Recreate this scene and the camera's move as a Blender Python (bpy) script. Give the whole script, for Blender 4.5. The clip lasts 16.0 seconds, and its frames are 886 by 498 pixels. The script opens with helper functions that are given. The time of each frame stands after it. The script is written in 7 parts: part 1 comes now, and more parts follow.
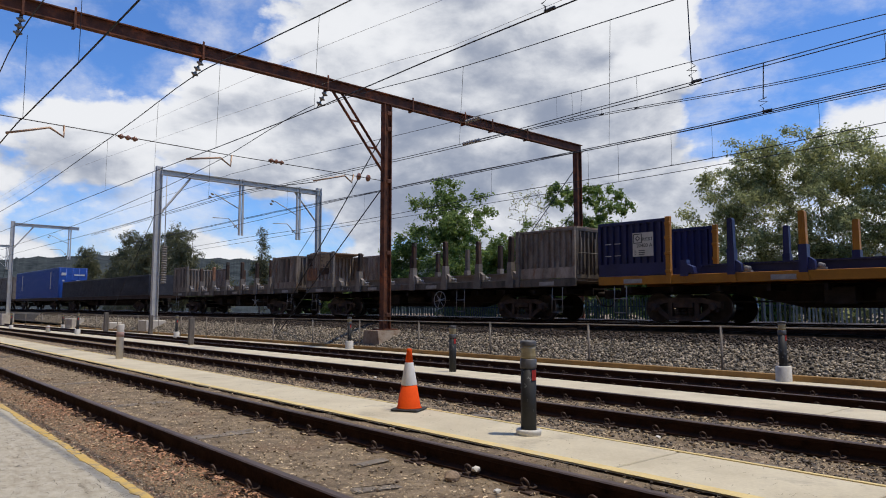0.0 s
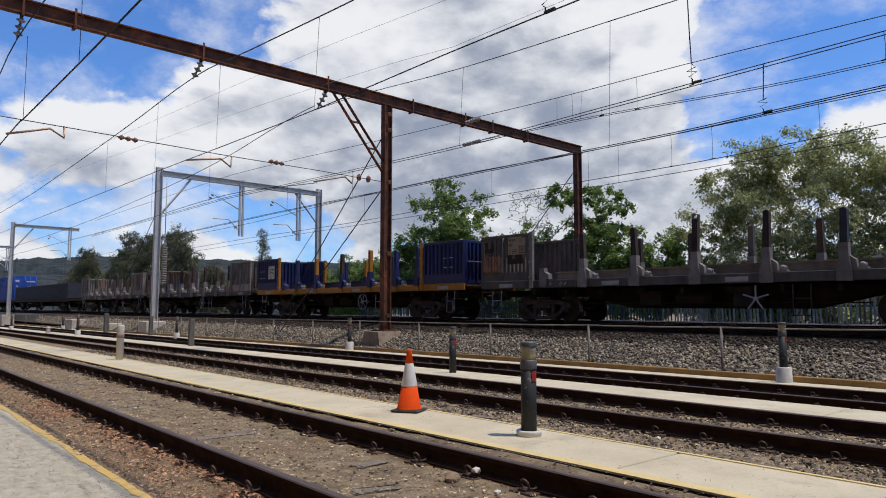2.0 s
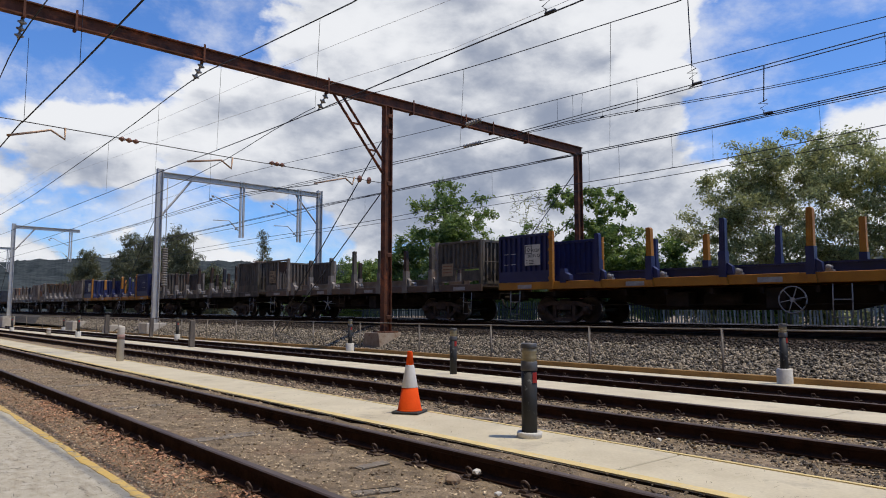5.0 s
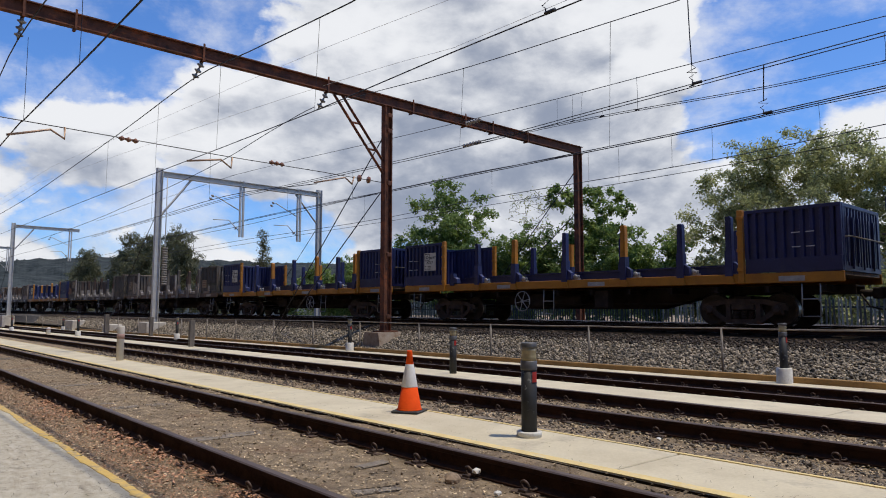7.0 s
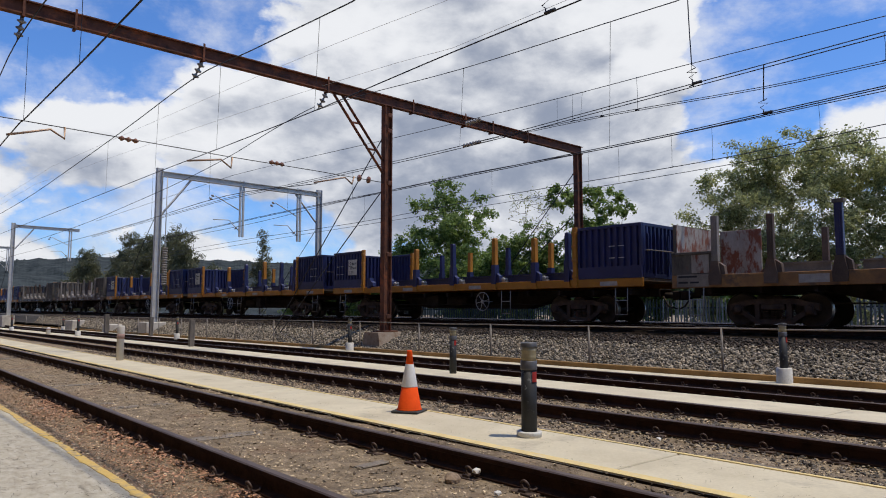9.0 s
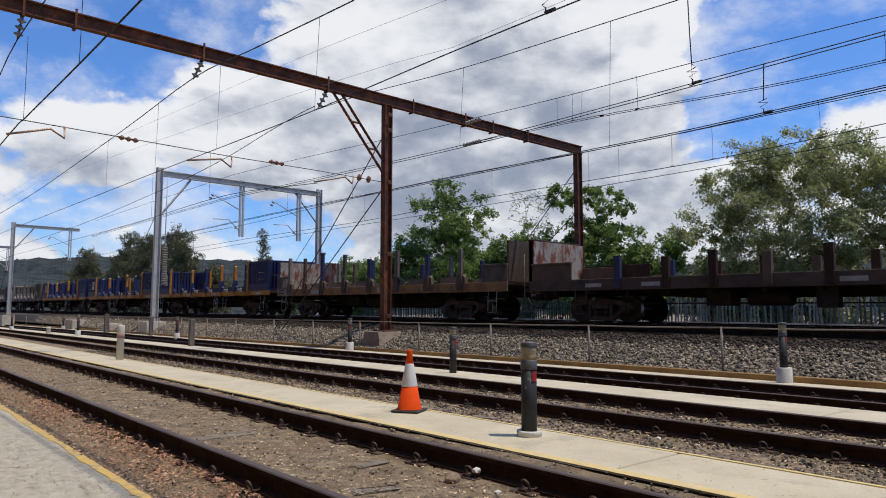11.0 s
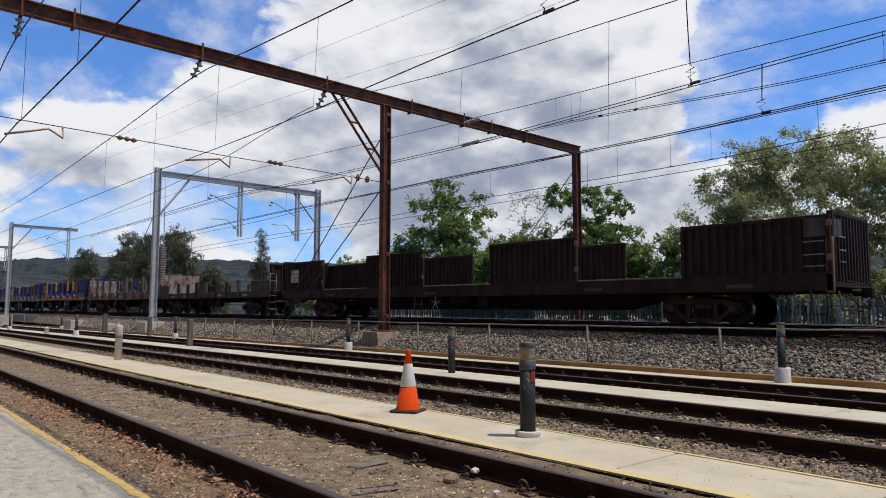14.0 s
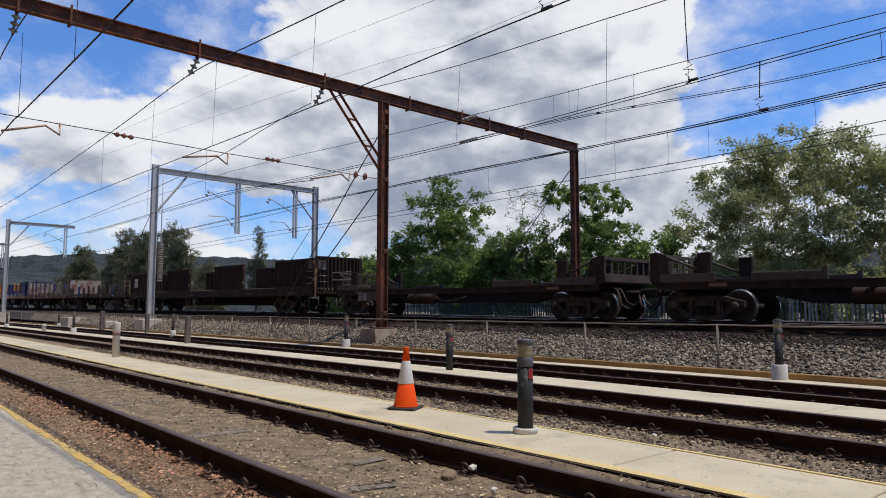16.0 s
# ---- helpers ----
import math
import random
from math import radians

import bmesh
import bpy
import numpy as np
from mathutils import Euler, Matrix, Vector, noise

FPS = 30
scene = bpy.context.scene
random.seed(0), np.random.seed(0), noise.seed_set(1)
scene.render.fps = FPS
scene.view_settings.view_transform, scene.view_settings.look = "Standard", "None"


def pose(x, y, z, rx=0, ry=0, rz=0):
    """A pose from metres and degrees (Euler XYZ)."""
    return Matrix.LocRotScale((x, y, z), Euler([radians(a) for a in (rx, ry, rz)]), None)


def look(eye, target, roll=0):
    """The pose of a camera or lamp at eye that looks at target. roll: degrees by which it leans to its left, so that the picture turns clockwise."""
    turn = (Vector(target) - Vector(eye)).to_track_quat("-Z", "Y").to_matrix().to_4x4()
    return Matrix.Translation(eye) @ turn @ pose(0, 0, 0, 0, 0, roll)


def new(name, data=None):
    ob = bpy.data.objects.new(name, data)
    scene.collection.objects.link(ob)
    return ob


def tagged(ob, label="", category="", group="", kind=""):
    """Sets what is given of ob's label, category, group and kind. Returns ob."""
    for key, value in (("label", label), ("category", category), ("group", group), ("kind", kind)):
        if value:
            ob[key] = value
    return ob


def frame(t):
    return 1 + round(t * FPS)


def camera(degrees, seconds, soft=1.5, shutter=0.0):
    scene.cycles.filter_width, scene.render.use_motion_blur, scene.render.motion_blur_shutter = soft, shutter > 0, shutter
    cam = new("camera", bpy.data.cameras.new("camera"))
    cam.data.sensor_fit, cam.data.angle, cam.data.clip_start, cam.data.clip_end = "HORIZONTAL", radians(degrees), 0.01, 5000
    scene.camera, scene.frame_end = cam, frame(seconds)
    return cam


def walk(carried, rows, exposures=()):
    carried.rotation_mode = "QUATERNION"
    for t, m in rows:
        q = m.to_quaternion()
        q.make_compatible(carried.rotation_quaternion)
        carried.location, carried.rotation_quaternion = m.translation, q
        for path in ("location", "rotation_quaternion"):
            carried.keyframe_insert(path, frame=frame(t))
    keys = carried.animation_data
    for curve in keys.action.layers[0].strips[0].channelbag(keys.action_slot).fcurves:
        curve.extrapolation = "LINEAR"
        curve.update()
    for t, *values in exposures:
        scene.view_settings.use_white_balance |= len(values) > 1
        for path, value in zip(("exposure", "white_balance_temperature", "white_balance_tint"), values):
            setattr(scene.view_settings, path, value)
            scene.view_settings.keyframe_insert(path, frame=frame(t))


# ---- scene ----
EYE = (0.0, 0.0, 1.10)
YAW, PITCH = 47.95, 5.203
cam = camera(65.5, 16.0, soft=1.0)
# a hand-held camera that drifts by fractions of a degree: seconds, yaw, pitch
DRIFT = [(0.0, 0.0, 0.0), (0.5, 0.005, 0.02), (1.0, 0.03, 0.066), (1.5, 0.025, 0.07), (2.0, 0.012, 0.08), (2.5, 0.03, 0.13), (3.0, 0.035, 0.135),
         (3.5, 0.045, 0.155), (4.0, 0.06, 0.18), (5.2, 0.055, 0.2), (6.5, 0.045, 0.2), (7.0, 0.035, 0.15), (8.0, 0.033, 0.142), (9.0, 0.033, 0.142),
         (10.2, 0.033, 0.12), (11.5, 0.033, 0.095), (12.0, 0.033, 0.132), (12.5, 0.033, 0.132), (13.0, -0.028, 0.145), (13.5, -0.047, 0.136),
         (14.0, -0.08, 0.108), (14.5, -0.108, 0.07), (15.0, -0.136, 0.03), (15.5, -0.188, -0.014), (16.0, -0.263, -0.127)]
walk(cam, [(t, pose(*EYE, 90 + PITCH + dp, 0, YAW + dy)) for t, dy, dp in DRIFT])

# ---- light ----
SUN = Vector((0.271, 0.201, 0.941)).normalized()
sun = new("sun", bpy.data.lights.new("sun", "SUN"))
sun.data.energy, sun.data.angle, sun.data.color = 3.3, radians(0.53), (1.0, 0.895, 0.73)
sun.matrix_world = look((0, 0, 30), Vector((0, 0, 30)) - SUN)
scene.view_settings.exposure = 0.0
# ---- sky ----
world = bpy.data.worlds.new("sky")
scene.world = world
world.use_nodes = True
WN, WL = world.node_tree.nodes, world.node_tree.links
WN.clear()


def wnode(kind, **sets):
    n = WN.new(kind)
    for key, value in sets.items():
        if key == "operation":
            n.operation = value
        elif key == "blend":
            n.blend_type = value
    return n


def wmath(op, a, b=None):
    n = wnode("ShaderNodeMath", operation=op)
    for i, v in enumerate((a, b)):
        if v is None:
            continue
        if isinstance(v, (int, float)):
            n.inputs[i].default_value = v
        else:
            WL.new(v, n.inputs[i])
    return n.outputs[0]


def sky_world():
    coord = wnode("ShaderNodeTexCoord").outputs["Generated"]
    sep = wnode("ShaderNodeSeparateXYZ")
    WL.new(coord, sep.inputs[0])
    # cloud masses, wider than tall
    comb = wnode("ShaderNodeVectorMath", operation="MULTIPLY")
    WL.new(coord, comb.inputs[0])
    comb.inputs[1].default_value = (1.0, 1.0, 1.75)

    def fbm(scale, detail, rough, distort, shift):
        m = wnode("ShaderNodeMapping")
        m.inputs["Location"].default_value = shift
        WL.new(comb.outputs[0], m.inputs["Vector"])
        n = wnode("ShaderNodeTexNoise")
        WL.new(m.outputs[0], n.inputs["Vector"])
        n.inputs["Scale"].default_value, n.inputs["Detail"].default_value = scale, detail
        n.inputs["Roughness"].default_value, n.inputs["Distortion"].default_value = rough, distort
        return n.outputs["Fac"]

    def lump(direction, spread, amount):
        dot = wnode("ShaderNodeVectorMath", operation="DOT_PRODUCT")
        WL.new(coord, dot.inputs[0])
        dot.inputs[1].default_value = Vector(direction).normalized()
        r = wnode("ShaderNodeMapRange")
        r.interpolation_type = "SMOOTHSTEP"
        WL.new(dot.outputs["Value"], r.inputs["Value"])
        r.inputs["From Min"].default_value, r.inputs["From Max"].default_value = math.cos(radians(spread)), 1.0
        r.inputs["To Min"].default_value, r.inputs["To Max"].default_value = 0.0, amount
        return r.outputs[0]

    # rounded heads: cells bent by noise
    warp = wnode("ShaderNodeTexNoise")
    WL.new(comb.outputs[0], warp.inputs["Vector"])
    warp.inputs["Scale"].default_value, warp.inputs["Detail"].default_value = 7.0, 6
    bent = wnode("ShaderNodeVectorMath", operation="MULTIPLY_ADD")
    WL.new(warp.outputs["Color"], bent.inputs[0])
    bent.inputs[1].default_value = (0.16, 0.16, 0.16)
    WL.new(comb.outputs[0], bent.inputs[2])

    def heads(scale, rise):
        m = wnode("ShaderNodeMapping")
        m.inputs["Location"].default_value = (0.3, 0.1, rise)
        WL.new(bent.outputs[0], m.inputs["Vector"])
        v = wnode("ShaderNodeTexVoronoi")
        v.feature = "SMOOTH_F1"
        v.inputs["Smoothness"].default_value = 0.35
        v.inputs["Scale"].default_value, v.inputs["Detail"].default_value = scale, 2.0
        WL.new(m.outputs[0], v.inputs["Vector"])
        return wmath("SUBTRACT", 0.45, v.outputs["Distance"])

    def mass(rise, detail):
        big = wmath("MULTIPLY", fbm(3.1, detail, 0.6, 0.25, (3.1, 1.7, 0.4 + rise)), 0.62)
        small = wmath("ADD", big, wmath("MULTIPLY", fbm(9.5, detail, 0.62, 0.2, (1.1, 4.7, 2.4 + rise)), 0.34))
        return wmath("ADD", small, wmath("MULTIPLY", heads(8.0, rise), 0.22))

    gaps = 0.0
    for direction, spread, amount in CLOUD_GAPS:
        gaps = wmath("ADD", gaps, lump(direction, spread, amount))
    density = wmath("ADD", mass(0.0, 10), gaps)
    ramp = wnode("ShaderNodeMapRange")
    ramp.interpolation_type = "SMOOTHSTEP"
    WL.new(density, ramp.inputs["Value"])
    ramp.inputs["From Min"].default_value, ramp.inputs["From Max"].default_value = 0.445, 0.565
    # thin wisps over the clear parts
    veil = wnode("ShaderNodeMapRange")
    veil.interpolation_type = "SMOOTHSTEP"
    low = wmath("MULTIPLY", wmath("MAXIMUM", wmath("SUBTRACT", 0.24, sep.outputs["Z"]), 0.0), 0.65)
    WL.new(wmath("ADD", low, wmath("ADD", fbm(6.5, 12, 0.62, 0.15, (7.1, 2.2, 3.3)), wmath("MULTIPLY", gaps, 0.25))), veil.inputs["Value"])
    veil.inputs["From Min"].default_value, veil.inputs["From Max"].default_value = 0.42, 0.78
    veil.inputs["To Max"].default_value = 0.75
    cover = wmath("MAXIMUM", ramp.outputs[0], veil.outputs[0])
    # parts with more cloud above them lie in its shade
    above = wmath("ADD", mass(0.045, 10), gaps)
    fine = fbm(16.0, 8, 0.62, 0.3, (5.2, 0.7, 1.9))
    grey = wmath("ADD", wmath("MULTIPLY", wmath("ADD", above, -0.52), 1.7), wmath("MULTIPLY", wmath("ADD", fine, -0.5), 0.55))
    grey = wmath("ADD", grey, wmath("MULTIPLY", wmath("SUBTRACT", above, density), 2.4))
    for direction, spread, amount in CLOUD_SHADE:
        grey = wmath("ADD", grey, lump(direction, spread, amount))
    clamp = wnode("ShaderNodeMapRange")
    clamp.interpolation_type = "SMOOTHERSTEP"
    WL.new(grey, clamp.inputs["Value"])
    clamp.inputs["From Min"].default_value, clamp.inputs["From Max"].default_value = -0.30, 1.55
    grey = clamp.outputs[0]
    body = wnode("ShaderNodeMix")
    body.data_type = "RGBA"
    WL.new(grey, body.inputs["Factor"])
    body.inputs["A"].default_value, body.inputs["B"].default_value = (0.85, 0.865, 0.90, 1), (0.29, 0.335, 0.44, 1)
    sky = wnode("ShaderNodeTexSky")
    sky.sky_type, sky.sun_disc = "NISHITA", False
    sky.sun_elevation = math.asin(SUN.z)
    sky.sun_rotation = math.atan2(SUN.x, SUN.y)
    sky.air_density, sky.dust_density, sky.ozone_density = 1.0, 0.6, 1.6
    tint = wnode("ShaderNodeMix")
    tint.data_type, tint.blend_type = "RGBA", "MULTIPLY"
    tint.inputs["Factor"].default_value = 1.0
    WL.new(sky.outputs[0], tint.inputs["A"])
    tint.inputs["B"].default_value = (0.068, 0.108, 0.168, 1)
    mix = wnode("ShaderNodeMix")
    mix.data_type = "RGBA"
    WL.new(cover, mix.inputs["Factor"])
    WL.new(tint.outputs["Result"], mix.inputs["A"])
    WL.new(body.outputs["Result"], mix.inputs["B"])
    back = wnode("ShaderNodeBackground")
    back.inputs["Strength"].default_value = 1.0
    WL.new(mix.outputs["Result"], back.inputs["Color"])
    WL.new(back.outputs[0], wnode("ShaderNodeOutputWorld").inputs["Surface"])


# gaps and thick places in the cloud cover: direction, spread in degrees, amount
CLOUD_GAPS = [((-0.70, 0.66, 0.26), 62, 0.35), ((0, 0, 1), 180, -0.40), ((-0.70, 0.66, -0.3), 150, 0.16),
              ((-0.927, 0.172, 0.334), 13, -0.136), ((-0.863, 0.331, 0.381), 9, -0.088), ((-0.813, 0.424, 0.400), 7, -0.082), ((-0.940, 0.195, 0.279), 7, -0.041), ((-0.367, 0.861, 0.353), 11, -0.136), ((-0.271, 0.903, 0.335), 12, -0.109), ((-0.427, 0.829, 0.362), 4, -0.034), ((-0.338, 0.901, 0.270), 7, -0.041), ((-0.881, 0.459, 0.112), 6, -0.082), ((-0.924, 0.364, 0.116), 5, -0.048), ((-0.754, 0.530, 0.388), 6, 0.06), ((-0.925, 0.300, 0.231), 13, 0.05), ((-0.741, 0.579, 0.341), 12, 0.1), ((-0.664, 0.669, 0.334), 12, 0.1), ((-0.522, 0.777, 0.353), 9, 0.1), ((-0.540, 0.800, 0.260), 10, 0.08), ((-0.844, 0.461, 0.275), 12, 0.06), ((-0.713, 0.660, 0.236), 14, 0.06), ((-0.960, 0.224, 0.166), 8, 0.05), ((-0.258, 0.930, 0.261), 7, 0.1), ((-0.493, 0.860, 0.130), 4, 0.08), ((-0.910, 0.406, 0.083), 4, 0.1), ((-0.881, 0.459, 0.116), 9, -0.06), ((-0.944, 0.311, 0.108), 5, -0.11), ((-0.845, 0.519, 0.126), 5, -0.11), ((-0.405, 0.871, 0.279), 6, -0.06), ((-0.297, 0.928, 0.226), 6, -0.05), ((-0.444, 0.880, 0.169), 5, -0.05), ((-0.976, 0.192, 0.098), 5, -0.12), ((-0.964, 0.240, 0.115), 5, -0.11), ((-0.916, 0.383, 0.123), 6, -0.11), ((-0.893, 0.439, 0.098), 5, -0.04), ((-0.925, 0.339, 0.170), 5, -0.06), ((-0.984, 0.171, 0.059), 4, 0.1), ((-0.917, 0.393, 0.077), 4, 0.12), ((-0.486, 0.851, 0.197), 5, -0.05)]
CLOUD_SHADE = [((-0.662, 0.678, 0.319), 8, 0.05), ((-0.713, 0.660, 0.236), 9, 0.12), ((-0.963, 0.226, 0.148), 6, 0.3), ((-0.805, 0.568, 0.171), 8, 0.15), ((-0.891, 0.420, 0.173), 7, 0.15), ((-0.415, 0.862, 0.291), 6, 0.1), ((-0.733, 0.562, 0.383), 6, -0.35), ((-0.506, 0.781, 0.366), 7, -0.35), ((-0.779, 0.528, 0.338), 6, -0.2), ((-0.922, 0.299, 0.245), 9, -0.15), ((-0.493, 0.861, 0.126), 4, -0.3), ((-0.258, 0.930, 0.261), 6, -0.3), ((-0.923, 0.242, 0.300), 7, -0.3), ((-0.818, 0.538, 0.202), 11, 0.25), ((-0.696, 0.701, 0.156), 12, 0.3), ((-0.552, 0.814, 0.183), 9, 0.4), ((-0.452, 0.878, 0.158), 7, 0.35), ((-0.759, 0.625, 0.180), 9, 0.08), ((-0.950, 0.276, 0.148), 10, 0.2)]


# ---- materials ----
def tree_of(name):
    m = bpy.data.materials.new(name)
    m.use_nodes = True
    return m, m.node_tree.nodes, m.node_tree.links, m.node_tree.nodes["Principled BSDF"]


def surface(name, light, dark, scale=3.0, rough=0.7, metal=0.0, bump=0.2, grain=60.0, wear=None, wear_at=(0.55, 0.68), wear_scale=1.3,
            vary="", amount=0.5, stretch=(1, 1, 1), depth=0.01, spec=0.5):
    """Two scales of colour, a fine relief, and patches of wear. vary: object or island, the random shift of each piece."""
    m, nodes, links, bsdf = tree_of(name)
    tc = nodes.new("ShaderNodeTexCoord")
    mp = nodes.new("ShaderNodeMapping")
    mp.inputs["Scale"].default_value = stretch
    links.new(tc.outputs["Object"], mp.inputs["Vector"])
    if vary == "object":
        oi = nodes.new("ShaderNodeObjectInfo")
        sc = nodes.new("ShaderNodeVectorMath")
        sc.operation = "SCALE"
        sc.inputs["Scale"].default_value = 37.0
        links.new(oi.outputs["Random"], sc.inputs[0])
        links.new(sc.outputs[0], mp.inputs["Location"])

    def noise_at(s, detail, rough_n):
        n = nodes.new("ShaderNodeTexNoise")
        links.new(mp.outputs[0], n.inputs["Vector"])
        n.inputs["Scale"].default_value, n.inputs["Detail"].default_value, n.inputs["Roughness"].default_value = s, detail, rough_n
        return n.outputs["Fac"]

    def mixed(fac, a, b):
        x = nodes.new("ShaderNodeMix")
        x.data_type = "RGBA"
        links.new(fac, x.inputs["Factor"])
        for key, v in (("A", a), ("B", b)):
            if isinstance(v, tuple):
                x.inputs[key].default_value = (*v, 1)
            else:
                links.new(v, x.inputs[key])
        return x.outputs["Result"]

    def ranged(v, a, b):
        r = nodes.new("ShaderNodeMapRange")
        links.new(v, r.inputs["Value"])
        r.inputs["From Min"].default_value, r.inputs["From Max"].default_value = a, b
        return r.outputs[0]

    coarse, fine = noise_at(scale, 6, 0.6), noise_at(grain, 3, 0.6)
    add = nodes.new("ShaderNodeMath")
    add.operation = "MULTIPLY_ADD"
    links.new(fine, add.inputs[0])
    add.inputs[1].default_value = 0.45
    links.new(coarse, add.inputs[2])
    colour = mixed(ranged(add.outputs[0], 0.52, 0.95), dark, light)
    if wear:
        colour = mixed(ranged(noise_at(wear_scale, 9, 0.72), *wear_at), colour, wear)
    if vary:
        src = nodes.new("ShaderNodeObjectInfo").outputs["Random"] if vary == "object" else nodes.new("ShaderNodeNewGeometry").outputs["Random Per Island"]
        hsv = nodes.new("ShaderNodeHueSaturation")
        r = nodes.new("ShaderNodeMapRange")
        links.new(src, r.inputs["Value"])
        r.inputs["To Min"].default_value, r.inputs["To Max"].default_value = 1 - amount, 1 + amount
        links.new(r.outputs[0], hsv.inputs["Value"])
        links.new(colour, hsv.inputs["Color"])
        colour = hsv.outputs[0]
    links.new(colour, bsdf.inputs["Base Color"])
    rr = nodes.new("ShaderNodeMapRange")
    links.new(coarse, rr.inputs["Value"])
    rr.inputs["To Min"].default_value, rr.inputs["To Max"].default_value = min(1, rough + 0.12), max(0.05, rough - 0.12)
    links.new(rr.outputs[0], bsdf.inputs["Roughness"])
    bsdf.inputs["Metallic"].default_value = metal
    bsdf.inputs["Specular IOR Level"].default_value = spec
    if bump:
        b = nodes.new("ShaderNodeBump")
        b.inputs["Strength"].default_value, b.inputs["Distance"].default_value = bump, depth
        links.new(add.outputs[0], b.inputs["Height"])
        links.new(b.outputs[0], bsdf.inputs["Normal"])
    return m


def leafy(name, light, dark, amount=0.5):
    m, nodes, links, bsdf = tree_of(name)
    geo = nodes.new("ShaderNodeNewGeometry")
    mix = nodes.new("ShaderNodeMix")
    mix.data_type = "RGBA"
    links.new(geo.outputs["Random Per Island"], mix.inputs["Factor"])
    mix.inputs["A"].default_value, mix.inputs["B"].default_value = (*dark, 1), (*light, 1)
    links.new(mix.outputs["Result"], bsdf.inputs["Base Color"])
    bsdf.inputs["Roughness"].default_value = 0.42
    bsdf.inputs["Specular IOR Level"].default_value = 0.35
    tr = nodes.new("ShaderNodeBsdfTranslucent")
    links.new(mix.outputs["Result"], tr.inputs["Color"])
    ms = nodes.new("ShaderNodeMixShader")
    ms.inputs[0].default_value = 0.5
    links.new(bsdf.outputs[0], ms.inputs[1])
    links.new(tr.outputs[0], ms.inputs[2])
    links.new(ms.outputs[0], nodes["Material Output"].inputs["Surface"])
    return m


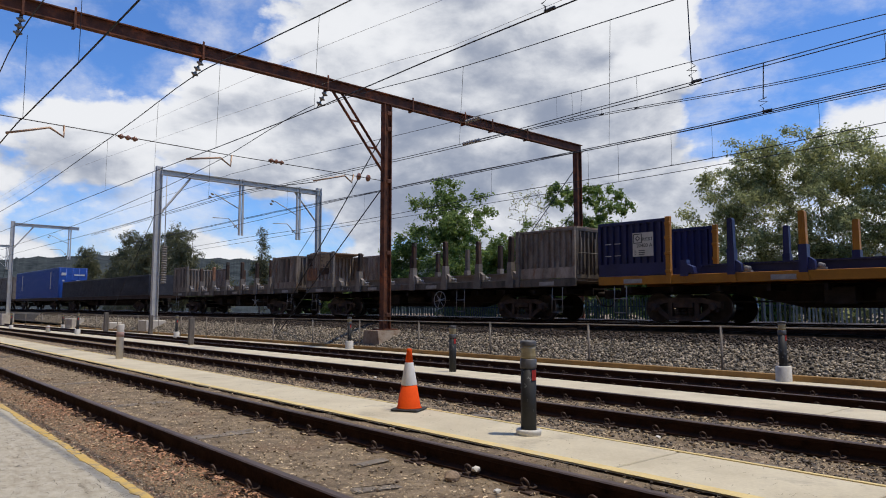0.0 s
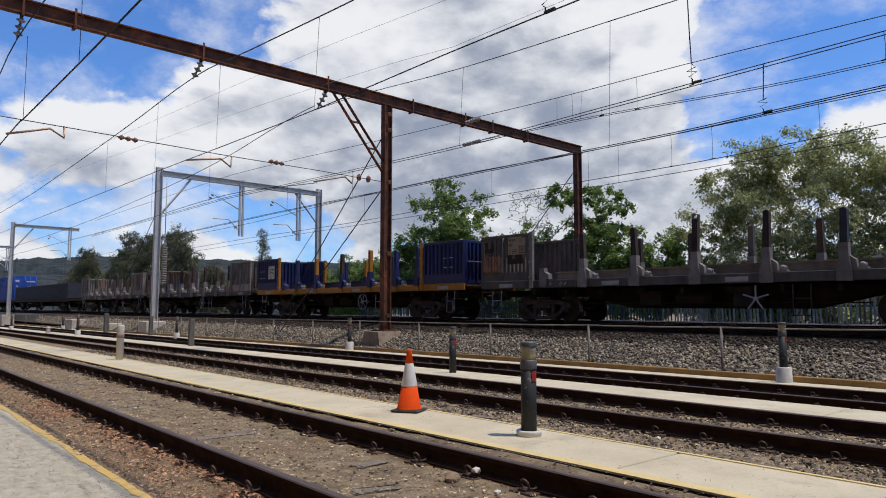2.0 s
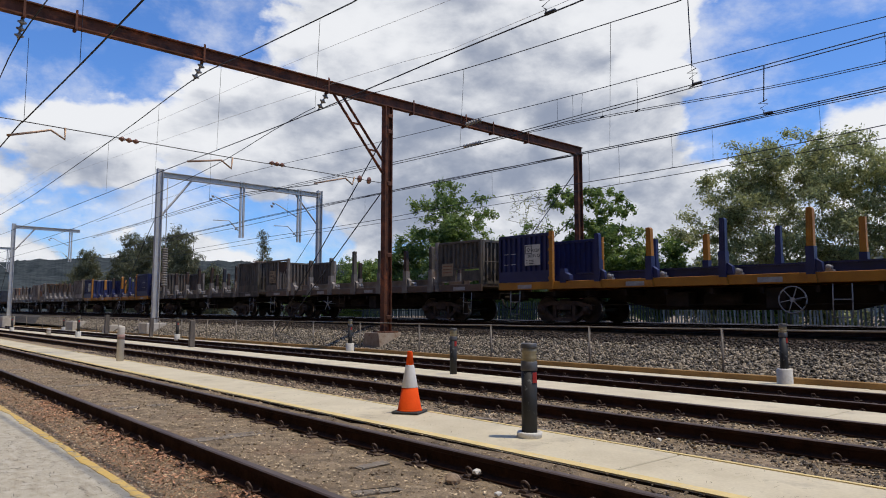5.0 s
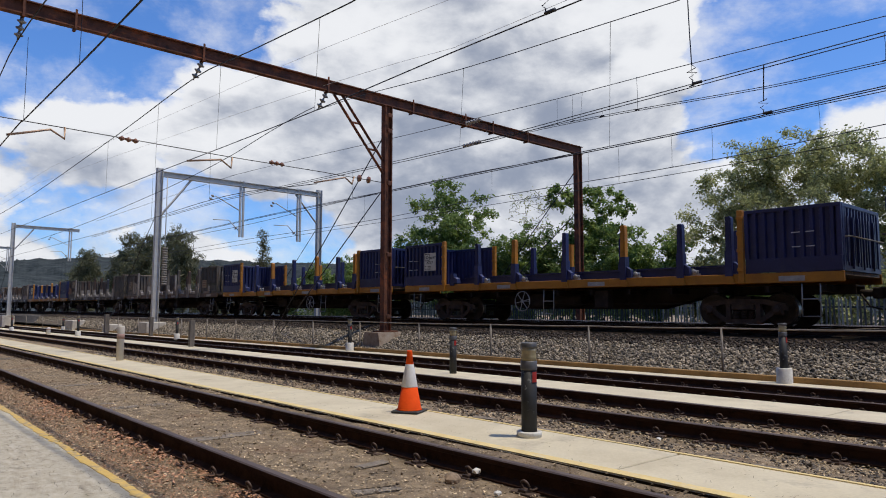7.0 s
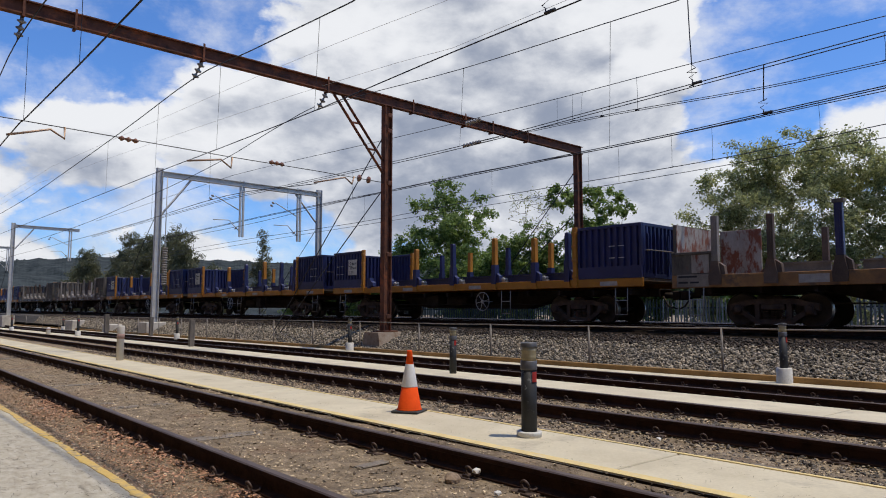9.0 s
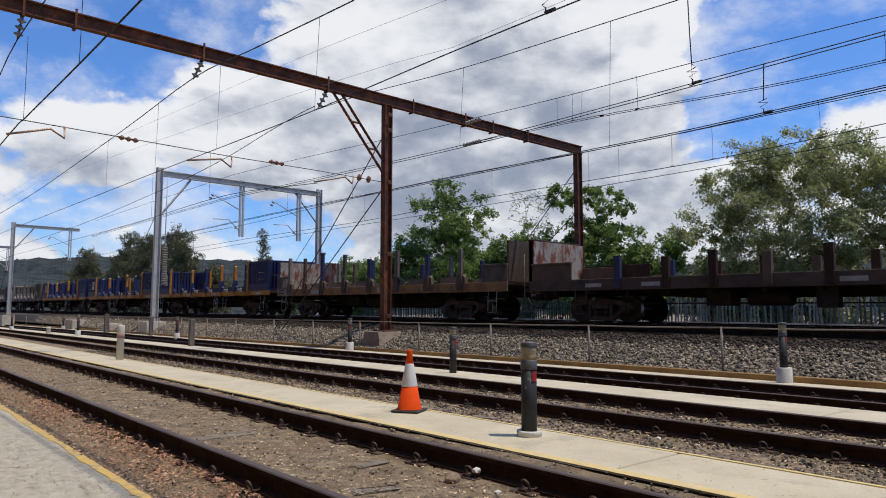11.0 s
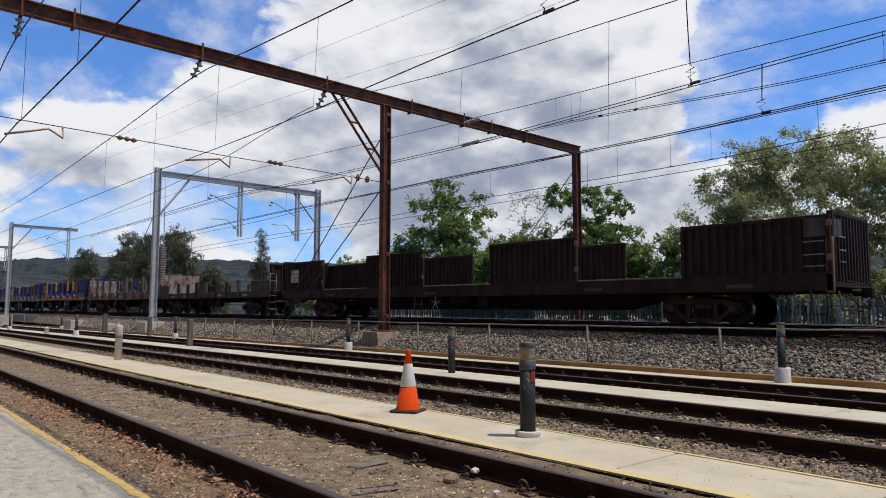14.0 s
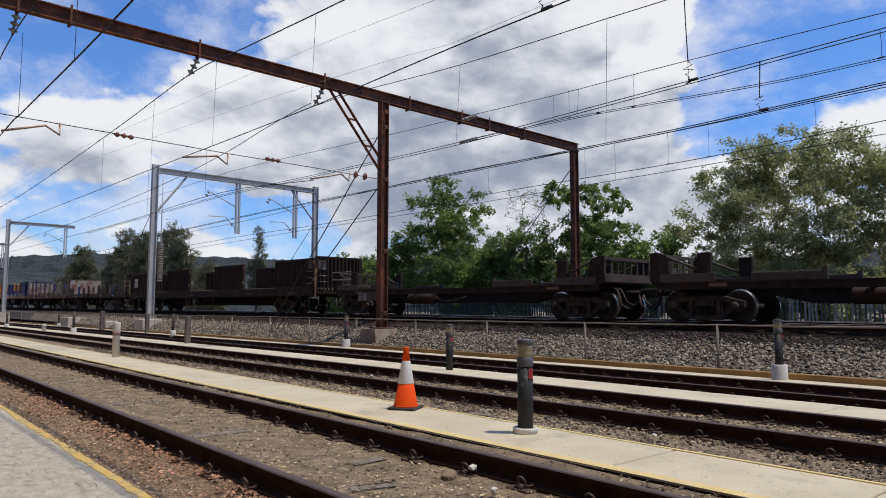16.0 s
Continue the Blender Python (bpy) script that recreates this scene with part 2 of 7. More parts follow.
sky_world()
M = {
    "concrete": surface("concrete", (0.62, 0.55, 0.39), (0.47, 0.405, 0.28), 1.2, 0.88, 0, 0.3, 38, (0.27, 0.235, 0.185), (0.56, 0.74), 1.3),
    "platform": surface("platform_concrete", (0.50, 0.455, 0.36), (0.33, 0.29, 0.215), 9.0, 0.92, 0, 0.8, 70, (0.20, 0.165, 0.115), (0.56, 0.70), 5.0, stretch=(0.8, 1.6, 1)),
    "old_concrete": surface("old_concrete", (0.66, 0.61, 0.52), (0.47, 0.42, 0.35), 2.5, 0.9, 0, 0.4, 30, (0.16, 0.12, 0.08), (0.55, 0.7), 1.6),
    "yellow_line": surface("worn_yellow_paint", (0.68, 0.47, 0.13), (0.50, 0.33, 0.09), 9, 0.85, 0, 0.4, 60, (0.34, 0.25, 0.13), (0.49, 0.60), 9.0),
    "walkway_yellow": surface("pale_yellow_walkway_paint", (0.70, 0.55, 0.24), (0.58, 0.44, 0.19), 5, 0.85, 0, 0.2, 40, (0.52, 0.46, 0.34), (0.54, 0.68), 3.5),
    "weed": leafy("small_green_weed", (0.15, 0.17, 0.075), (0.06, 0.07, 0.03)),
    "earth": surface("yard_earth", (0.36, 0.27, 0.165), (0.105, 0.074, 0.045), 5.0, 0.97, 0, 1.0, 95, (0.19, 0.11, 0.06), (0.52, 0.68), 0.7, depth=0.03),
    "bank": surface("ballast_bed", (0.14, 0.122, 0.10), (0.025, 0.021, 0.018), 9, 0.95, 0, 1.0, 22, depth=0.06),
    "stone": surface("ballast_stone", (0.38, 0.32, 0.235), (0.09, 0.073, 0.053), 9, 0.9, 0, 0.3, 70, vary="island", amount=0.8),
    "dark_stone": surface("dark_ballast_stone", (0.075, 0.052, 0.036), (0.022, 0.016, 0.012), 9, 0.9, 0, 0.3, 70, vary="island", amount=0.7),
    "dark_grit": surface("dark_siding_rubble", (0.165, 0.135, 0.105), (0.045, 0.036, 0.028), 9, 0.95, 0, 0.3, 70, vary="island", amount=0.6),
    "grit": surface("yard_gravel", (0.26, 0.19, 0.125), (0.11, 0.077, 0.05), 9, 0.95, 0, 0.3, 70, vary="island", amount=0.55),
    "rail": surface("rail_steel", (0.056, 0.026, 0.015), (0.020, 0.010, 0.0065), 5, 0.9, 0, 0.3, 60, spec=0.15),
    "rail_top": surface("rail_running_face", (0.12, 0.085, 0.07), (0.06, 0.04, 0.034), 8, 0.6, 0.3, 0.1, 60, stretch=(0.1, 1, 1)),
    "bright_rail": surface("polished_rail", (0.42, 0.36, 0.30), (0.28, 0.235, 0.195), 8, 0.45, 1.0, 0.05, 60, stretch=(0.1, 1, 1)),
    "clip": surface("rail_clip", (0.125, 0.08, 0.058), (0.05, 0.033, 0.025), 9, 0.75, 0.3, 0.2, 60),
    "timber": surface("grey_sleeper", (0.25, 0.21, 0.165), (0.12, 0.098, 0.075), 3, 0.95, 0, 0.6, 30, stretch=(6, 0.8, 1)),
    "rust": surface("rusty_girder", (0.19, 0.062, 0.026), (0.048, 0.020, 0.012), 2.6, 0.85, 0.1, 0.35, 40, (0.30, 0.085, 0.028), (0.52, 0.66), 1.6),
    "rust_kerb": surface("rusty_edge_beam", (0.36, 0.205, 0.065), (0.20, 0.115, 0.04), 2.2, 0.85, 0, 0.3, 40),
    "galv": surface("galvanised_steel", (0.56, 0.54, 0.50), (0.42, 0.405, 0.375), 2.0, 0.6, 0.15, 0.1, 50),
    "wire": surface("dark_wire", (0.045, 0.045, 0.05), (0.03, 0.03, 0.032), 5, 0.6, 0.4, 0, 50),
    "brown_glaze": surface("brown_insulator", (0.30, 0.14, 0.08), (0.20, 0.09, 0.05), 6, 0.3, 0, 0, 50),
    "white_glaze": surface("white_insulator", (0.44, 0.41, 0.36), (0.30, 0.27, 0.23), 6, 0.25, 0, 0, 50),
    "grey_glaze": surface("grimy_insulator", (0.40, 0.36, 0.31), (0.15, 0.13, 0.11), 6, 0.3, 0, 0, 50),
    "copper": surface("tan_arm", (0.40, 0.27, 0.18), (0.30, 0.19, 0.13), 6, 0.5, 0.3, 0, 50),
    "navy": surface("navy_wagon_paint", (0.018, 0.023, 0.095), (0.010, 0.013, 0.054), 1.6, 0.45, 0, 0.1, 40, (0.03, 0.03, 0.06), (0.56, 0.72), 1.5, vary="object", amount=0.15),
    "blue_paint": surface("bright_blue_paint", (0.02, 0.085, 0.38), (0.014, 0.06, 0.28), 1.6, 0.45, 0, 0.08, 40),
    "wagon_yellow": surface("wagon_yellow_paint", (0.46, 0.185, 0.010), (0.30, 0.112, 0.008), 2.0, 0.5, 0, 0.1, 40, (0.2, 0.09, 0.03), (0.60, 0.74), 2.4),
    "wagon_orange": surface("faded_orange_sill", (0.17, 0.10, 0.055), (0.085, 0.058, 0.04), 2.0, 0.7, 0, 0.2, 40, (0.09, 0.07, 0.06), (0.5, 0.64), 1.6),
    "worn_orange": surface("worn_orange_sill", (0.34, 0.17, 0.05), (0.16, 0.085, 0.04), 2.0, 0.75, 0, 0.2, 40, (0.09, 0.06, 0.045), (0.52, 0.64), 1.8),
    "wagon_grey": surface("weathered_grey_paint", (0.165, 0.145, 0.12), (0.052, 0.045, 0.037), 1.8, 0.7, 0, 0.25, 40, (0.13, 0.07, 0.04), (0.55, 0.7), 1.8, vary="object", amount=0.25, stretch=(1.6, 1.6, 0.6), spec=0.25),
    "wagon_pale": surface("pale_grey_paint", (0.24, 0.208, 0.175), (0.12, 0.10, 0.08), 2.2, 0.65, 0, 0.2, 40, (0.16, 0.08, 0.045), (0.58, 0.72), 2.0, vary="object", amount=0.2),
    "wagon_brown": surface("rust_brown_paint", (0.058, 0.032, 0.021), (0.024, 0.014, 0.010), 1.6, 0.75, 0, 0.25, 40, (0.075, 0.032, 0.017), (0.55, 0.7), 1.4, vary="object", amount=0.2, stretch=(1.6, 1.6, 0.5), spec=0.2),
    "post_rust": surface("rust_brown_post", (0.062, 0.036, 0.024), (0.022, 0.015, 0.012), 3.0, 0.85, 0, 0.3, 40, (0.13, 0.05, 0.022), (0.52, 0.66), 2.6, vary="object", amount=0.35, stretch=(1.6, 1.6, 0.5)),
    "wagon_ink": surface("blue_black_post_paint", (0.03, 0.032, 0.045), (0.016, 0.017, 0.024), 3.0, 0.7, 0, 0.2, 40),
    "shade_wall_brown": surface("brown_shade_wall", (0.24, 0.17, 0.115), (0.15, 0.105, 0.07), 2.0, 0.9, 0, 0.3, 30),
    "rusty_footing": surface("rust_stained_concrete", (0.42, 0.35, 0.27), (0.20, 0.12, 0.07), 3.0, 0.9, 0, 0.5, 30, (0.30, 0.25, 0.19), (0.52, 0.66), 2.2),
    "faded_red": surface("faded_red_band", (0.40, 0.26, 0.21), (0.28, 0.17, 0.14), 6, 0.8, 0, 0.1, 50),
    "needle": surface("dry_needle_litter", (0.07, 0.052, 0.04), (0.03, 0.022, 0.018), 9, 0.9, 0, 0.0, 60, vary="island", amount=0.5),
    "mulch": surface("reddish_bark_mulch", (0.52, 0.30, 0.165), (0.23, 0.125, 0.07), 9, 0.9, 0, 0.0, 60, vary="island", amount=0.7),
    "dark_concrete": surface("dark_brown_concrete", (0.045, 0.032, 0.021), (0.018, 0.013, 0.009), 4.0, 0.95, 0, 0.3, 30, spec=0.15),
    "wagon_beige": surface("pale_beige_slat_paint", (0.29, 0.245, 0.20), (0.09, 0.07, 0.055), 2.4, 0.8, 0, 0.3, 40, (0.15, 0.08, 0.045), (0.53, 0.65), 2.2, vary="object", amount=0.55, stretch=(1.6, 1.6, 0.5)),
    "charcoal": surface("charcoal_container_paint", (0.042, 0.043, 0.052), (0.02, 0.02, 0.025), 1.8, 0.6, 0, 0.15, 40, (0.06, 0.045, 0.04), (0.56, 0.7), 1.8),
    "wagon_tan": surface("dusty_brown_paint", (0.125, 0.088, 0.066), (0.06, 0.043, 0.034), 1.6, 0.75, 0, 0.2, 40, (0.11, 0.055, 0.03), (0.55, 0.7), 1.4, vary="object", amount=0.15, spec=0.25),
    "white_rust": surface("rust_streaked_white", (0.38, 0.355, 0.31), (0.24, 0.21, 0.175), 1.6, 0.7, 0, 0.2, 40, (0.17, 0.05, 0.022), (0.47, 0.56), 3.4, stretch=(1, 1, 0.45)),
    "rust_patch": surface("orange_rust_plate", (0.33, 0.16, 0.08), (0.20, 0.10, 0.06), 3, 0.85, 0, 0.3, 40, (0.12, 0.06, 0.04), (0.5, 0.62), 2.6),
    "deck": surface("wagon_deck_boards", (0.36, 0.26, 0.175), (0.17, 0.115, 0.078), 2.5, 0.9, 0, 0.4, 30, (0.20, 0.10, 0.05), (0.55, 0.7), 1.4, stretch=(0.4, 4, 1)),
    "under": surface("underframe_grime", (0.044, 0.033, 0.026), (0.018, 0.014, 0.011), 3, 0.85, 0.1, 0.3, 40, spec=0.2),
    "wheel": surface("wheel_steel", (0.055, 0.042, 0.034), (0.025, 0.02, 0.017), 4, 0.6, 0.4, 0.2, 40),
    "tread": surface("polished_tread", (0.5, 0.48, 0.46), (0.35, 0.33, 0.31), 4, 0.3, 1.0, 0.05, 40),
    "bogie": surface("bogie_casting", (0.105, 0.070, 0.051), (0.04, 0.029, 0.023), 4, 0.8, 0.1, 0.3, 40, (0.13, 0.065, 0.03), (0.58, 0.7), 2.5, spec=0.25),
    "pale_metal": surface("pale_painted_bar", (0.40, 0.38, 0.35), (0.24, 0.225, 0.21), 5, 0.6, 0.1, 0.1, 50),
    "sign_white": surface("white_sign_plate", (0.62, 0.59, 0.50), (0.48, 0.45, 0.37), 4, 0.7, 0, 0.05, 50, (0.35, 0.31, 0.27), (0.62, 0.76), 4),
    "sign_tan": surface("dusty_tan_sign_plate", (0.34, 0.25, 0.15), (0.24, 0.17, 0.10), 5, 0.8, 0, 0.05, 50),
    "ink": surface("black_lettering", (0.02, 0.02, 0.02), (0.012, 0.012, 0.012), 5, 0.7, 0, 0, 50),
    "chalk": surface("white_marking", (0.6, 0.6, 0.6), (0.45, 0.45, 0.45), 5, 0.8, 0, 0, 50),
    "orange": surface("orange_cone_plastic", (0.80, 0.085, 0.006), (0.66, 0.06, 0.005), 4, 0.8, 0, 0.05, 40, (0.50, 0.09, 0.02), (0.6, 0.75), 6, spec=0.15),
    "cone_white": surface("reflective_white_collar", (0.80, 0.77, 0.72), (0.66, 0.63, 0.58), 6, 0.6, 0, 0.05, 50, (0.36, 0.33, 0.30), (0.56, 0.68), 9),
    "rubber": surface("black_rubber", (0.045, 0.042, 0.04), (0.025, 0.024, 0.023), 6, 0.85, 0, 0.2, 40),
    "post_dark": surface("charcoal_post_paint", (0.019, 0.019, 0.018), (0.011, 0.011, 0.011), 3, 0.65, 0, 0.1, 40, (0.20, 0.20, 0.19), (0.58, 0.68), 11),
    "post_pale": surface("pale_post_paint", (0.64, 0.585, 0.50), (0.48, 0.43, 0.36), 3, 0.7, 0, 0.1, 40, (0.17, 0.13, 0.10), (0.58, 0.7), 4),
    "post_grey": surface("weathered_grey_post", (0.20, 0.172, 0.145), (0.105, 0.09, 0.075), 4, 0.85, 0, 0.3, 40, stretch=(3, 3, 0.5)),
    "lens": surface("cloudy_lamp_lens", (0.40, 0.34, 0.20), (0.24, 0.19, 0.10), 6, 0.2, 0, 0, 50),
    "cap": surface("grey_lamp_cap", (0.13, 0.125, 0.12), (0.075, 0.072, 0.07), 5, 0.5, 0.3, 0.1, 50),
    "red": surface("red_reflector", (0.45, 0.03, 0.02), (0.32, 0.02, 0.015), 8, 0.4, 0, 0, 50),
    "white_base": surface("white_post_base", (0.70, 0.67, 0.60), (0.52, 0.49, 0.43), 6, 0.8, 0, 0.2, 40, (0.34, 0.30, 0.25), (0.58, 0.70), 7),
    "bark": surface("grey_bark", (0.095, 0.074, 0.058), (0.038, 0.03, 0.023), 4, 0.95, 0, 0.6, 25, stretch=(1, 1, 0.3)),
    "leaf_deep": leafy("deep_green_leaf", (0.30, 0.39, 0.10), (0.08, 0.14, 0.036)),
    "leaf_olive": leafy("olive_leaf", (0.56, 0.57, 0.25), (0.19, 0.21, 0.09)),
    "leaf_casuarina": leafy("grey_green_needle", (0.19, 0.19, 0.095), (0.07, 0.075, 0.04)),
    "fence_grey": surface("dull_steel_rail", (0.30, 0.26, 0.21), (0.17, 0.145, 0.12), 4, 0.7, 0.1, 0.1, 50),
    # near-black of oiled ballast, with the train's and slab edge's shade painted in
    "oil_shade": surface("oil_and_shade_dark", (0.028, 0.019, 0.012), (0.010, 0.007, 0.005), 9, 0.95, 0, 1.0, 24, depth=0.05, spec=0.05),
    "litter": surface("bark_and_straw_litter", (0.56, 0.435, 0.27), (0.17, 0.12, 0.072), 9, 0.9, 0, 0.0, 60, vary="island", amount=0.75),
    "leaf_dead": surface("fallen_leaf", (0.50, 0.27, 0.155), (0.24, 0.125, 0.07), 9, 0.85, 0, 0.1, 60, vary="island", amount=0.6),
    # the hills' distance haze is mixed into this paler, bluer base colour
    "hill": surface("hazed_wooded_hill", (0.070, 0.080, 0.080), (0.022, 0.028, 0.030), 0.06, 1.0, 0, 0.0, 0.25, spec=0.0),
    "grass": surface("dry_verge", (0.10, 0.12, 0.04), (0.045, 0.06, 0.02), 0.8, 1.0, 0, 0.5, 12),
    "palisade": surface("palisade_steel", (0.27, 0.275, 0.24), (0.11, 0.115, 0.095), 3, 0.7, 0.1, 0.1, 50, vary="object", amount=0.8),
    "palisade_green": surface("green_palisade", (0.03, 0.055, 0.05), (0.018, 0.032, 0.03), 3, 0.6, 0.1, 0.1, 50),
}
# ---- building helpers ----
YARD = Matrix.Rotation(radians(-1.533), 4, "Z")  # the sidings lie askew to the main line, which runs along x


def cuboid(bm, x0, x1, y0, y1, z0, z1, bevel=0.0):
    vs = [bm.verts.new((x, y, z)) for z in (z0, z1) for x, y in ((x0, y0), (x1, y0), (x1, y1), (x0, y1))]
    fs = [bm.faces.new([vs[i] for i in q]) for q in ((3, 2, 1, 0), (4, 5, 6, 7), (0, 1, 5, 4), (1, 2, 6, 5), (2, 3, 7, 6), (3, 0, 4, 7))]
    if bevel:
        edges = {e for f in fs for e in f.edges}
        bmesh.ops.bevel(bm, geom=list(edges), offset=bevel, segments=1, affect="EDGES")
    return bm


def prism(bm, outline, y0, y1):
    """An outline in x and z, drawn out along y."""
    a = [bm.verts.new((x, y0, z)) for x, z in outline]
    b = [bm.verts.new((x, y1, z)) for x, z in outline]
    n = len(a)
    bm.faces.new(a), bm.faces.new(b[::-1])
    for i in range(n):
        bm.faces.new((a[i], b[i], b[(i + 1) % n], a[(i + 1) % n]))
    return bm


def tube(bm, points, radius, sides=8, ends=None):
    """A round bar through points; ends: radius at the last point."""
    pts = [Vector(p) for p in points]
    rings = []
    for i, p in enumerate(pts):
        way = (pts[min(i + 1, len(pts) - 1)] - pts[max(i - 1, 0)]).normalized()
        side = way.cross(Vector((0, 0, 1)) if abs(way.z) < 0.9 else Vector((1, 0, 0))).normalized()
        up = side.cross(way)
        r = radius if ends is None else radius + (ends - radius) * i / (len(pts) - 1)
        rings.append([bm.verts.new(p + r * (math.cos(a) * side + math.sin(a) * up)) for a in (2 * math.pi * k / sides for k in range(sides))])
    for r0, r1 in zip(rings, rings[1:]):
        for k in range(sides):
            f = bm.faces.new((r0[k], r0[(k + 1) % sides], r1[(k + 1) % sides], r1[k]))
            f.smooth = sides > 5
    bm.faces.new(rings[0][::-1]), bm.faces.new(rings[-1])
    return bm


def turned(bm, profile, sides=20, centre=(0, 0, 0), axis="z"):
    """A turned solid: profile of (radius, height) about an axis."""
    rings = []
    for r, h in profile:
        ring = []
        for k in range(sides):
            a = 2 * math.pi * k / sides
            c, s = r * math.cos(a), r * math.sin(a)
            p = (c, s, h) if axis == "z" else (c, h, s)
            ring.append(bm.verts.new(Vector(centre) + Vector(p)))
        rings.append(ring)
    for r0, r1 in zip(rings, rings[1:]):
        for k in range(sides):
            bm.faces.new((r0[k], r0[(k + 1) % sides], r1[(k + 1) % sides], r1[k])).smooth = True
    bm.faces.new(rings[0][::-1]), bm.faces.new(rings[-1])
    return bm


def finish(bm, name, material):
    bmesh.ops.recalc_face_normals(bm, faces=bm.faces)
    me = bpy.data.meshes.new(name)
    bm.to_mesh(me)
    bm.free()
    me.materials.append(material)
    return me


def part(name, bm, material, parent, label=""):
    ob = new(name, finish(bm, name, material))
    ob.parent = parent
    return tagged(ob, label)


def solid(name, bm, material, m=None, **tags):
    ob = new(name, finish(bm, name, material))
    if m is not None:
        ob.matrix_world = m
    return tagged(ob, **tags)


def thing(name, m=None, **tags):
    ob = new(name)
    ob.empty_display_size = 0.2
    if m is not None:
        ob.matrix_basis = m
    return tagged(ob, **tags)


def raw_mesh(name, verts, quads, material):
    me = bpy.data.meshes.new(name)
    verts, quads = np.asarray(verts, np.float32), np.asarray(quads, np.int32)
    me.vertices.add(len(verts))
    me.vertices.foreach_set("co", verts.ravel())
    k = quads.shape[1]
    me.loops.add(quads.size)
    me.loops.foreach_set("vertex_index", quads.ravel())
    me.polygons.add(len(quads))
    me.polygons.foreach_set("loop_start", np.arange(0, quads.size, k, dtype=np.int32))
    me.update(calc_edges=True)
    me.validate()
    me.materials.append(material)
    return me


CUBE = np.array([(x, y, z) for z in (-1, 1) for x, y in ((-1, -1), (1, -1), (1, 1), (-1, 1))], float)
CUBE_FACES = np.array([(3, 2, 1, 0), (4, 5, 6, 7), (0, 1, 5, 4), (1, 2, 6, 5), (2, 3, 7, 6), (3, 0, 4, 7)])


def rubble(name, centres, sizes, material, rng, flat=0.7):
    """Many angular stones in one mesh."""
    n = len(centres)
    shape = CUBE[None] * (0.35 + 0.8 * rng.random((n, 8, 3)))
    shape *= sizes[:, None, None] * (0.5 + 0.95 * rng.random((n, 1, 3)))
    q = rng.normal(size=(n, 4))
    q /= np.linalg.norm(q, axis=1)[:, None]
    w, x, y, z = q.T
    rot = np.stack([1 - 2 * (y * y + z * z), 2 * (x * y - z * w), 2 * (x * z + y * w), 2 * (x * y + z * w), 1 - 2 * (x * x + z * z), 2 * (y * z - x * w),
                    2 * (x * z - y * w), 2 * (y * z + x * w), 1 - 2 * (x * x + y * y)], 1).reshape(n, 3, 3)
    pts = np.einsum("nij,nkj->nki", rot, shape)
    pts[:, :, 2] *= flat
    pts += centres[:, None]
    return raw_mesh(name, pts.reshape(-1, 3), (CUBE_FACES[None] + 8 * np.arange(n)[:, None, None]).reshape(-1, 4), material)


# ---- ground ----
GROUND = [(-900, -0.30), (-8, -0.16), (1.3, -0.165), (2.1, -0.178), (3.88, -0.172), (3.98, -0.1), (4.16, -0.048), (4.3, -0.065), (5.1, -0.065), (5.3, -0.13), (6.0, -0.20), (6.7, -0.242), (8.5, -0.242), (8.65, -0.18), (9.7, -0.15), (9.9, -0.27), (10.5, -0.32), (11.1, -0.36), (13.6, -0.36), (16.5, -0.36), (60, -0.1), (2600, -0.1)]


def ground_z(off):
    return float(np.interp(off, [g[0] for g in GROUND], [g[1] for g in GROUND]))


def build_ground():
    s = np.concatenate([[-2600, -600, -250], np.arange(-120, -40, 4), np.arange(-40, 9, 0.16), [15, 40, 200, 900]])
    o = np.concatenate([[-900, -200, -40, -8], np.arange(1.1, 13.8, 0.16), [16.5, 25, 40, 60, 300, 2600]])
    S, O = np.meshgrid(s, o, indexing="ij")
    Z = np.vectorize(ground_z)(O)
    near = (S > -45) & (S < 10) & (O > 1.2) & (O < 13.7)
    for i, j in zip(*np.nonzero(near)):
        Z[i, j] += 0.018 * noise.noise((S[i, j] * 1.1, O[i, j] * 1.1, 0)) + 0.014 * noise.noise((S[i, j] * 4, O[i, j] * 4, 3))
    idx = np.arange(S.size).reshape(S.shape)
    quads = np.stack([idx[:-1, :-1], idx[1:, :-1], idx[1:, 1:], idx[:-1, 1:]], -1).reshape(-1, 4)
    ob = new("ground", raw_mesh("ground", np.stack([S, O, Z], -1).reshape(-1, 3), quads, M["earth"]))
    ob.matrix_world = YARD
    tagged(ob, "brown gravelly earth of the rail yard", "ground", kind="structure")


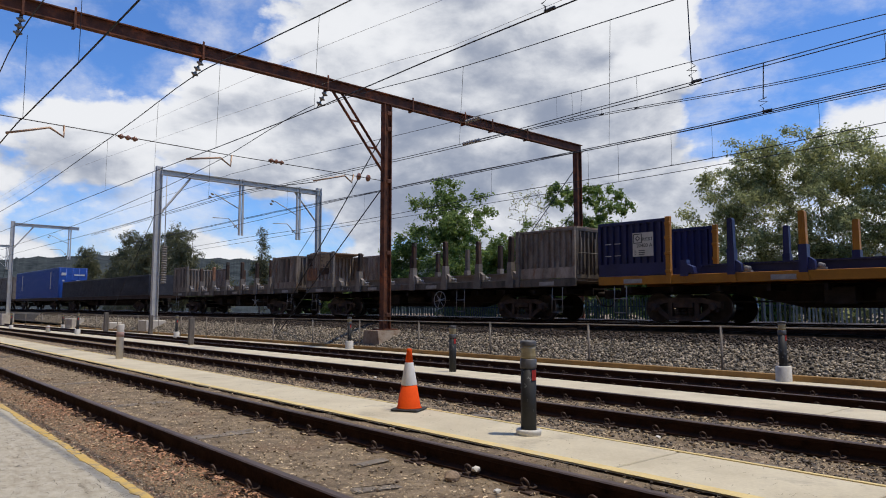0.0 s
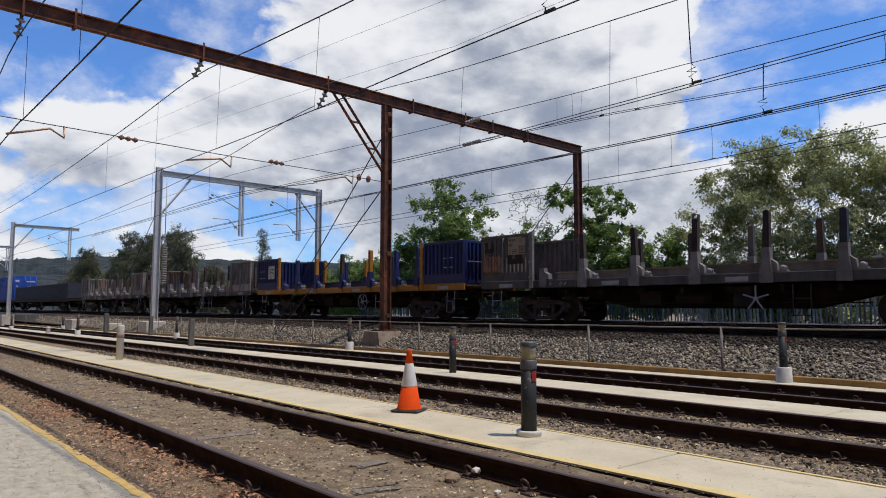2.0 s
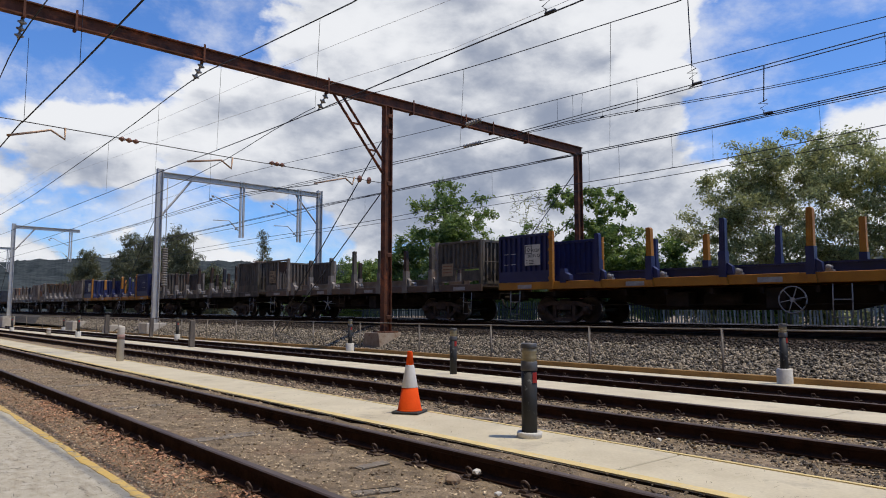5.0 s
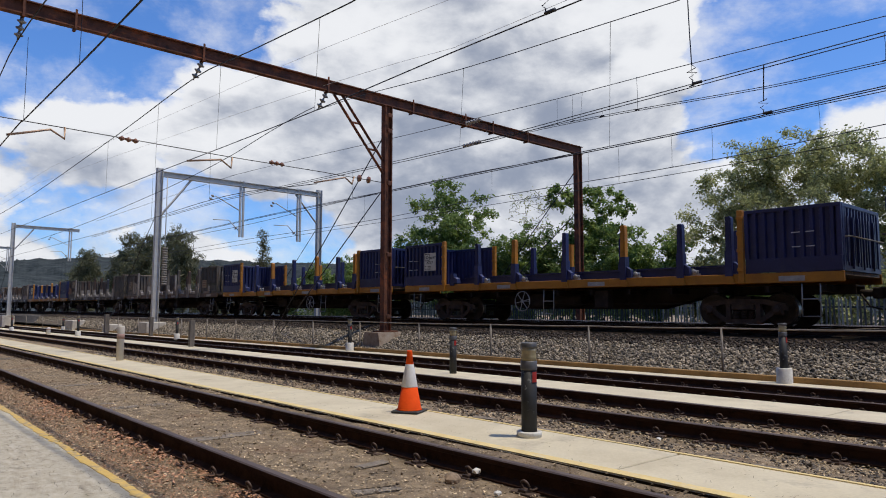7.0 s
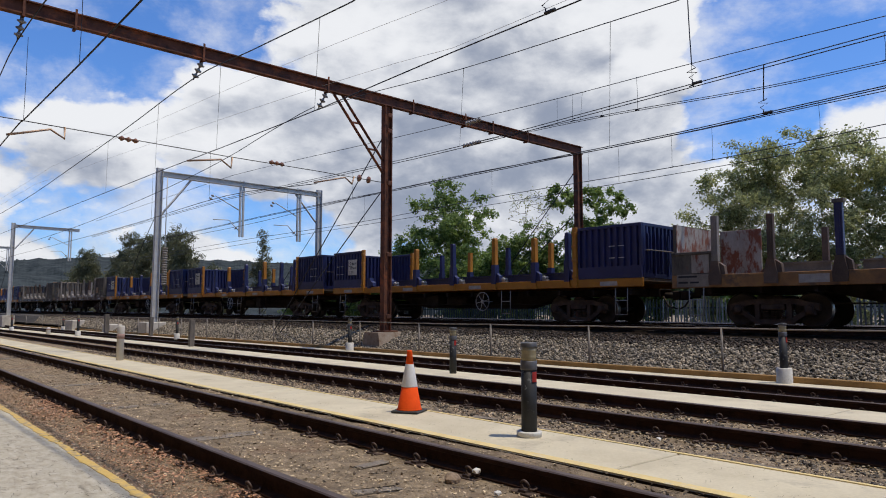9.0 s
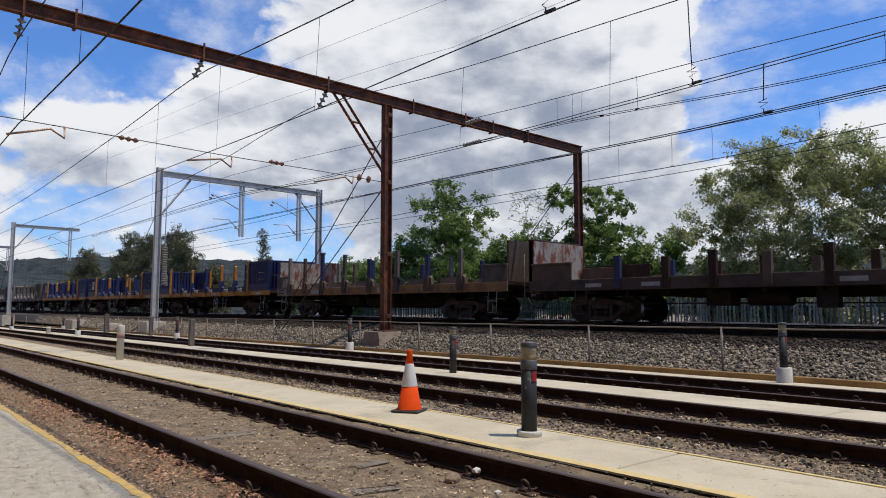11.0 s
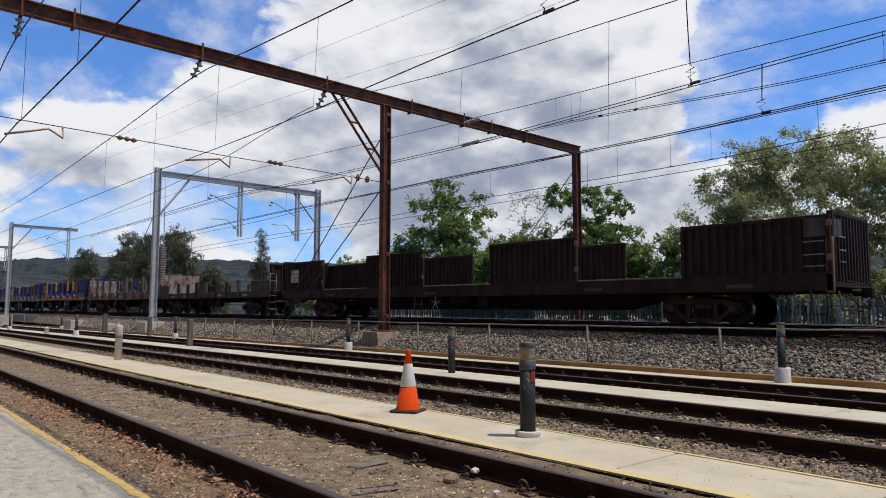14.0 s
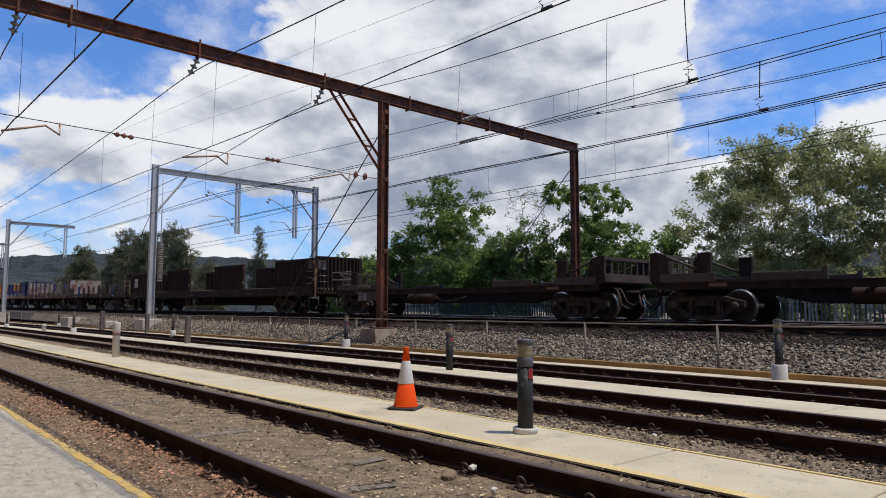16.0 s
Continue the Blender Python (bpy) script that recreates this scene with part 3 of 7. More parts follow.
def build_slabs():
    def slab(name, o0, o1, z, s0, s1, material, label, paint=None, thick=0.3):
        root = thing(name, YARD.copy(), label=label, category="walkway", kind="structure")
        rng = random.Random(int(o0 * 100))
        s = s1
        while s > s0:
            e = max(s0, s - (1.55 if -1.6 < s < 0.1 else 6.2 if s > -60 else 60))
            bm = bmesh.new()
            cuboid(bm, e + 0.009, s - 0.009, o0, o1, z - thick, z + rng.uniform(-0.003, 0.003), 0.008)
            part("panel", bm, material, root)
            s = e
        # thin dark strip whose colour stands for the shadow line below the slab
        bm = bmesh.new()
        cuboid(bm, s0, s1, o0 - 0.014, o0 - 0.001, z - thick, z - 0.006)
        part("edge_angle", bm, M["oil_shade"], root, "dark strip painted as the shade under the slab edge")
        for a, b in paint or ():
            bm = bmesh.new()
            cuboid(bm, s0, s1, a, b, z - 0.004, z + 0.005)
            part("edge_line", bm, M["walkway_yellow"], root, "worn yellow painted edge line")
        return root

    slab("walkway_1", 4.17, 5.2, -0.03, -180, 12.4, M["concrete"], "sunlit pale concrete walkway between sidings with a yellow edge", [(4.175, 4.285), (5.155, 5.195)])
    slab("walkway_2", 8.62, 9.75, -0.115, -180, 9, M["concrete"], "narrow pale concrete walkway between two sidings")
    slab("walkway_3", 12.98, 13.5, -0.20, -180, 8, M["concrete"], "thin pale concrete strip beside the last siding")
    root = slab("platform", -7, 1.42, 0.0, -70, 15, M["platform"], "worn grey concrete apron with a chipped yellow edge", None, 0.5)
    bm = bmesh.new()
    rows = []
    for i in range(1100):
        s = -40 + i * 0.04
        inner = 1.362 + 0.035 * noise.noise((s * 1.3, 0, 0)) + 0.022 * noise.noise((s * 9, 4, 0))
        outer = 1.424 + 0.01 * noise.noise((s * 6, 9, 0))
        rows.append([bm.verts.new(p) for p in ((s, inner, 0.0055), (s, outer, 0.0055), (s, outer + 0.002, -0.03), (s, inner, -0.02))])
    for i, (p, q) in enumerate(zip(rows, rows[1:])):
        if noise.noise((i * 0.31, 2.0, 7)) > 0.42:
            continue
        for k in range(4):
            bm.faces.new((p[k], q[k], q[(k + 1) % 4], p[(k + 1) % 4]))
    part("edge_paint", bm, M["yellow_line"], root, "chipped yellow edge paint")
    # rusty edge beam that holds the ballast
    bm = bmesh.new()
    cuboid(bm, -180, 8, 13.52, 13.66, -0.4, -0.09, 0.01)
    solid("edge_beam", bm, M["rust_kerb"], YARD.copy(), label="long rusty brown steel edge beam at the foot of the ballast", category="kerb", kind="structure")


RAIL = [(-0.07, 0), (0.07, 0), (0.07, 0.014), (0.016, 0.035), (0.009, 0.045), (0.009, 0.11), (0.034, 0.122), (0.036, 0.152), (0.026, 0.16),
        (-0.026, 0.16), (-0.036, 0.152), (-0.034, 0.122), (-0.009, 0.11), (-0.009, 0.045), (-0.016, 0.035), (-0.07, 0.014)]


def rail_mesh(x0, x1, top=None):
    bm = bmesh.new()
    xs = np.linspace(x0, x1, 16)
    rings = [[bm.verts.new((x, y, z - 0.16)) for y, z in RAIL] for x in xs]
    n = len(RAIL)
    for a, b in zip(rings, rings[1:]):
        for k in range(n):
            f = bm.faces.new((a[k], a[(k + 1) % n], b[(k + 1) % n], b[k]))
            f.material_index = 1 if k in (8, 9) else 0
    me = finish(bm, "rail", M["rail"])
    me.materials.append(top or M["rail_top"])
    return me


def clip_mesh():
    bm = bmesh.new()
    ring = [(0.036 * math.cos(a), -0.108 - 0.012 * math.sin(a), 0.046 + 0.036 * math.sin(a)) for a in (2 * math.pi * k / 12 for k in range(13))]
    tube(bm, ring, 0.0095, 6)
    tube(bm, [(0.03, -0.10, 0.026), (0.055, -0.085, 0.022), (0.07, -0.06, 0.03), (0.04, -0.045, 0.034)], 0.009, 5)
    cuboid(bm, -0.11, 0.11, -0.16, -0.068, -0.03, 0.004, 0.004)
    cuboid(bm, -0.035, 0.035, -0.145, -0.075, 0.004, 0.022)
    return finish(bm, "clip", M["clip"])


def build_tracks():
    clip = clip_mesh()
    for k, (o, z, a, b) in enumerate(((3.055, 0.0, -26, 4), (7.65, -0.065, -30, 2.5), (12.0, -0.18, -30, 0))):
        root = thing("siding_track", YARD @ Matrix.Translation((0, o, z)), label=f"brown rusty rails of a siding set in dirt", category="railway track", group="siding tracks", kind="structure")
        me = rail_mesh(-200, 14)
        for side in (-0.752, 0.752):
            r = new("rail", me)
            r.parent, r.location = root, (0, side, 0)
            s = a
            rng = random.Random(k * 7 + int(side * 10))
            while s < b:
                c = new("clip", clip)
                c.parent = root
                c.location = (s + rng.uniform(-0.04, 0.04), side, -0.16)
                s += 0.61
        s = a
        rng = random.Random(k)
        bm = bmesh.new()
        while s < b:
            cuboid(bm, s - 0.12, s + 0.12, -1.2 + rng.uniform(-0.1, 0.1), 1.2 + rng.uniform(-0.1, 0.1), -0.29, -0.186 + rng.uniform(-0.025, 0.012))
            s += 0.61
        part("sleepers", bm, M["timber"], root, "half-buried grey timber sleepers")["kind"] = "stuff"


# ---- embankment of the main line ----
RAIL_Z = 0.748
MAIN_Y = (19.2, 23.5)
BANK = [(13.75, -0.35), (14.3, -0.22), (16.75, 0.49), (17.3, 0.53), (25.6, 0.53), (27.6, 0.0), (29.5, -0.12)]


def bank_z(y):
    return np.interp(y, [b[0] for b in BANK], [b[1] for b in BANK])


def build_bank():
    xs = np.concatenate([[-700, -400, -260], np.arange(-200, 200, 1.0)])
    ys = np.array(sorted([b[0] for b in BANK] + list(np.arange(14, 18, 0.4))))
    X, Y = np.meshgrid(xs, ys, indexing="ij")
    Y = Y + np.maximum(0, -(X + 0)) * 0.0268 * np.clip((16.5 - Y) / 2.7, 0, 1)
    idx = np.arange(X.size).reshape(X.shape)
    quads = np.stack([idx[:-1, :-1], idx[1:, :-1], idx[1:, 1:], idx[:-1, 1:]], -1).reshape(-1, 4)
    Z = bank_z(np.meshgrid(xs, ys, indexing="ij")[1])
    Z = Z + np.where(Y > 15.5, -0.0072 * (X + 10.7), -0.0072 * (X + 10.7) * np.clip((Y - 13.9) / 1.6, 0, 1))
    ob = new("embankment", raw_mesh("embankment", np.stack([X, Y, Z], -1).reshape(-1, 3), quads, M["bank"]))
    tagged(ob, "grey ballast embankment of the main railway line", "embankment", kind="structure")
    rng = np.random.default_rng(5)
    n = 68000
    x = 3.5 - 82 * rng.random(n) ** 1.7
    y = 13.8 + 3.0 * rng.random(n)
    shift = np.maximum(0, -x) * 0.0268 * np.clip((16.5 - y) / 2.7, 0, 1)
    size = 0.027 * (0.6 + 0.7 * rng.random(n)) * (1 + np.clip(-x - 20, 0, 40) * 0.012)
    z = bank_z(y) + 0.002 + 0.035 * rng.random(n) - 0.0072 * (x + 10.7) * np.clip((y + shift - 13.9) / 1.6, 0, 1)
    at = np.stack([x, y + shift, z], 1)
    # stones nearest the rail take a darker brown, with a ragged border
    darkened = y + 0.35 * (rng.random(n) - 0.5) > 16.15
    for name, pick, mat, label in (("ballast_stones", ~darkened, M["stone"], "loose angular grey ballast stones on the embankment"), ("stained_stones", darkened, M["dark_stone"], "darker brown ballast stones beside the rail")):
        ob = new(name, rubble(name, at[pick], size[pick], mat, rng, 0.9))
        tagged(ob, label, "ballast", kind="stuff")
    # bed under the main line: oil and train shade in one dark colour
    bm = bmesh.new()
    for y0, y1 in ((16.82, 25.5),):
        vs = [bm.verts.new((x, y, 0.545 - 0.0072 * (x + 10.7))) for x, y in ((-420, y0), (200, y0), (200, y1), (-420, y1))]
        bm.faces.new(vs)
    solid("track_bed", bm, M["oil_shade"], label="ballast bed of the main rails, dark with oil and painted shade", category="ballast", kind="structure")
    for y in MAIN_Y:
        root = thing("main_track", Matrix.Translation((0, y, 0.76 - 0.0072 * 10.7)) @ pose(0, 0, 0, 0, math.degrees(math.atan(0.0072)), 0), label="worn steel rails of the electrified main line", category="railway track", group="main tracks", kind="structure")
        me = rail_mesh(-420, 210, M["bright_rail"])
        for side in (-0.752, 0.752):
            r = new("rail", me)
            r.parent, r.location = root, (0, side, 0)
        bm = bmesh.new()
        for i in range(170):
            x = 12 - i * 0.62
            cuboid(bm, x - 0.12, x + 0.12, -1.25, 1.25, -0.36, -0.165)
        part("sleepers", bm, M["dark_concrete"], root, "grey concrete sleepers")["kind"] = "stuff"


def build_gravel():
    rng = np.random.default_rng(9)
    def scatter(n, near, power):
        s = 3.6 - near * rng.random(n) ** power
        o = 1.45 + 11.6 * rng.random(n) ** 1.35
        keep = ~(((o > 4.16) & (o < 5.22)) | ((o > 8.60) & (o < 9.77)) | (o > 12.95))
        for c in (2.303, 3.807, 6.898, 8.402, 11.25, 12.75):
            keep &= np.abs(o - c) > 0.075
        s, o = s[keep], o[keep]
        return s, o, np.interp(o, [g[0] for g in GROUND], [g[1] for g in GROUND])

    s, o, z = scatter(13000, 34, 1.6)
    size = 0.0066 * (0.55 + 2.0 * rng.random(len(s)) ** 7) * (1 + 0.05 * o)
    ob = new("yard_gravel", rubble("yard_gravel", np.stack([s, o, z + 0.006], 1), size, M["grit"], rng, 0.65))
    ob.matrix_world = YARD
    tagged(ob, "scattered brown and grey gravel between the siding rails", "gravel", kind="stuff")

    n = 25000
    s = 3.6 - 30 * rng.random(n) ** 1.8
    o = np.where(rng.random(n) < 0.62, 5.23 + 3.37 * rng.random(n), 9.78 + 3.17 * rng.random(n))
    keep = np.ones(n, bool)
    for c in (6.898, 8.402, 11.25, 12.75):
        keep &= np.abs(o - c) > 0.075
    s, o = s[keep], o[keep]
    z = np.interp(o, [g[0] for g in GROUND], [g[1] for g in GROUND])
    ob = new("siding_rubble", rubble("siding_rubble", np.stack([s, o, z + 0.008], 1), 0.015 * (0.5 + 1.1 * rng.random(len(s)) ** 2), M["dark_grit"], rng, 0.7))
    ob.matrix_world = YARD
    tagged(ob, "dark grey-brown rubble between the farther siding rails", "gravel", kind="stuff")

    def flakes(name, s, o, z, L, Wd, material, label, kind):
        n = len(s)
        a = rng.random(n) * 6.28
        c, sn = np.cos(a), np.sin(a)
        tilt = (rng.random((n, 4)) - 0.35) * L[:, None] * 0.9
        pts = np.stack([np.stack([s + dx * L * c - dy * Wd * sn, o + dx * L * sn + dy * Wd * c, z + tilt[:, i]], 1) for i, (dx, dy) in enumerate(((-1, 0), (0, -1), (1, 0), (0, 1)))], 1)
        ob = new(name, raw_mesh(name, pts.reshape(-1, 3), np.arange(4 * n).reshape(-1, 4), material))
        ob.matrix_world = YARD
        tagged(ob, label, kind, kind="stuff")

    s, o, z = scatter(200000, 28, 1.9)
    L = (0.006 + 0.014 * rng.random(len(s)) ** 3) * (1 + 0.06 * o)
    flakes("bark_litter", s, o, z + 0.012, L, L * (0.25 + 0.4 * rng.random(len(s))), M["litter"], "fine tan bark and straw litter on the earth", "litter")
    # red-brown mulch between the apron and the first rail, needles on the slabs
    n = 78000
    s = 1.2 - 28 * rng.random(n) ** 1.6
    o = 1.44 + 0.78 * rng.random(n)
    keep = rng.random(n) < 1.1 - 0.9 * np.clip((o - 1.8) / 0.45, 0, 1) * rng.random(n)
    s, o = s[keep], o[keep]
    L = 0.004 + 0.008 * rng.random(len(s)) ** 2
    flakes("bark_mulch", s, o, -0.166 + 0.01 * rng.random(len(s)), L, L * (0.3 + 0.4 * rng.random(len(s))), M["mulch"], "red-brown bark mulch beside the apron", "litter")
    for name, n, s0, ds, o0, do, z, longest in (("needle_litter", 4000, 1.0, 9.0, -1.2, 2.6, 0.0045, 0.05), ("needle_litter", 420, 3.5, 14.0, 4.28, 0.86, -0.025, 0.04)):
        s, o = s0 - ds * rng.random(n), o0 + do * rng.random(n)
        keep = np.array([noise.noise((a * 1.6, b * 1.6, 2)) > -0.25 for a, b in zip(s, o)])
        s, o = s[keep], o[keep]
        L = longest * (0.3 + 0.7 * rng.random(len(s)))
        tilt_free = np.full(len(s), z)
        a = rng.random(len(s)) * 6.28
        pts = np.stack([np.stack([s + dx * L * np.cos(a) - dy * 0.0012 * np.sin(a), o + dx * L * np.sin(a) + dy * 0.0012 * np.cos(a), tilt_free], 1) for dx, dy in ((-1, -1), (1, -1), (1, 1), (-1, 1))], 1)
        ob = new(name, raw_mesh(name, pts.reshape(-1, 3), np.arange(4 * len(s)).reshape(-1, 4), M["needle"]))
        ob.matrix_world = YARD
        tagged(ob, "fine dark dry needles scattered over the concrete", "litter", kind="stuff")
    # fallen leaves gather along the first rail
    n = 4200
    s = 0.6 - 12 * rng.random(n) ** 1.2
    o = 2.18 - 0.42 * rng.random(n) ** 1.8
    keep = np.array([noise.noise((a * 1.3, b * 2.0, 5)) > -0.12 for a, b in zip(s, o)])
    s, o = s[keep], o[keep]
    L = 0.010 + 0.014 * rng.random(len(s))
    flakes("fallen_leaves", s, o, -0.152 + 0.025 * rng.random(len(s)), L, L * (0.35 + 0.2 * rng.random(len(s))), M["leaf_dead"], "dry reddish-brown fallen leaves along the first rail", "leaf litter")


build_ground()
build_slabs()
build_tracks()
build_bank()
build_gravel()
# ---- the freight train ----
GRADE = 0.0072


def rail_z(x):
    return 0.76 - GRADE * (x + 10.7)


MESHES = {}


def shared(key, name, make, material):
    """One mesh for alike parts."""
    k = (key, material.name)
    if k not in MESHES:
        bm = bmesh.new()
        make(bm)
        MESHES[k] = finish(bm, name, material)
    return MESHES[k]


def fit_part(name, key, make, material, parent, m=None, label=""):
    ob = new(name, shared(key, name, make, material))
    ob.parent = parent
    if m is not None:
        ob.matrix_basis = m
    return tagged(ob, label)


WHEELSETS = []


def wheelset_mesh(bm):
    for y in (-0.75, 0.75):
        s = -1 if y < 0 else 1
        turned(bm, [(0.46, y - s * 0.07), (0.44, y), (0.455, y + s * 0.01), (0.435, y + s * 0.055), (0.38, y + s * 0.06), (0.33, y + s * 0.03), (0.16, y + s * 0.025), (0.13, y + s * 0.08), (0.02, y + s * 0.08)][::s], 28, axis="y")
        for k in range(6):
            a = k * math.pi / 3
            cuboid(bm, 0.24 * math.cos(a) - 0.03, 0.24 * math.cos(a) + 0.03, y + s * 0.026 - 0.004, y + s * 0.026 + 0.004, 0.24 * math.sin(a) - 0.03, 0.24 * math.sin(a) + 0.03)
    tube(bm, [(0, -1.0, 0), (0, 1.0, 0)], 0.075, 10)


def side_frame(bm, y):
    """A cast three-piece bogie side frame, with windows and a spring nest."""
    y0, y1 = y - 0.07, y + 0.07
    prism(bm, [(-1.12, 0.60), (-0.55, 0.74), (0.55, 0.74), (1.12, 0.60), (1.12, 0.44), (0.55, 0.60), (-0.55, 0.60), (-1.12, 0.44)], y0, y1)
    prism(bm, [(-1.05, 0.50), (-0.92, 0.56), (-0.42, 0.22), (-0.46, 0.10)], y0, y1)
    prism(bm, [(1.05, 0.50), (0.46, 0.10), (0.42, 0.22), (0.92, 0.56)], y0, y1)
    cuboid(bm, -0.5, 0.5, y0 + 0.01, y1 - 0.01, 0.09, 0.21)
    for x in (-0.40, 0.40):
        cuboid(bm, x - 0.06, x + 0.06, y0 + 0.005, y1 - 0.005, 0.2, 0.62)
    for x in (-0.2, 0.0, 0.2):
        for k in range(5):
            turned(bm, [(0.06, 0), (0.085, 0.012), (0.06, 0.028)], 8, (x, y, 0.22 + k * 0.045))
    cuboid(bm, -0.3, 0.3, y0 - 0.02, y1 + 0.02, 0.45, 0.6, 0.02)
    for x in (-0.89, 0.89):
        cuboid(bm, x - 0.14, x + 0.14, y0 - 0.015, y1, 0.32, 0.60, 0.03)


def add_bogie(root, x, axle_caps):
    bogie = fit_part("bogie", "bolster", lambda bm: cuboid(bm, -0.22, 0.22, -1.0, 1.0, 0.52, 0.82, 0.02), M["under"], root, Matrix.Translation((x, 0, 0)))
    for y in (-0.98, 0.98):
        fit_part("side_frame", ("frame", y), lambda bm, y=y: side_frame(bm, y), M["bogie"], bogie)
    for wx in (-0.89, 0.89):
        w = fit_part("wheelset", "wheelset", wheelset_mesh, M["wheel"], bogie, Matrix.Translation((wx, 0, 0.46)))
        if len(w.data.materials) == 1:
            w.data.materials.append(M["tread"])
            for f in w.data.polygons:
                r = math.hypot(f.center.x, f.center.z)
                f.material_index = int(r > 0.405)
        WHEELSETS.append((w, wx))
        for y in (-1.05, 1.05):
            s = -1 if y < 0 else 1
            fit_part("axle_box", ("cap", s), lambda bm, y=y, s=s: turned(bm, [(0.11, y), (0.11, y + s * 0.06), (0.085, y + s * 0.09), (0.03, y + s * 0.095)][::s], 12, axis="y"), axle_caps, bogie, Matrix.Translation((wx, 0, 0.46)))
    return bogie


def corrugated(bm, length, z0, z1, y, pitch=0.235, deep=0.036):
    """A pressed steel sheet in x and z, folded in trapezia, 4 mm thick."""
    n = max(2, round(length / pitch))
    p = length / n
    line = [(0, -deep)]
    for i in range(n):
        line += [(i * p + 0.28 * p, -deep), (i * p + 0.40 * p, deep), (i * p + 0.82 * p, deep), (i * p + 0.94 * p, -deep)]
    line += [(length, -deep)]
    cols = [[bm.verts.new((q[0], y + q[1] + t, z)) for t, z in ((-0.005, z0), (-0.005, z1), (0.005, z1), (0.005, z0))] for q in line]
    for a, b in zip(cols, cols[1:]):
        for k in range(4):
            bm.faces.new((a[k], b[k], b[(k + 1) % 4], a[(k + 1) % 4]))
    bm.faces.new(cols[0]), bm.faces.new(cols[-1][::-1])


def add_panel(root, material, m, length, z0, z1, smooth, label=""):
    """A corrugated side with its top rail, kick plate and edge posts."""
    key = (length, z0, z1)
    sheet = fit_part("side_panel", ("sheet",) + key, lambda bm: corrugated(bm, length, smooth - 0.02, z1 - 0.05, 0), material, root, m, label)
    fit_part("top_rail", ("top",) + key, lambda bm: cuboid(bm, 0, length, -0.05, 0.05, z1 - 0.09, z1, 0.008), material, sheet)
    fit_part("kick_plate", ("kick",) + key, lambda bm: cuboid(bm, 0.005, length - 0.005, -0.038, 0.038, z0, smooth, 0.006), material, sheet)
    for x in (0.0, length - 0.09):
        fit_part("edge_post", ("edge",) + key, lambda bm: cuboid(bm, 0, 0.09, -0.045, 0.045, smooth, z1 - 0.09), material, sheet, Matrix.Translation((x, 0, 0)))
    return sheet


def add_end(root, material, m, z0, z1):
    sheet = fit_part("end_wall", ("end_sheet", z0, z1), lambda bm: corrugated(bm, 2.62, z0 + 0.05, z1 - 0.05, 0, 0.21, 0.045), material, root, m)
    fit_part("top_rail", ("end_top", z1), lambda bm: cuboid(bm, 0, 2.62, -0.06, 0.06, z1 - 0.09, z1, 0.008), material, sheet)
    fit_part("end_sill", ("end_sill", z0), lambda bm: cuboid(bm, 0, 2.62, -0.055, 0.055, z0, z0 + 0.12), material, sheet)
    for x in (-0.01, 2.51):
        fit_part("edge_post", ("end_edge", z0, z1), lambda bm: cuboid(bm, 0, 0.12, -0.07, 0.07, z0 + 0.12, z1 - 0.09), material, sheet, Matrix.Translation((x, 0, 0)))
    return sheet


def patches(root, xs, width, y, z0, z1, material):
    for x in xs:
        fit_part("reflector_patch", ("patch", width, z1 - z0), lambda bm: cuboid(bm, 0, width, -0.004, 0.004, 0, z1 - z0), material, root, Matrix.Translation((x, y, z0)))


def stanchion_base(bm, tall, flare):
    if flare:
        front = [(-0.17, 1.12), (0.16, 1.12), (0.17, 1.34), (0.11, 1.66), (0.10, tall), (-0.10, tall), (-0.11, 1.66), (-0.18, 1.34)]
    else:
        front = [(-0.10, 1.332), (0.10, 1.332), (0.10, tall), (-0.10, tall)]
    prism(bm, front, -1.455, -1.405)
    prism(bm, [(-0.10, 1.405), (0.10, 1.405), (0.10, tall), (-0.10, tall)], -1.405, -1.25)
    prism(bm, [(0.10, 1.405), (0.27, 1.405), (0.24, 1.62), (0.10, 1.72)], -1.40, -1.25)


def stanchion_post(bm, z0, z1):
    prism(bm, [(-0.085, z0), (0.085, z0), (0.075, z1 - 0.05), (0.03, z1), (-0.075, z1 - 0.015)], -1.43, -1.28)
    cuboid(bm, -0.035, 0.035, -1.445, -1.43, z0 + 0.1, z1 - 0.12)
    for x in (-0.07, 0.05):
        cuboid(bm, x, x + 0.02, -1.437, -1.43, z0 + 0.02, z1 - 0.08)


def lettering(text, size, parent, place, material=None, turn=(90, 0, 0)):
    cu = bpy.data.curves.new("text", "FONT")
    cu.body, cu.size, cu.extrude = text, size, 0.002
    cu.align_x = "LEFT"
    tmp = new("text", cu)
    bpy.context.view_layer.update()
    me = bpy.data.meshes.new_from_object(tmp.evaluated_get(bpy.context.evaluated_depsgraph_get()))
    bpy.data.objects.remove(tmp)
    me.materials.clear()
    me.materials.append(material or M["ink"])
    ob = new("lettering", me)
    ob.parent = parent
    ob.matrix_basis = pose(*place, *turn)
    return ob


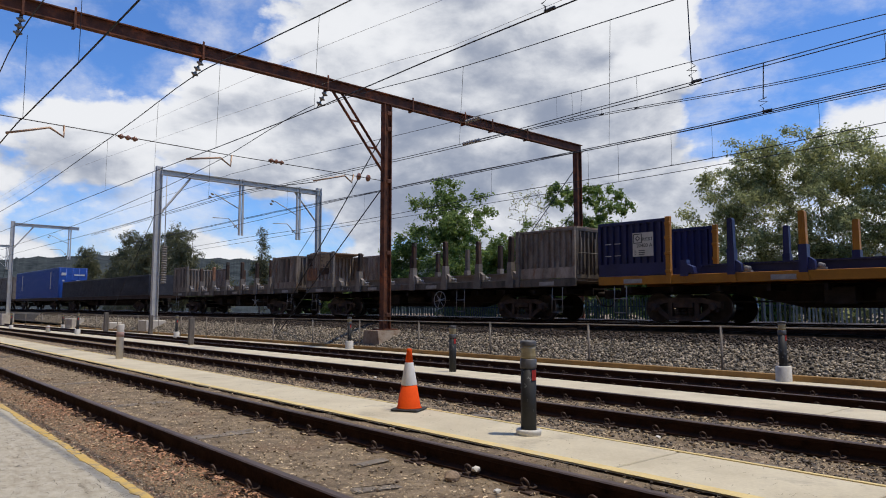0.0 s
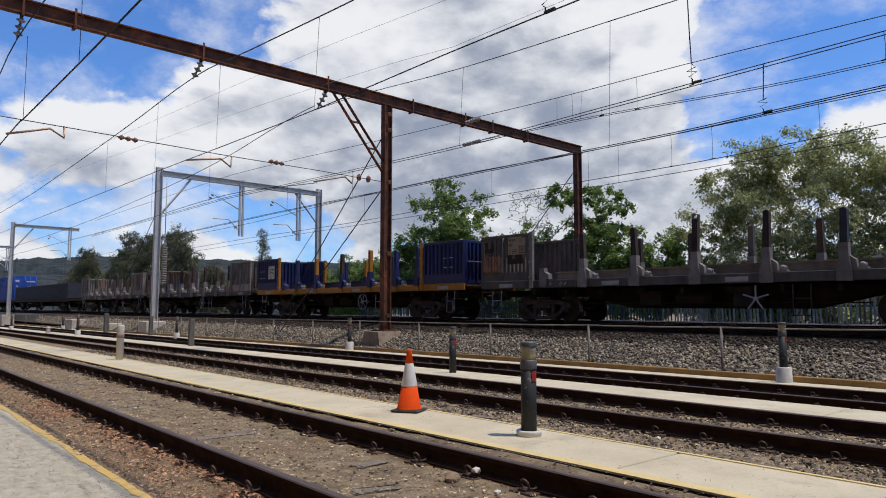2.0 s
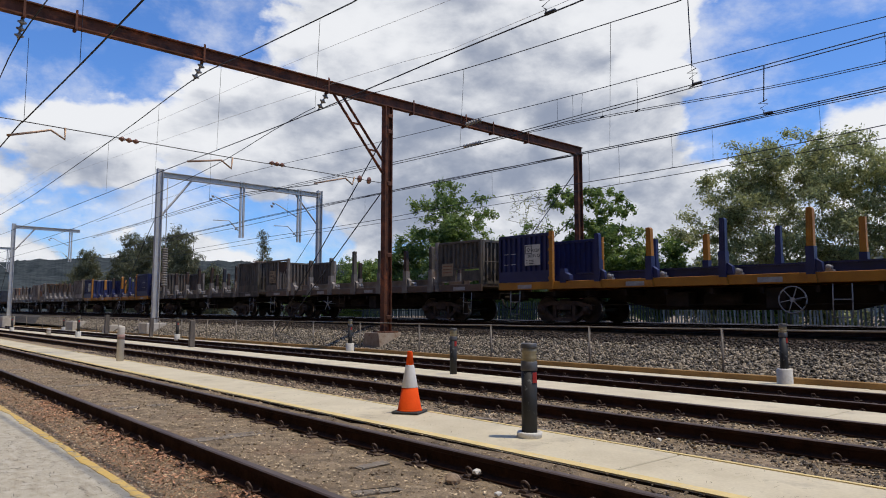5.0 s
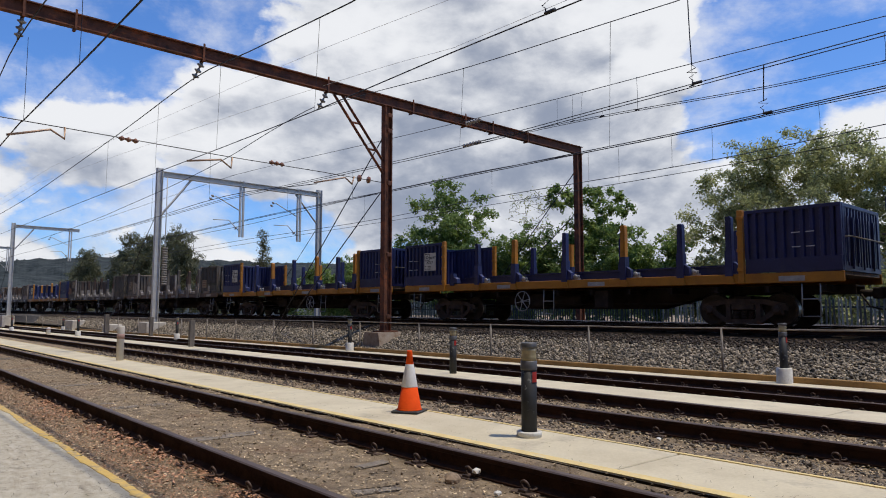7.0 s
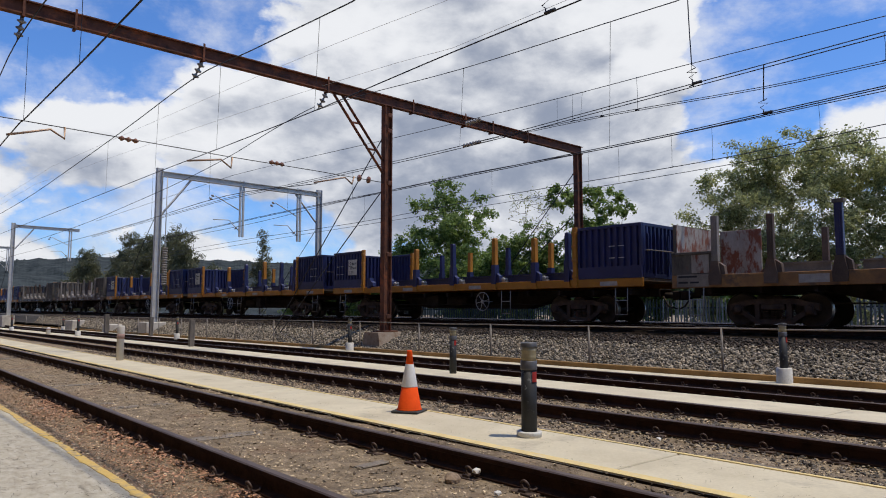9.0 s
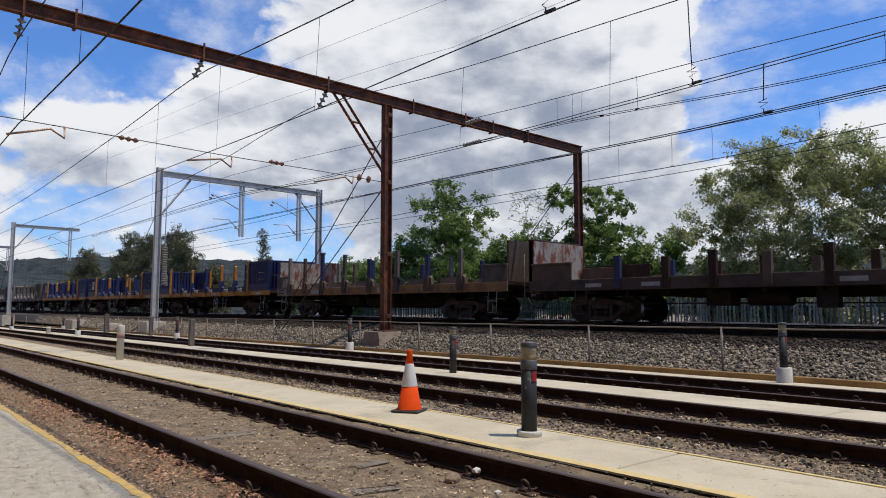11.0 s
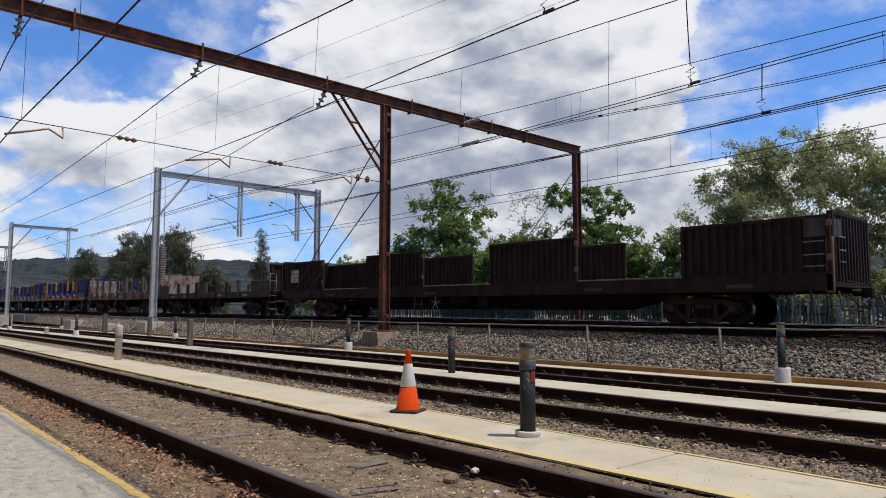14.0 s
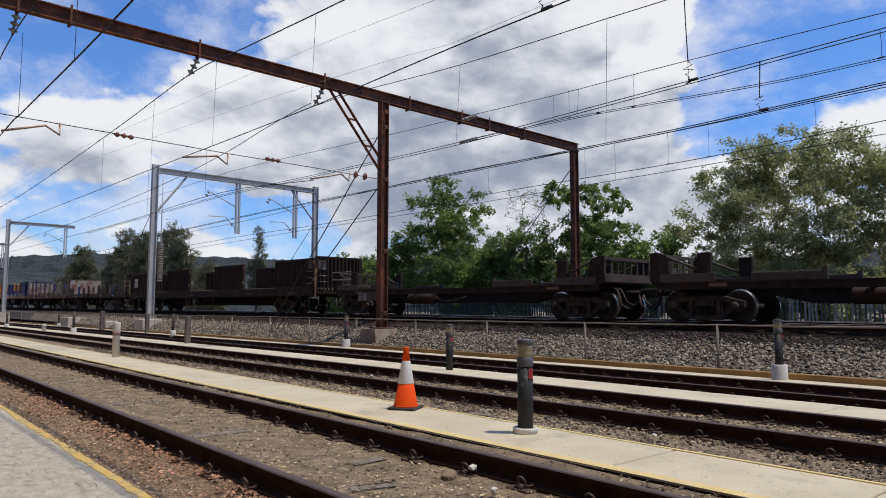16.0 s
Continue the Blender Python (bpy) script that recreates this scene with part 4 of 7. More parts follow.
def sign_plate(root, x, z, w, h, y, material, lines, label, mark="left"):
    bm = bmesh.new()
    cuboid(bm, x, x + w, y - 0.008, y, z, z + h, 0.002)
    sign = part("sign_plate", bm, material, root, label)
    q = 0.40 * h
    mx, mz = (x + 0.03, z + h - q - 0.03) if mark == "left" else (x + w - q - 0.03, z + 0.04)
    bm = bmesh.new()
    t = 0.022
    for a in ((mx, mx + q, mz, mz + t), (mx, mx + q, mz + q - t, mz + q), (mx, mx + t, mz + t, mz + q - t), (mx + q - t, mx + q, mz + t, mz + q - t)):
        cuboid(bm, a[0], a[1], y - 0.012, y - 0.0085, a[2], a[3])
    c, r = (mx + q / 2, mz + q / 2), q * 0.3
    for k in range(4):
        a0, a1 = k * math.pi / 2, (k + 1) * math.pi / 2
        p = [(c[0] + rr * math.cos(a), c[1] + rr * math.sin(a)) for rr, a in ((r, a0), (r, a1), (r * 0.62, a1), (r * 0.62, a0))]
        prism(bm, p, y - 0.012, y - 0.0085)
    part("emblem", bm, M["ink"], sign, "black diamond in a square")
    for text, size, px, pz in lines:
        lettering(text, size, sign, (x + px, y - 0.010, z + pz))
    bm = bmesh.new()
    for k in range(3):
        cuboid(bm, x + 0.06, x + 0.12, y - 0.0115, y - 0.0085, z + 0.05 + 0.055 * k, z + 0.07 + 0.055 * k)
        cuboid(bm, x + 0.2, x + 0.40, y - 0.0115, y - 0.0085, z + 0.05 + 0.055 * k, z + 0.07 + 0.055 * k)
    part("small_print", bm, M["ink"], sign)
    return sign


def handwheel(bm, rim=True):
    if rim:
        ring = [(0.33 * math.cos(a), 0, 0.33 * math.sin(a)) for a in (2 * math.pi * k / 24 for k in range(25))]
        tube(bm, ring, 0.018, 6)
        for k in range(6):
            a = k * math.pi / 3 + 0.2
            tube(bm, [(0.05 * math.cos(a), 0, 0.05 * math.sin(a)), (0.32 * math.cos(a), 0, 0.32 * math.sin(a))], 0.013, 5)
    else:
        for k in range(5):
            a = k * 2 * math.pi / 5 + 0.3
            tube(bm, [(0, 0, 0), (0.34 * math.cos(a), 0, 0.34 * math.sin(a))], 0.024, 5)
    turned(bm, [(0.06, -0.03), (0.06, 0.03)], 10, axis="y")
    tube(bm, [(0, 0.03, 0), (0, 0.5, 0)], 0.02, 6)


def ladder(bm):
    for x in (0, 0.42):
        tube(bm, [(x, 0, 1.1), (x, -0.03, 0.3)], 0.016, 6)
    for z in (0.3, 0.72):
        tube(bm, [(0, -0.02, z), (0.42, -0.02, z)], 0.016, 6)


def underframe(root, length, b0, b1, belly, sill_z=1.07):
    """Fish-bellied centre sill, cross members, brake gear, couplers."""
    bm = bmesh.new()
    for y in (-0.34, 0.30):
        prism(bm, [(0.1, sill_z), (0.1, 0.86), (b0 + 1.3, 0.86), (b0 + 3.0, belly), (b1 - 3.0, belly), (b1 - 1.3, 0.86), (length - 0.1, 0.86), (length - 0.1, sill_z)], y, y + 0.04)
    cuboid(bm, 0.1, length - 0.1, -0.32, 0.32, sill_z - 0.02, sill_z + 0.02)
    x = 1.0
    while x < length - 0.5:
        prism(bm, [(x, sill_z), (x, 0.9), (x + 0.1, 0.9), (x + 0.1, sill_z)], -1.3, 1.3)
        x += 1.35
    part("centre_sill", bm, M["under"], root, "black fish-bellied centre sill")
    bm = bmesh.new()
    mid = length / 2
    cuboid(bm, mid - 1.9, mid - 1.2, -1.05, -0.5, 0.55, 0.98, 0.02)
    tube(bm, [(mid - 0.8, -0.75, 0.75), (mid + 0.3, -0.75, 0.75)], 0.2, 12)
    tube(bm, [(b0 + 1.4, -0.9, 0.62), (b1 - 1.4, -0.9, 0.62)], 0.022, 6)
    cuboid(bm, mid + 1.0, mid + 1.5, -1.2, -0.9, 0.5, 1.05, 0.02)
    part("brake_gear", bm, M["under"], root, "grimy brake cylinder and rods")
    for x, s in ((0, -1), (length, 1)):
        bm = bmesh.new()
        tube(bm, [(x - s * 0.1, 0, 0.88), (x + s * 0.26, 0, 0.88)], 0.09, 8)
        cuboid(bm, min(x + s * 0.2, x + s * 0.44), max(x + s * 0.2, x + s * 0.44), -0.14, 0.14, 0.74, 1.02, 0.03)
        tube(bm, [(x, -0.3, 0.85), (x + s * 0.2, -0.35, 0.55), (x + s * 0.42, -0.2, 0.48)], 0.025, 6)
        part("coupler", bm, M["under"], root)


STANDS_NAVY = (4.2, 6.0, 8.2, 10.4, 12.25, 13.65)
STANDS_GREY = (4.5, 6.36, 8.27, 10.2, 12.0, 13.6)
LENGTH = 16.4


def steel_wagon(label, panel, sole, post, stand, tops, far_tops, sign=None, damage="", wheel_at=9.95, rim=True, cradle=None):
    """A flat steel wagon with a bin at each end, stanchions between, on two bogies; its origin is its front end at rail level."""
    root = thing("steel_wagon", None, label=label, category="freight wagon", group="wagons of the freight train")
    bm = bmesh.new()
    cuboid(bm, 0.05, LENGTH - 0.05, -1.34, 1.34, 1.30, 1.385)
    part("deck", bm, M["deck"], root, "dusty timber and steel deck")
    for y in (-1.40, 1.34):
        bm = bmesh.new()
        cuboid(bm, 0, LENGTH, y, y + 0.06, 1.13, 1.385, 0.01)
        part("sole_bar", bm, sole, root)
    patches(root, (0.9, 5.2, 9.1, 14.9), 0.62, -1.402, 1.17, 1.30, M["pale_metal"])
    underframe(root, LENGTH, 2.6, 13.8, 0.47)
    add_bogie(root, 2.6, M["bogie"]), add_bogie(root, 13.8, M["bogie"])
    rng = random.Random(len(label) + ord(label[-1]))
    flare = panel is not M["navy"]
    stands = STANDS_GREY if flare else STANDS_NAVY
    for end in (0, 1):
        for side in (-1, 1):
            x0 = 0.02 if end == 0 else LENGTH - 2.32
            key = damage if (side == -1 and (end == 0 or "both" in damage)) else ""
            if side == -1 and "holed" in damage:
                opened_bin(root, panel, stand, x0, end, rng)
            elif not key:
                add_panel(root, panel, Matrix.Translation((x0, side * 1.37, 0)), 2.3, 1.40, 3.02, 1.76)
            else:
                bm = bmesh.new()
                cuboid(bm, 0, 2.3, -0.05, 0.05, 2.92, 3.02, 0.008)
                cuboid(bm, 0, 0.1, -0.05, 0.05, 1.40, 2.92), cuboid(bm, 2.2, 2.3, -0.05, 0.05, 1.40, 2.92)
                cuboid(bm, 0.1, 2.2, -0.035, 0.035, 1.40, 1.55 if "low" in key else 1.70)
                pn = part("side_panel", bm, panel, root, "battered panel with torn and missing slats")
                pn.matrix_basis = Matrix.Translation((x0, side * 1.37, 0))
                for k in range(9):
                    bottom = 1.70 if k < 4 or "solid" in key else rng.choice((2.05, 2.1, 2.2))
                    fit_part("slat", ("slat", bottom), lambda bm, b=bottom: (cuboid(bm, 0, 0.15, -0.03, 0.0, b, 2.92), cuboid(bm, 0.15, 0.215, -0.005, 0.02, b, 2.92)), panel, pn, pose(0.12 + k * 0.232, 0, 0, rng.uniform(-1.2, 1.2), rng.uniform(-0.8, 0.8), 0))
                if "patch" in key:
                    for k in range(6):
                        bm = bmesh.new()
                        cuboid(bm, 0.16 + k * 0.14, 0.27 + k * 0.14, -0.10, -0.072, 1.75, 2.28 + 0.03 * (k % 2), 0.004)
                        part("rusty_slat", bm, M["rust_patch"], pn, "orange rusty slat")
                    bm = bmesh.new()
                    cuboid(bm, 0.14, 1.02, -0.07, -0.05, 1.72, 2.22)
                    part("rusty_bracket", bm, M["rust_patch"], pn, "orange rusty bracket rack")
                    for a, b, c, d in ((1.30, 2.0, 1.98, 2.40), (0.2, 0.62, 2.42, 2.80)):
                        bm = bmesh.new()
                        cuboid(bm, a, b, -0.06, -0.035, c, d, 0.004)
                        part("cover_plate", bm, M["wagon_brown"], pn, "dark rusty cover plate")
        xe = 0.08 if end == 0 else LENGTH - 0.08
        add_end(root, panel, Matrix.Translation((xe, -1.31, 0)) @ pose(0, 0, 0, 0, 0, 90), 1.40, 3.02)
        so = -1 if end == 0 else 1
        fit_part("end_rail", ("rail", so), lambda bm, so=so: (tube(bm, [(so * 0.2, -1.2, 2.2), (so * 0.2, 1.2, 2.2)], 0.02, 6), tube(bm, [(so * 0.2, -1.2, 2.2), (0, -1.2, 2.2)], 0.02, 6), tube(bm, [(so * 0.2, 1.2, 2.2), (0, 1.2, 2.2)], 0.02, 6)), M["wagon_pale"], root, Matrix.Translation((xe, 0, 0)))
        for k, y in enumerate((-1.1, -0.72, -0.34, 0.04, 0.42, 0.8, 1.1)):
            fit_part("end_bar", ("bar", k % 2), lambda bm, k=k: cuboid(bm, -0.02, 0.02, -0.025, 0.025, 1.45 if k % 2 else 1.6, 2.7), stand, root, Matrix.Translation((xe + so * 0.09, y, 0)))
        fit_part("ladder", "ladder", ladder, M["pale_metal"], root, Matrix.Translation((0.55 if end == 0 else LENGTH - 0.97, -1.36, 0)))
        # corner post at the inner end of each bin
        for side in (-1, 1):
            xp = 2.32 if end == 0 else LENGTH - 2.5
            if side == 1 and end == 1:
                continue
            fit_part("bin_post", ("bin_post", side), lambda bm, side=side: [cuboid(bm, 0, 0.15, -0.06, 0.06, 1.13 if side < 0 else 1.4, 3.05, 0.01)] + [cuboid(bm, -0.012, 0.162, -0.085, 0.0, z, z + 0.09, 0.01) for z in (1.45, 1.95, 2.4, 2.8)], post, root, Matrix.Translation((xp, side * 1.40, 0)))
        for side in (-1, 1):
            if end == 0:
                fit_part("low_post", ("low_post", flare), lambda bm: prism(bm, [(-0.12, 1.16 if flare else 1.33), (0.19 if flare else 0.12, 1.16 if flare else 1.33), (0.19 if flare else 0.12, 1.42), (0.3, 1.42), (0.27, 1.58), (0.1, 1.66), (0.08, 1.79), (-0.11, 1.79)], -0.1, 0.09), stand, root, Matrix.Translation((2.86, side * 1.33, 0)))
    lean = random.Random(len(label))
    for k, x in enumerate(stands):
        for side in (-1, 1):
            turn = Matrix.Translation((x if side < 0 else x + 0.35, 0, 0)) @ (Matrix.Identity(4) if side < 0 else pose(0, 0, 0, 0, 0, 180))
            top = tops[k] if side < 0 else far_tops[k]
            base = fit_part("stanchion", ("stand", flare), lambda bm: stanchion_base(bm, 2.02, flare), stand, root, turn)
            if not flare and side < 0:
                fit_part("foot_bracket", "foot_bracket", lambda bm: prism(bm, [(-0.09, 1.332), (-0.02, 1.16), (0.05, 1.12), (0.15, 1.14), (0.10, 1.332)], -1.455, -1.402), sole, base)
            high = (2.98, 2.86, 2.93)[(k * 7 + (side > 0) * 3) % 3] - (0.14 if k == 0 else 0)
            tilt = lean.uniform(-2.2, 2.2) if flare else lean.uniform(-0.8, 0.8)
            post_at = Matrix.Translation((0, 0, 2.0)) @ pose(0, 0, 0, 0, tilt, 0) @ Matrix.Translation((0, 0, -2.0))
            fit_part("stanchion_post", ("post", high), lambda bm, high=high: stanchion_post(bm, 2.02, high), top or (M["post_rust"] if flare else stand), base, post_at)
            if flare and k == 2 and side < 0:
                fit_part("post_cap", ("post_cap", high), lambda bm, high=high: [cuboid(bm, a, b, -1.42, -1.29, c, d) for a, b, c, d in ((-0.09, 0.09, high - 0.02, high + 0.01), (-0.09, -0.07, high + 0.01, high + 0.11), (0.07, 0.09, high + 0.01, high + 0.11), (-0.09, 0.09, high + 0.11, high + 0.125))], M["wagon_grey"], base, post_at)
    if damage == "patch":
        scrawl = bmesh.new()
        for i, (dx, dz) in enumerate(((0, 0.12), (0.09, 0.12), (0.16, 0.08), (0.28, 0.12), (0.36, 0.12), (0.7, 0.12), (0.78, 0.08), (0.92, 0.12))):
            tube(scrawl, [(4.6 - 1.75 + dx, -1.405, 1.2), (4.6 - 1.72 + dx + 0.05 * (i % 2), -1.405, 1.2 + dz)], 0.008, 4)
        part("chalk_scrawl", scrawl, M["chalk"], root, "white chalk scrawl on the sill")
    if "patch" in damage:
        for x, tilt in ((LENGTH - 0.62, 2.0), (0.6, -1.5)) if panel is M["wagon_beige"] else ((LENGTH - 0.5, 3.0),):
            boards = bmesh.new()
            for i in range(5):
                cuboid(boards, -0.55 + 0.23 * i, -0.34 + 0.23 * i, -1.25 + 0.03 * (i % 2), 1.28 - 0.05 * (i % 3), 3.02, 3.075 + 0.012 * (i % 2), 0.006)
            part("cover_board", boards, M["deck"], root, "weathered tan boards over the bin").matrix_basis = Matrix.Translation((x, 0, 3.02)) @ pose(0, 0, 0, 0, tilt, 0) @ Matrix.Translation((0, 0, -3.0))
    cr = cradle or stand
    for y in (-0.98, 0.86):
        for x0, x1 in zip((3.0,) + stands[:-1], stands):
            fit_part("cradle_beam", ("cradle", round(x1 - x0, 2)), lambda bm, w=x1 - x0: (cuboid(bm, 0.16, w - 0.16, 0, 0.04, 1.385, 1.62), cuboid(bm, 0.12, w - 0.12, -0.07, 0.16, 1.62, 1.66), cuboid(bm, 0.12, w - 0.12, -0.05, 0.14, 1.386, 1.40)), cr, root, Matrix.Translation((x0, y, 0)))
    for x in stands[:-1]:
        fit_part("winch", "winch", lambda bm: (turned(bm, [(0.02, -1.34), (0.065, -1.33), (0.065, -1.28), (0.035, -1.27), (0.035, -1.2), (0.06, -1.19), (0.06, -1.14), (0.02, -1.13)], 12, (0.05, 0, 1.50), axis="y"), cuboid(bm, -0.06, 0.16, -1.3, -1.16, 1.40, 1.45)), M["pale_metal"], root, Matrix.Translation((x + 0.3, 0, 0)))
    fit_part("handwheel", ("handwheel", rim), lambda bm: handwheel(bm, rim), M["pale_metal"], root, Matrix.Translation((wheel_at, -1.42, 0.72)), "pale spoked handbrake wheel")
    fit_part("ladder", "ladder", ladder, M["pale_metal"] if rim else M["bogie"], root, Matrix.Translation((wheel_at + 0.9, -1.36, 0)))
    if sign:
        sign_plate(root, *sign)
    if panel is M["navy"]:
        for x0 in (0.28, 15.25):
            for dx in (0, 0.33):
                for z in (2.0, 2.36):
                    fit_part("grab_iron", "grab", lambda bm: cuboid(bm, 0, 0.2, -1.418, -1.40, 0, 0.02), M["chalk"], root, Matrix.Translation((x0 + dx, 0, z)), "small white grab iron")
    return root


def opened_bin(root, panel, stand, x0, end, rng):
    """A bin side that has lost part of its sheets: torn open at the front, cut through low down at the rear."""
    bm = bmesh.new()
    cuboid(bm, 0, 2.3, -0.05, 0.05, 2.93, 3.02, 0.008)
    for x in (0.0, 1.15, 2.2) if end == 0 else (0.0, 2.2):
        cuboid(bm, x, x + 0.1, -0.05, 0.05, 1.40, 2.93)
    if end == 0:
        cuboid(bm, 0.1, 1.15, -0.038, 0.038, 1.40, 1.72)
        cuboid(bm, 1.25, 2.2, -0.03, 0.03, 1.40, 1.50)
    else:
        cuboid(bm, 0.1, 0.92, -0.038, 0.038, 1.52, 1.95)
        cuboid(bm, 1.32, 2.2, -0.038, 0.038, 1.52, 1.90)
        cuboid(bm, 1.28, 1.36, -0.045, 0.045, 1.40, 2.05)
        cuboid(bm, 0.1, 2.2, -0.04, 0.04, 1.95, 2.02)
    frame_part = part("side_panel", bm, panel, root, "battered bin side with an opening torn in it")
    frame_part.location = (x0, -1.37, 0)
    bm = bmesh.new()
    corrugated(bm, 1.05 if end == 0 else 2.1, 1.70 if end == 0 else 2.0, 2.95, 0)
    part("sheet", bm, panel, frame_part).location = (0.1, 0, 0)
    if end == 0:
        bm = bmesh.new()
        prism(bm, [(1.3, 2.9), (2.15, 2.92), (2.1, 2.35), (1.9, 2.22), (1.7, 2.4), (1.45, 2.25), (1.3, 2.5)], 0.01, 0.02)
        part("torn_sheet", bm, M["post_rust"], frame_part, "rusty remnant of torn sheet")
        for x, tilt in ((1.45, 4), (1.95, -3)):
            bm = bmesh.new()
            cuboid(bm, -0.05, 0.05, 0.0, 0.03, 1.5, 2.4)
            part("slat", bm, stand, frame_part).matrix_basis = Matrix.Translation((x, 0, 1.5)) @ pose(0, 0, 0, 0, tilt, 0) @ Matrix.Translation((0, 0, -1.5))
    else:
        bm = bmesh.new()
        cuboid(bm, 0.2, 0.82, -0.062, -0.045, 1.72, 2.20, 0.004)
        sign = part("sign_plate", bm, M["sign_tan"], frame_part, "dusty tan plate with faded print")
        bm = bmesh.new()
        for z in (1.84, 1.96, 2.08):
            cuboid(bm, 0.26, 0.76, -0.065, -0.0622, z, z + 0.04)
        part("faded_print", bm, M["rust_patch"], sign)


def number_sign(code, number):
    return (1.25, 1.95, 0.68, 0.70, -1.425, M["sign_white"], [(code, 0.15, 0.31, 0.45), (number, 0.15, 0.13, 0.27)], "white plate with black wagon code and number")


def tan_sign(code, number, x=1.35, z=2.30, w=0.80):
    return (x, z, w, 0.62, -1.44, M["sign_tan"], [(code, 0.13, 0.05, 0.46), (number, 0.13, 0.05, 0.30)], "dusty tan plate with black wagon code", "right")


def patched_wagon():
    """Faded orange wagon with a rust-streaked white bin and odd stanchions."""
    root = thing("steel_wagon", None, label="faded orange and grey steel wagon with a rust-streaked white bin", category="freight wagon", group="wagons of the freight train")
    bm = bmesh.new()
    cuboid(bm, 0.05, LENGTH - 0.05, -1.34, 1.34, 1.30, 1.385)
    part("deck", bm, M["deck"], root)
    for y in (-1.40, 1.34):
        bm = bmesh.new()
        cuboid(bm, 0, LENGTH, y, y + 0.06, 1.05, 1.40, 0.01)
        part("sole_bar", bm, M["worn_orange"], root)
    underframe(root, LENGTH, 2.6, 13.8, 0.47)
    add_bogie(root, 2.6, M["bogie"]), add_bogie(root, 13.8, M["bogie"])
    for x, back in ((0.0, -1), (LENGTH - 1.3, 1)):
        bm = bmesh.new()
        cuboid(bm, x, x + 1.3, -1.39, -1.33, 1.40, 2.0, 0.01)
        cuboid(bm, x, x + 1.3, -1.42, -1.30, 1.96, 2.04, 0.01)
        part("side_panel", bm, M["wagon_grey"], root, "low grey side panel")
        bm = bmesh.new()
        cuboid(bm, x + 0.1, x + 1.35 if back < 0 else x + 1.3, 1.33, 1.39, 1.40, 2.86, 0.01)
        part("far_panel", bm, M["white_rust"], root, "rust-streaked white bin plate")
        bm = bmesh.new()
        xe = x + 0.05 if back < 0 else x + 1.25
        cuboid(bm, xe - 0.04, xe + 0.04, -1.3, 1.3, 1.40, 2.85)
        part("end_wall", bm, M["wagon_grey"] if back < 0 else M["wagon_tan"], root)
        if back < 0:
            bm = bmesh.new()
            cuboid(bm, xe + 0.042, xe + 0.06, -1.28, 1.28, 1.42, 2.83)
            part("end_lining", bm, M["white_rust"], root, "white end lining streaked with rust")
    bm = bmesh.new()
    cuboid(bm, 0.6, 1.1, -1.405, -1.39, 1.45, 1.95)
    part("patch_plate", bm, M["white_rust"], root, "rust-streaked white patch plate")
    bm = bmesh.new()
    cuboid(bm, 0.15, 1.1, -1.402, -1.39, 1.08, 1.42)
    s = part("sign_plate", bm, M["wagon_pale"], root, "grubby plate with faded lettering")
    bm = bmesh.new()
    for x, w, z in ((0.2, 0.55, 1.33), (0.2, 0.28, 1.17), (0.55, 0.25, 1.17)):
        cuboid(bm, x, x + w, -1.406, -1.402, z, z + 0.05)
    part("faded_print", bm, M["ink"], s)
    posts = ((1.28, 2.98, "wagon_pale", 0.09), (2.75, 2.9, "wagon_tan", 0.08), (4.35, 3.0, "navy", 0.09), (6.25, 2.9, "wagon_grey", 0.08), (8.2, 2.6, "navy", 0.10),
             (10.15, 2.85, "wagon_grey", 0.09), (12.1, 2.6, "navy", 0.09), (14.0, 2.7, "wagon_pale", 0.08))
    for x, high, mat, width in posts:
        for side in (-1, 1):
            m = Matrix.Translation((x + (0.35 if side > 0 else 0), 0, 0)) @ (Matrix.Identity(4) if side < 0 else pose(0, 0, 0, 0, 0, 180))
            base = fit_part("stanchion", ("stand", "odd"), lambda bm: stanchion_base(bm, 1.75, True), M["wagon_tan"], root, m)
            h = high - (0.15 if side > 0 else 0)
            fit_part("stanchion_post", ("odd", h, width), lambda bm, h=h, w=width: (cuboid(bm, -w, w, -1.43, -1.30, 1.75, h, 0.01), cuboid(bm, -w * 0.4, w * 0.4, -1.45, -1.43, 1.9, h - 0.15)), M[mat], base)
            if mat == "navy" and side < 0 and high == 3.0:
                fit_part("post_cap", ("odd_cap", h), lambda bm, h=h: cuboid(bm, -0.13, 0.13, -1.44, -1.28, h, h + 0.1, 0.01), M["wagon_grey"], base)
    for y in (-0.98, 0.86):
        for x0 in (2.7, 4.7, 6.6, 8.6, 10.5, 12.4):
            fit_part("cradle_beam", ("cradle", "odd"), lambda bm: (cuboid(bm, 0.0, 1.3, 0, 0.04, 1.385, 1.62), cuboid(bm, -0.05, 1.35, -0.04, 0.16, 1.62, 1.66)), M["wagon_pale"], root, Matrix.Translation((x0, y, 0)))
    for x in (0.5, LENGTH - 0.95):
        fit_part("ladder", "ladder", ladder, M["pale_metal"], root, Matrix.Translation((x, -1.36, 0)))
    patches(root, (3.4, 8.8), 0.7, -1.402, 1.12, 1.33, M["pale_metal"])
    return root


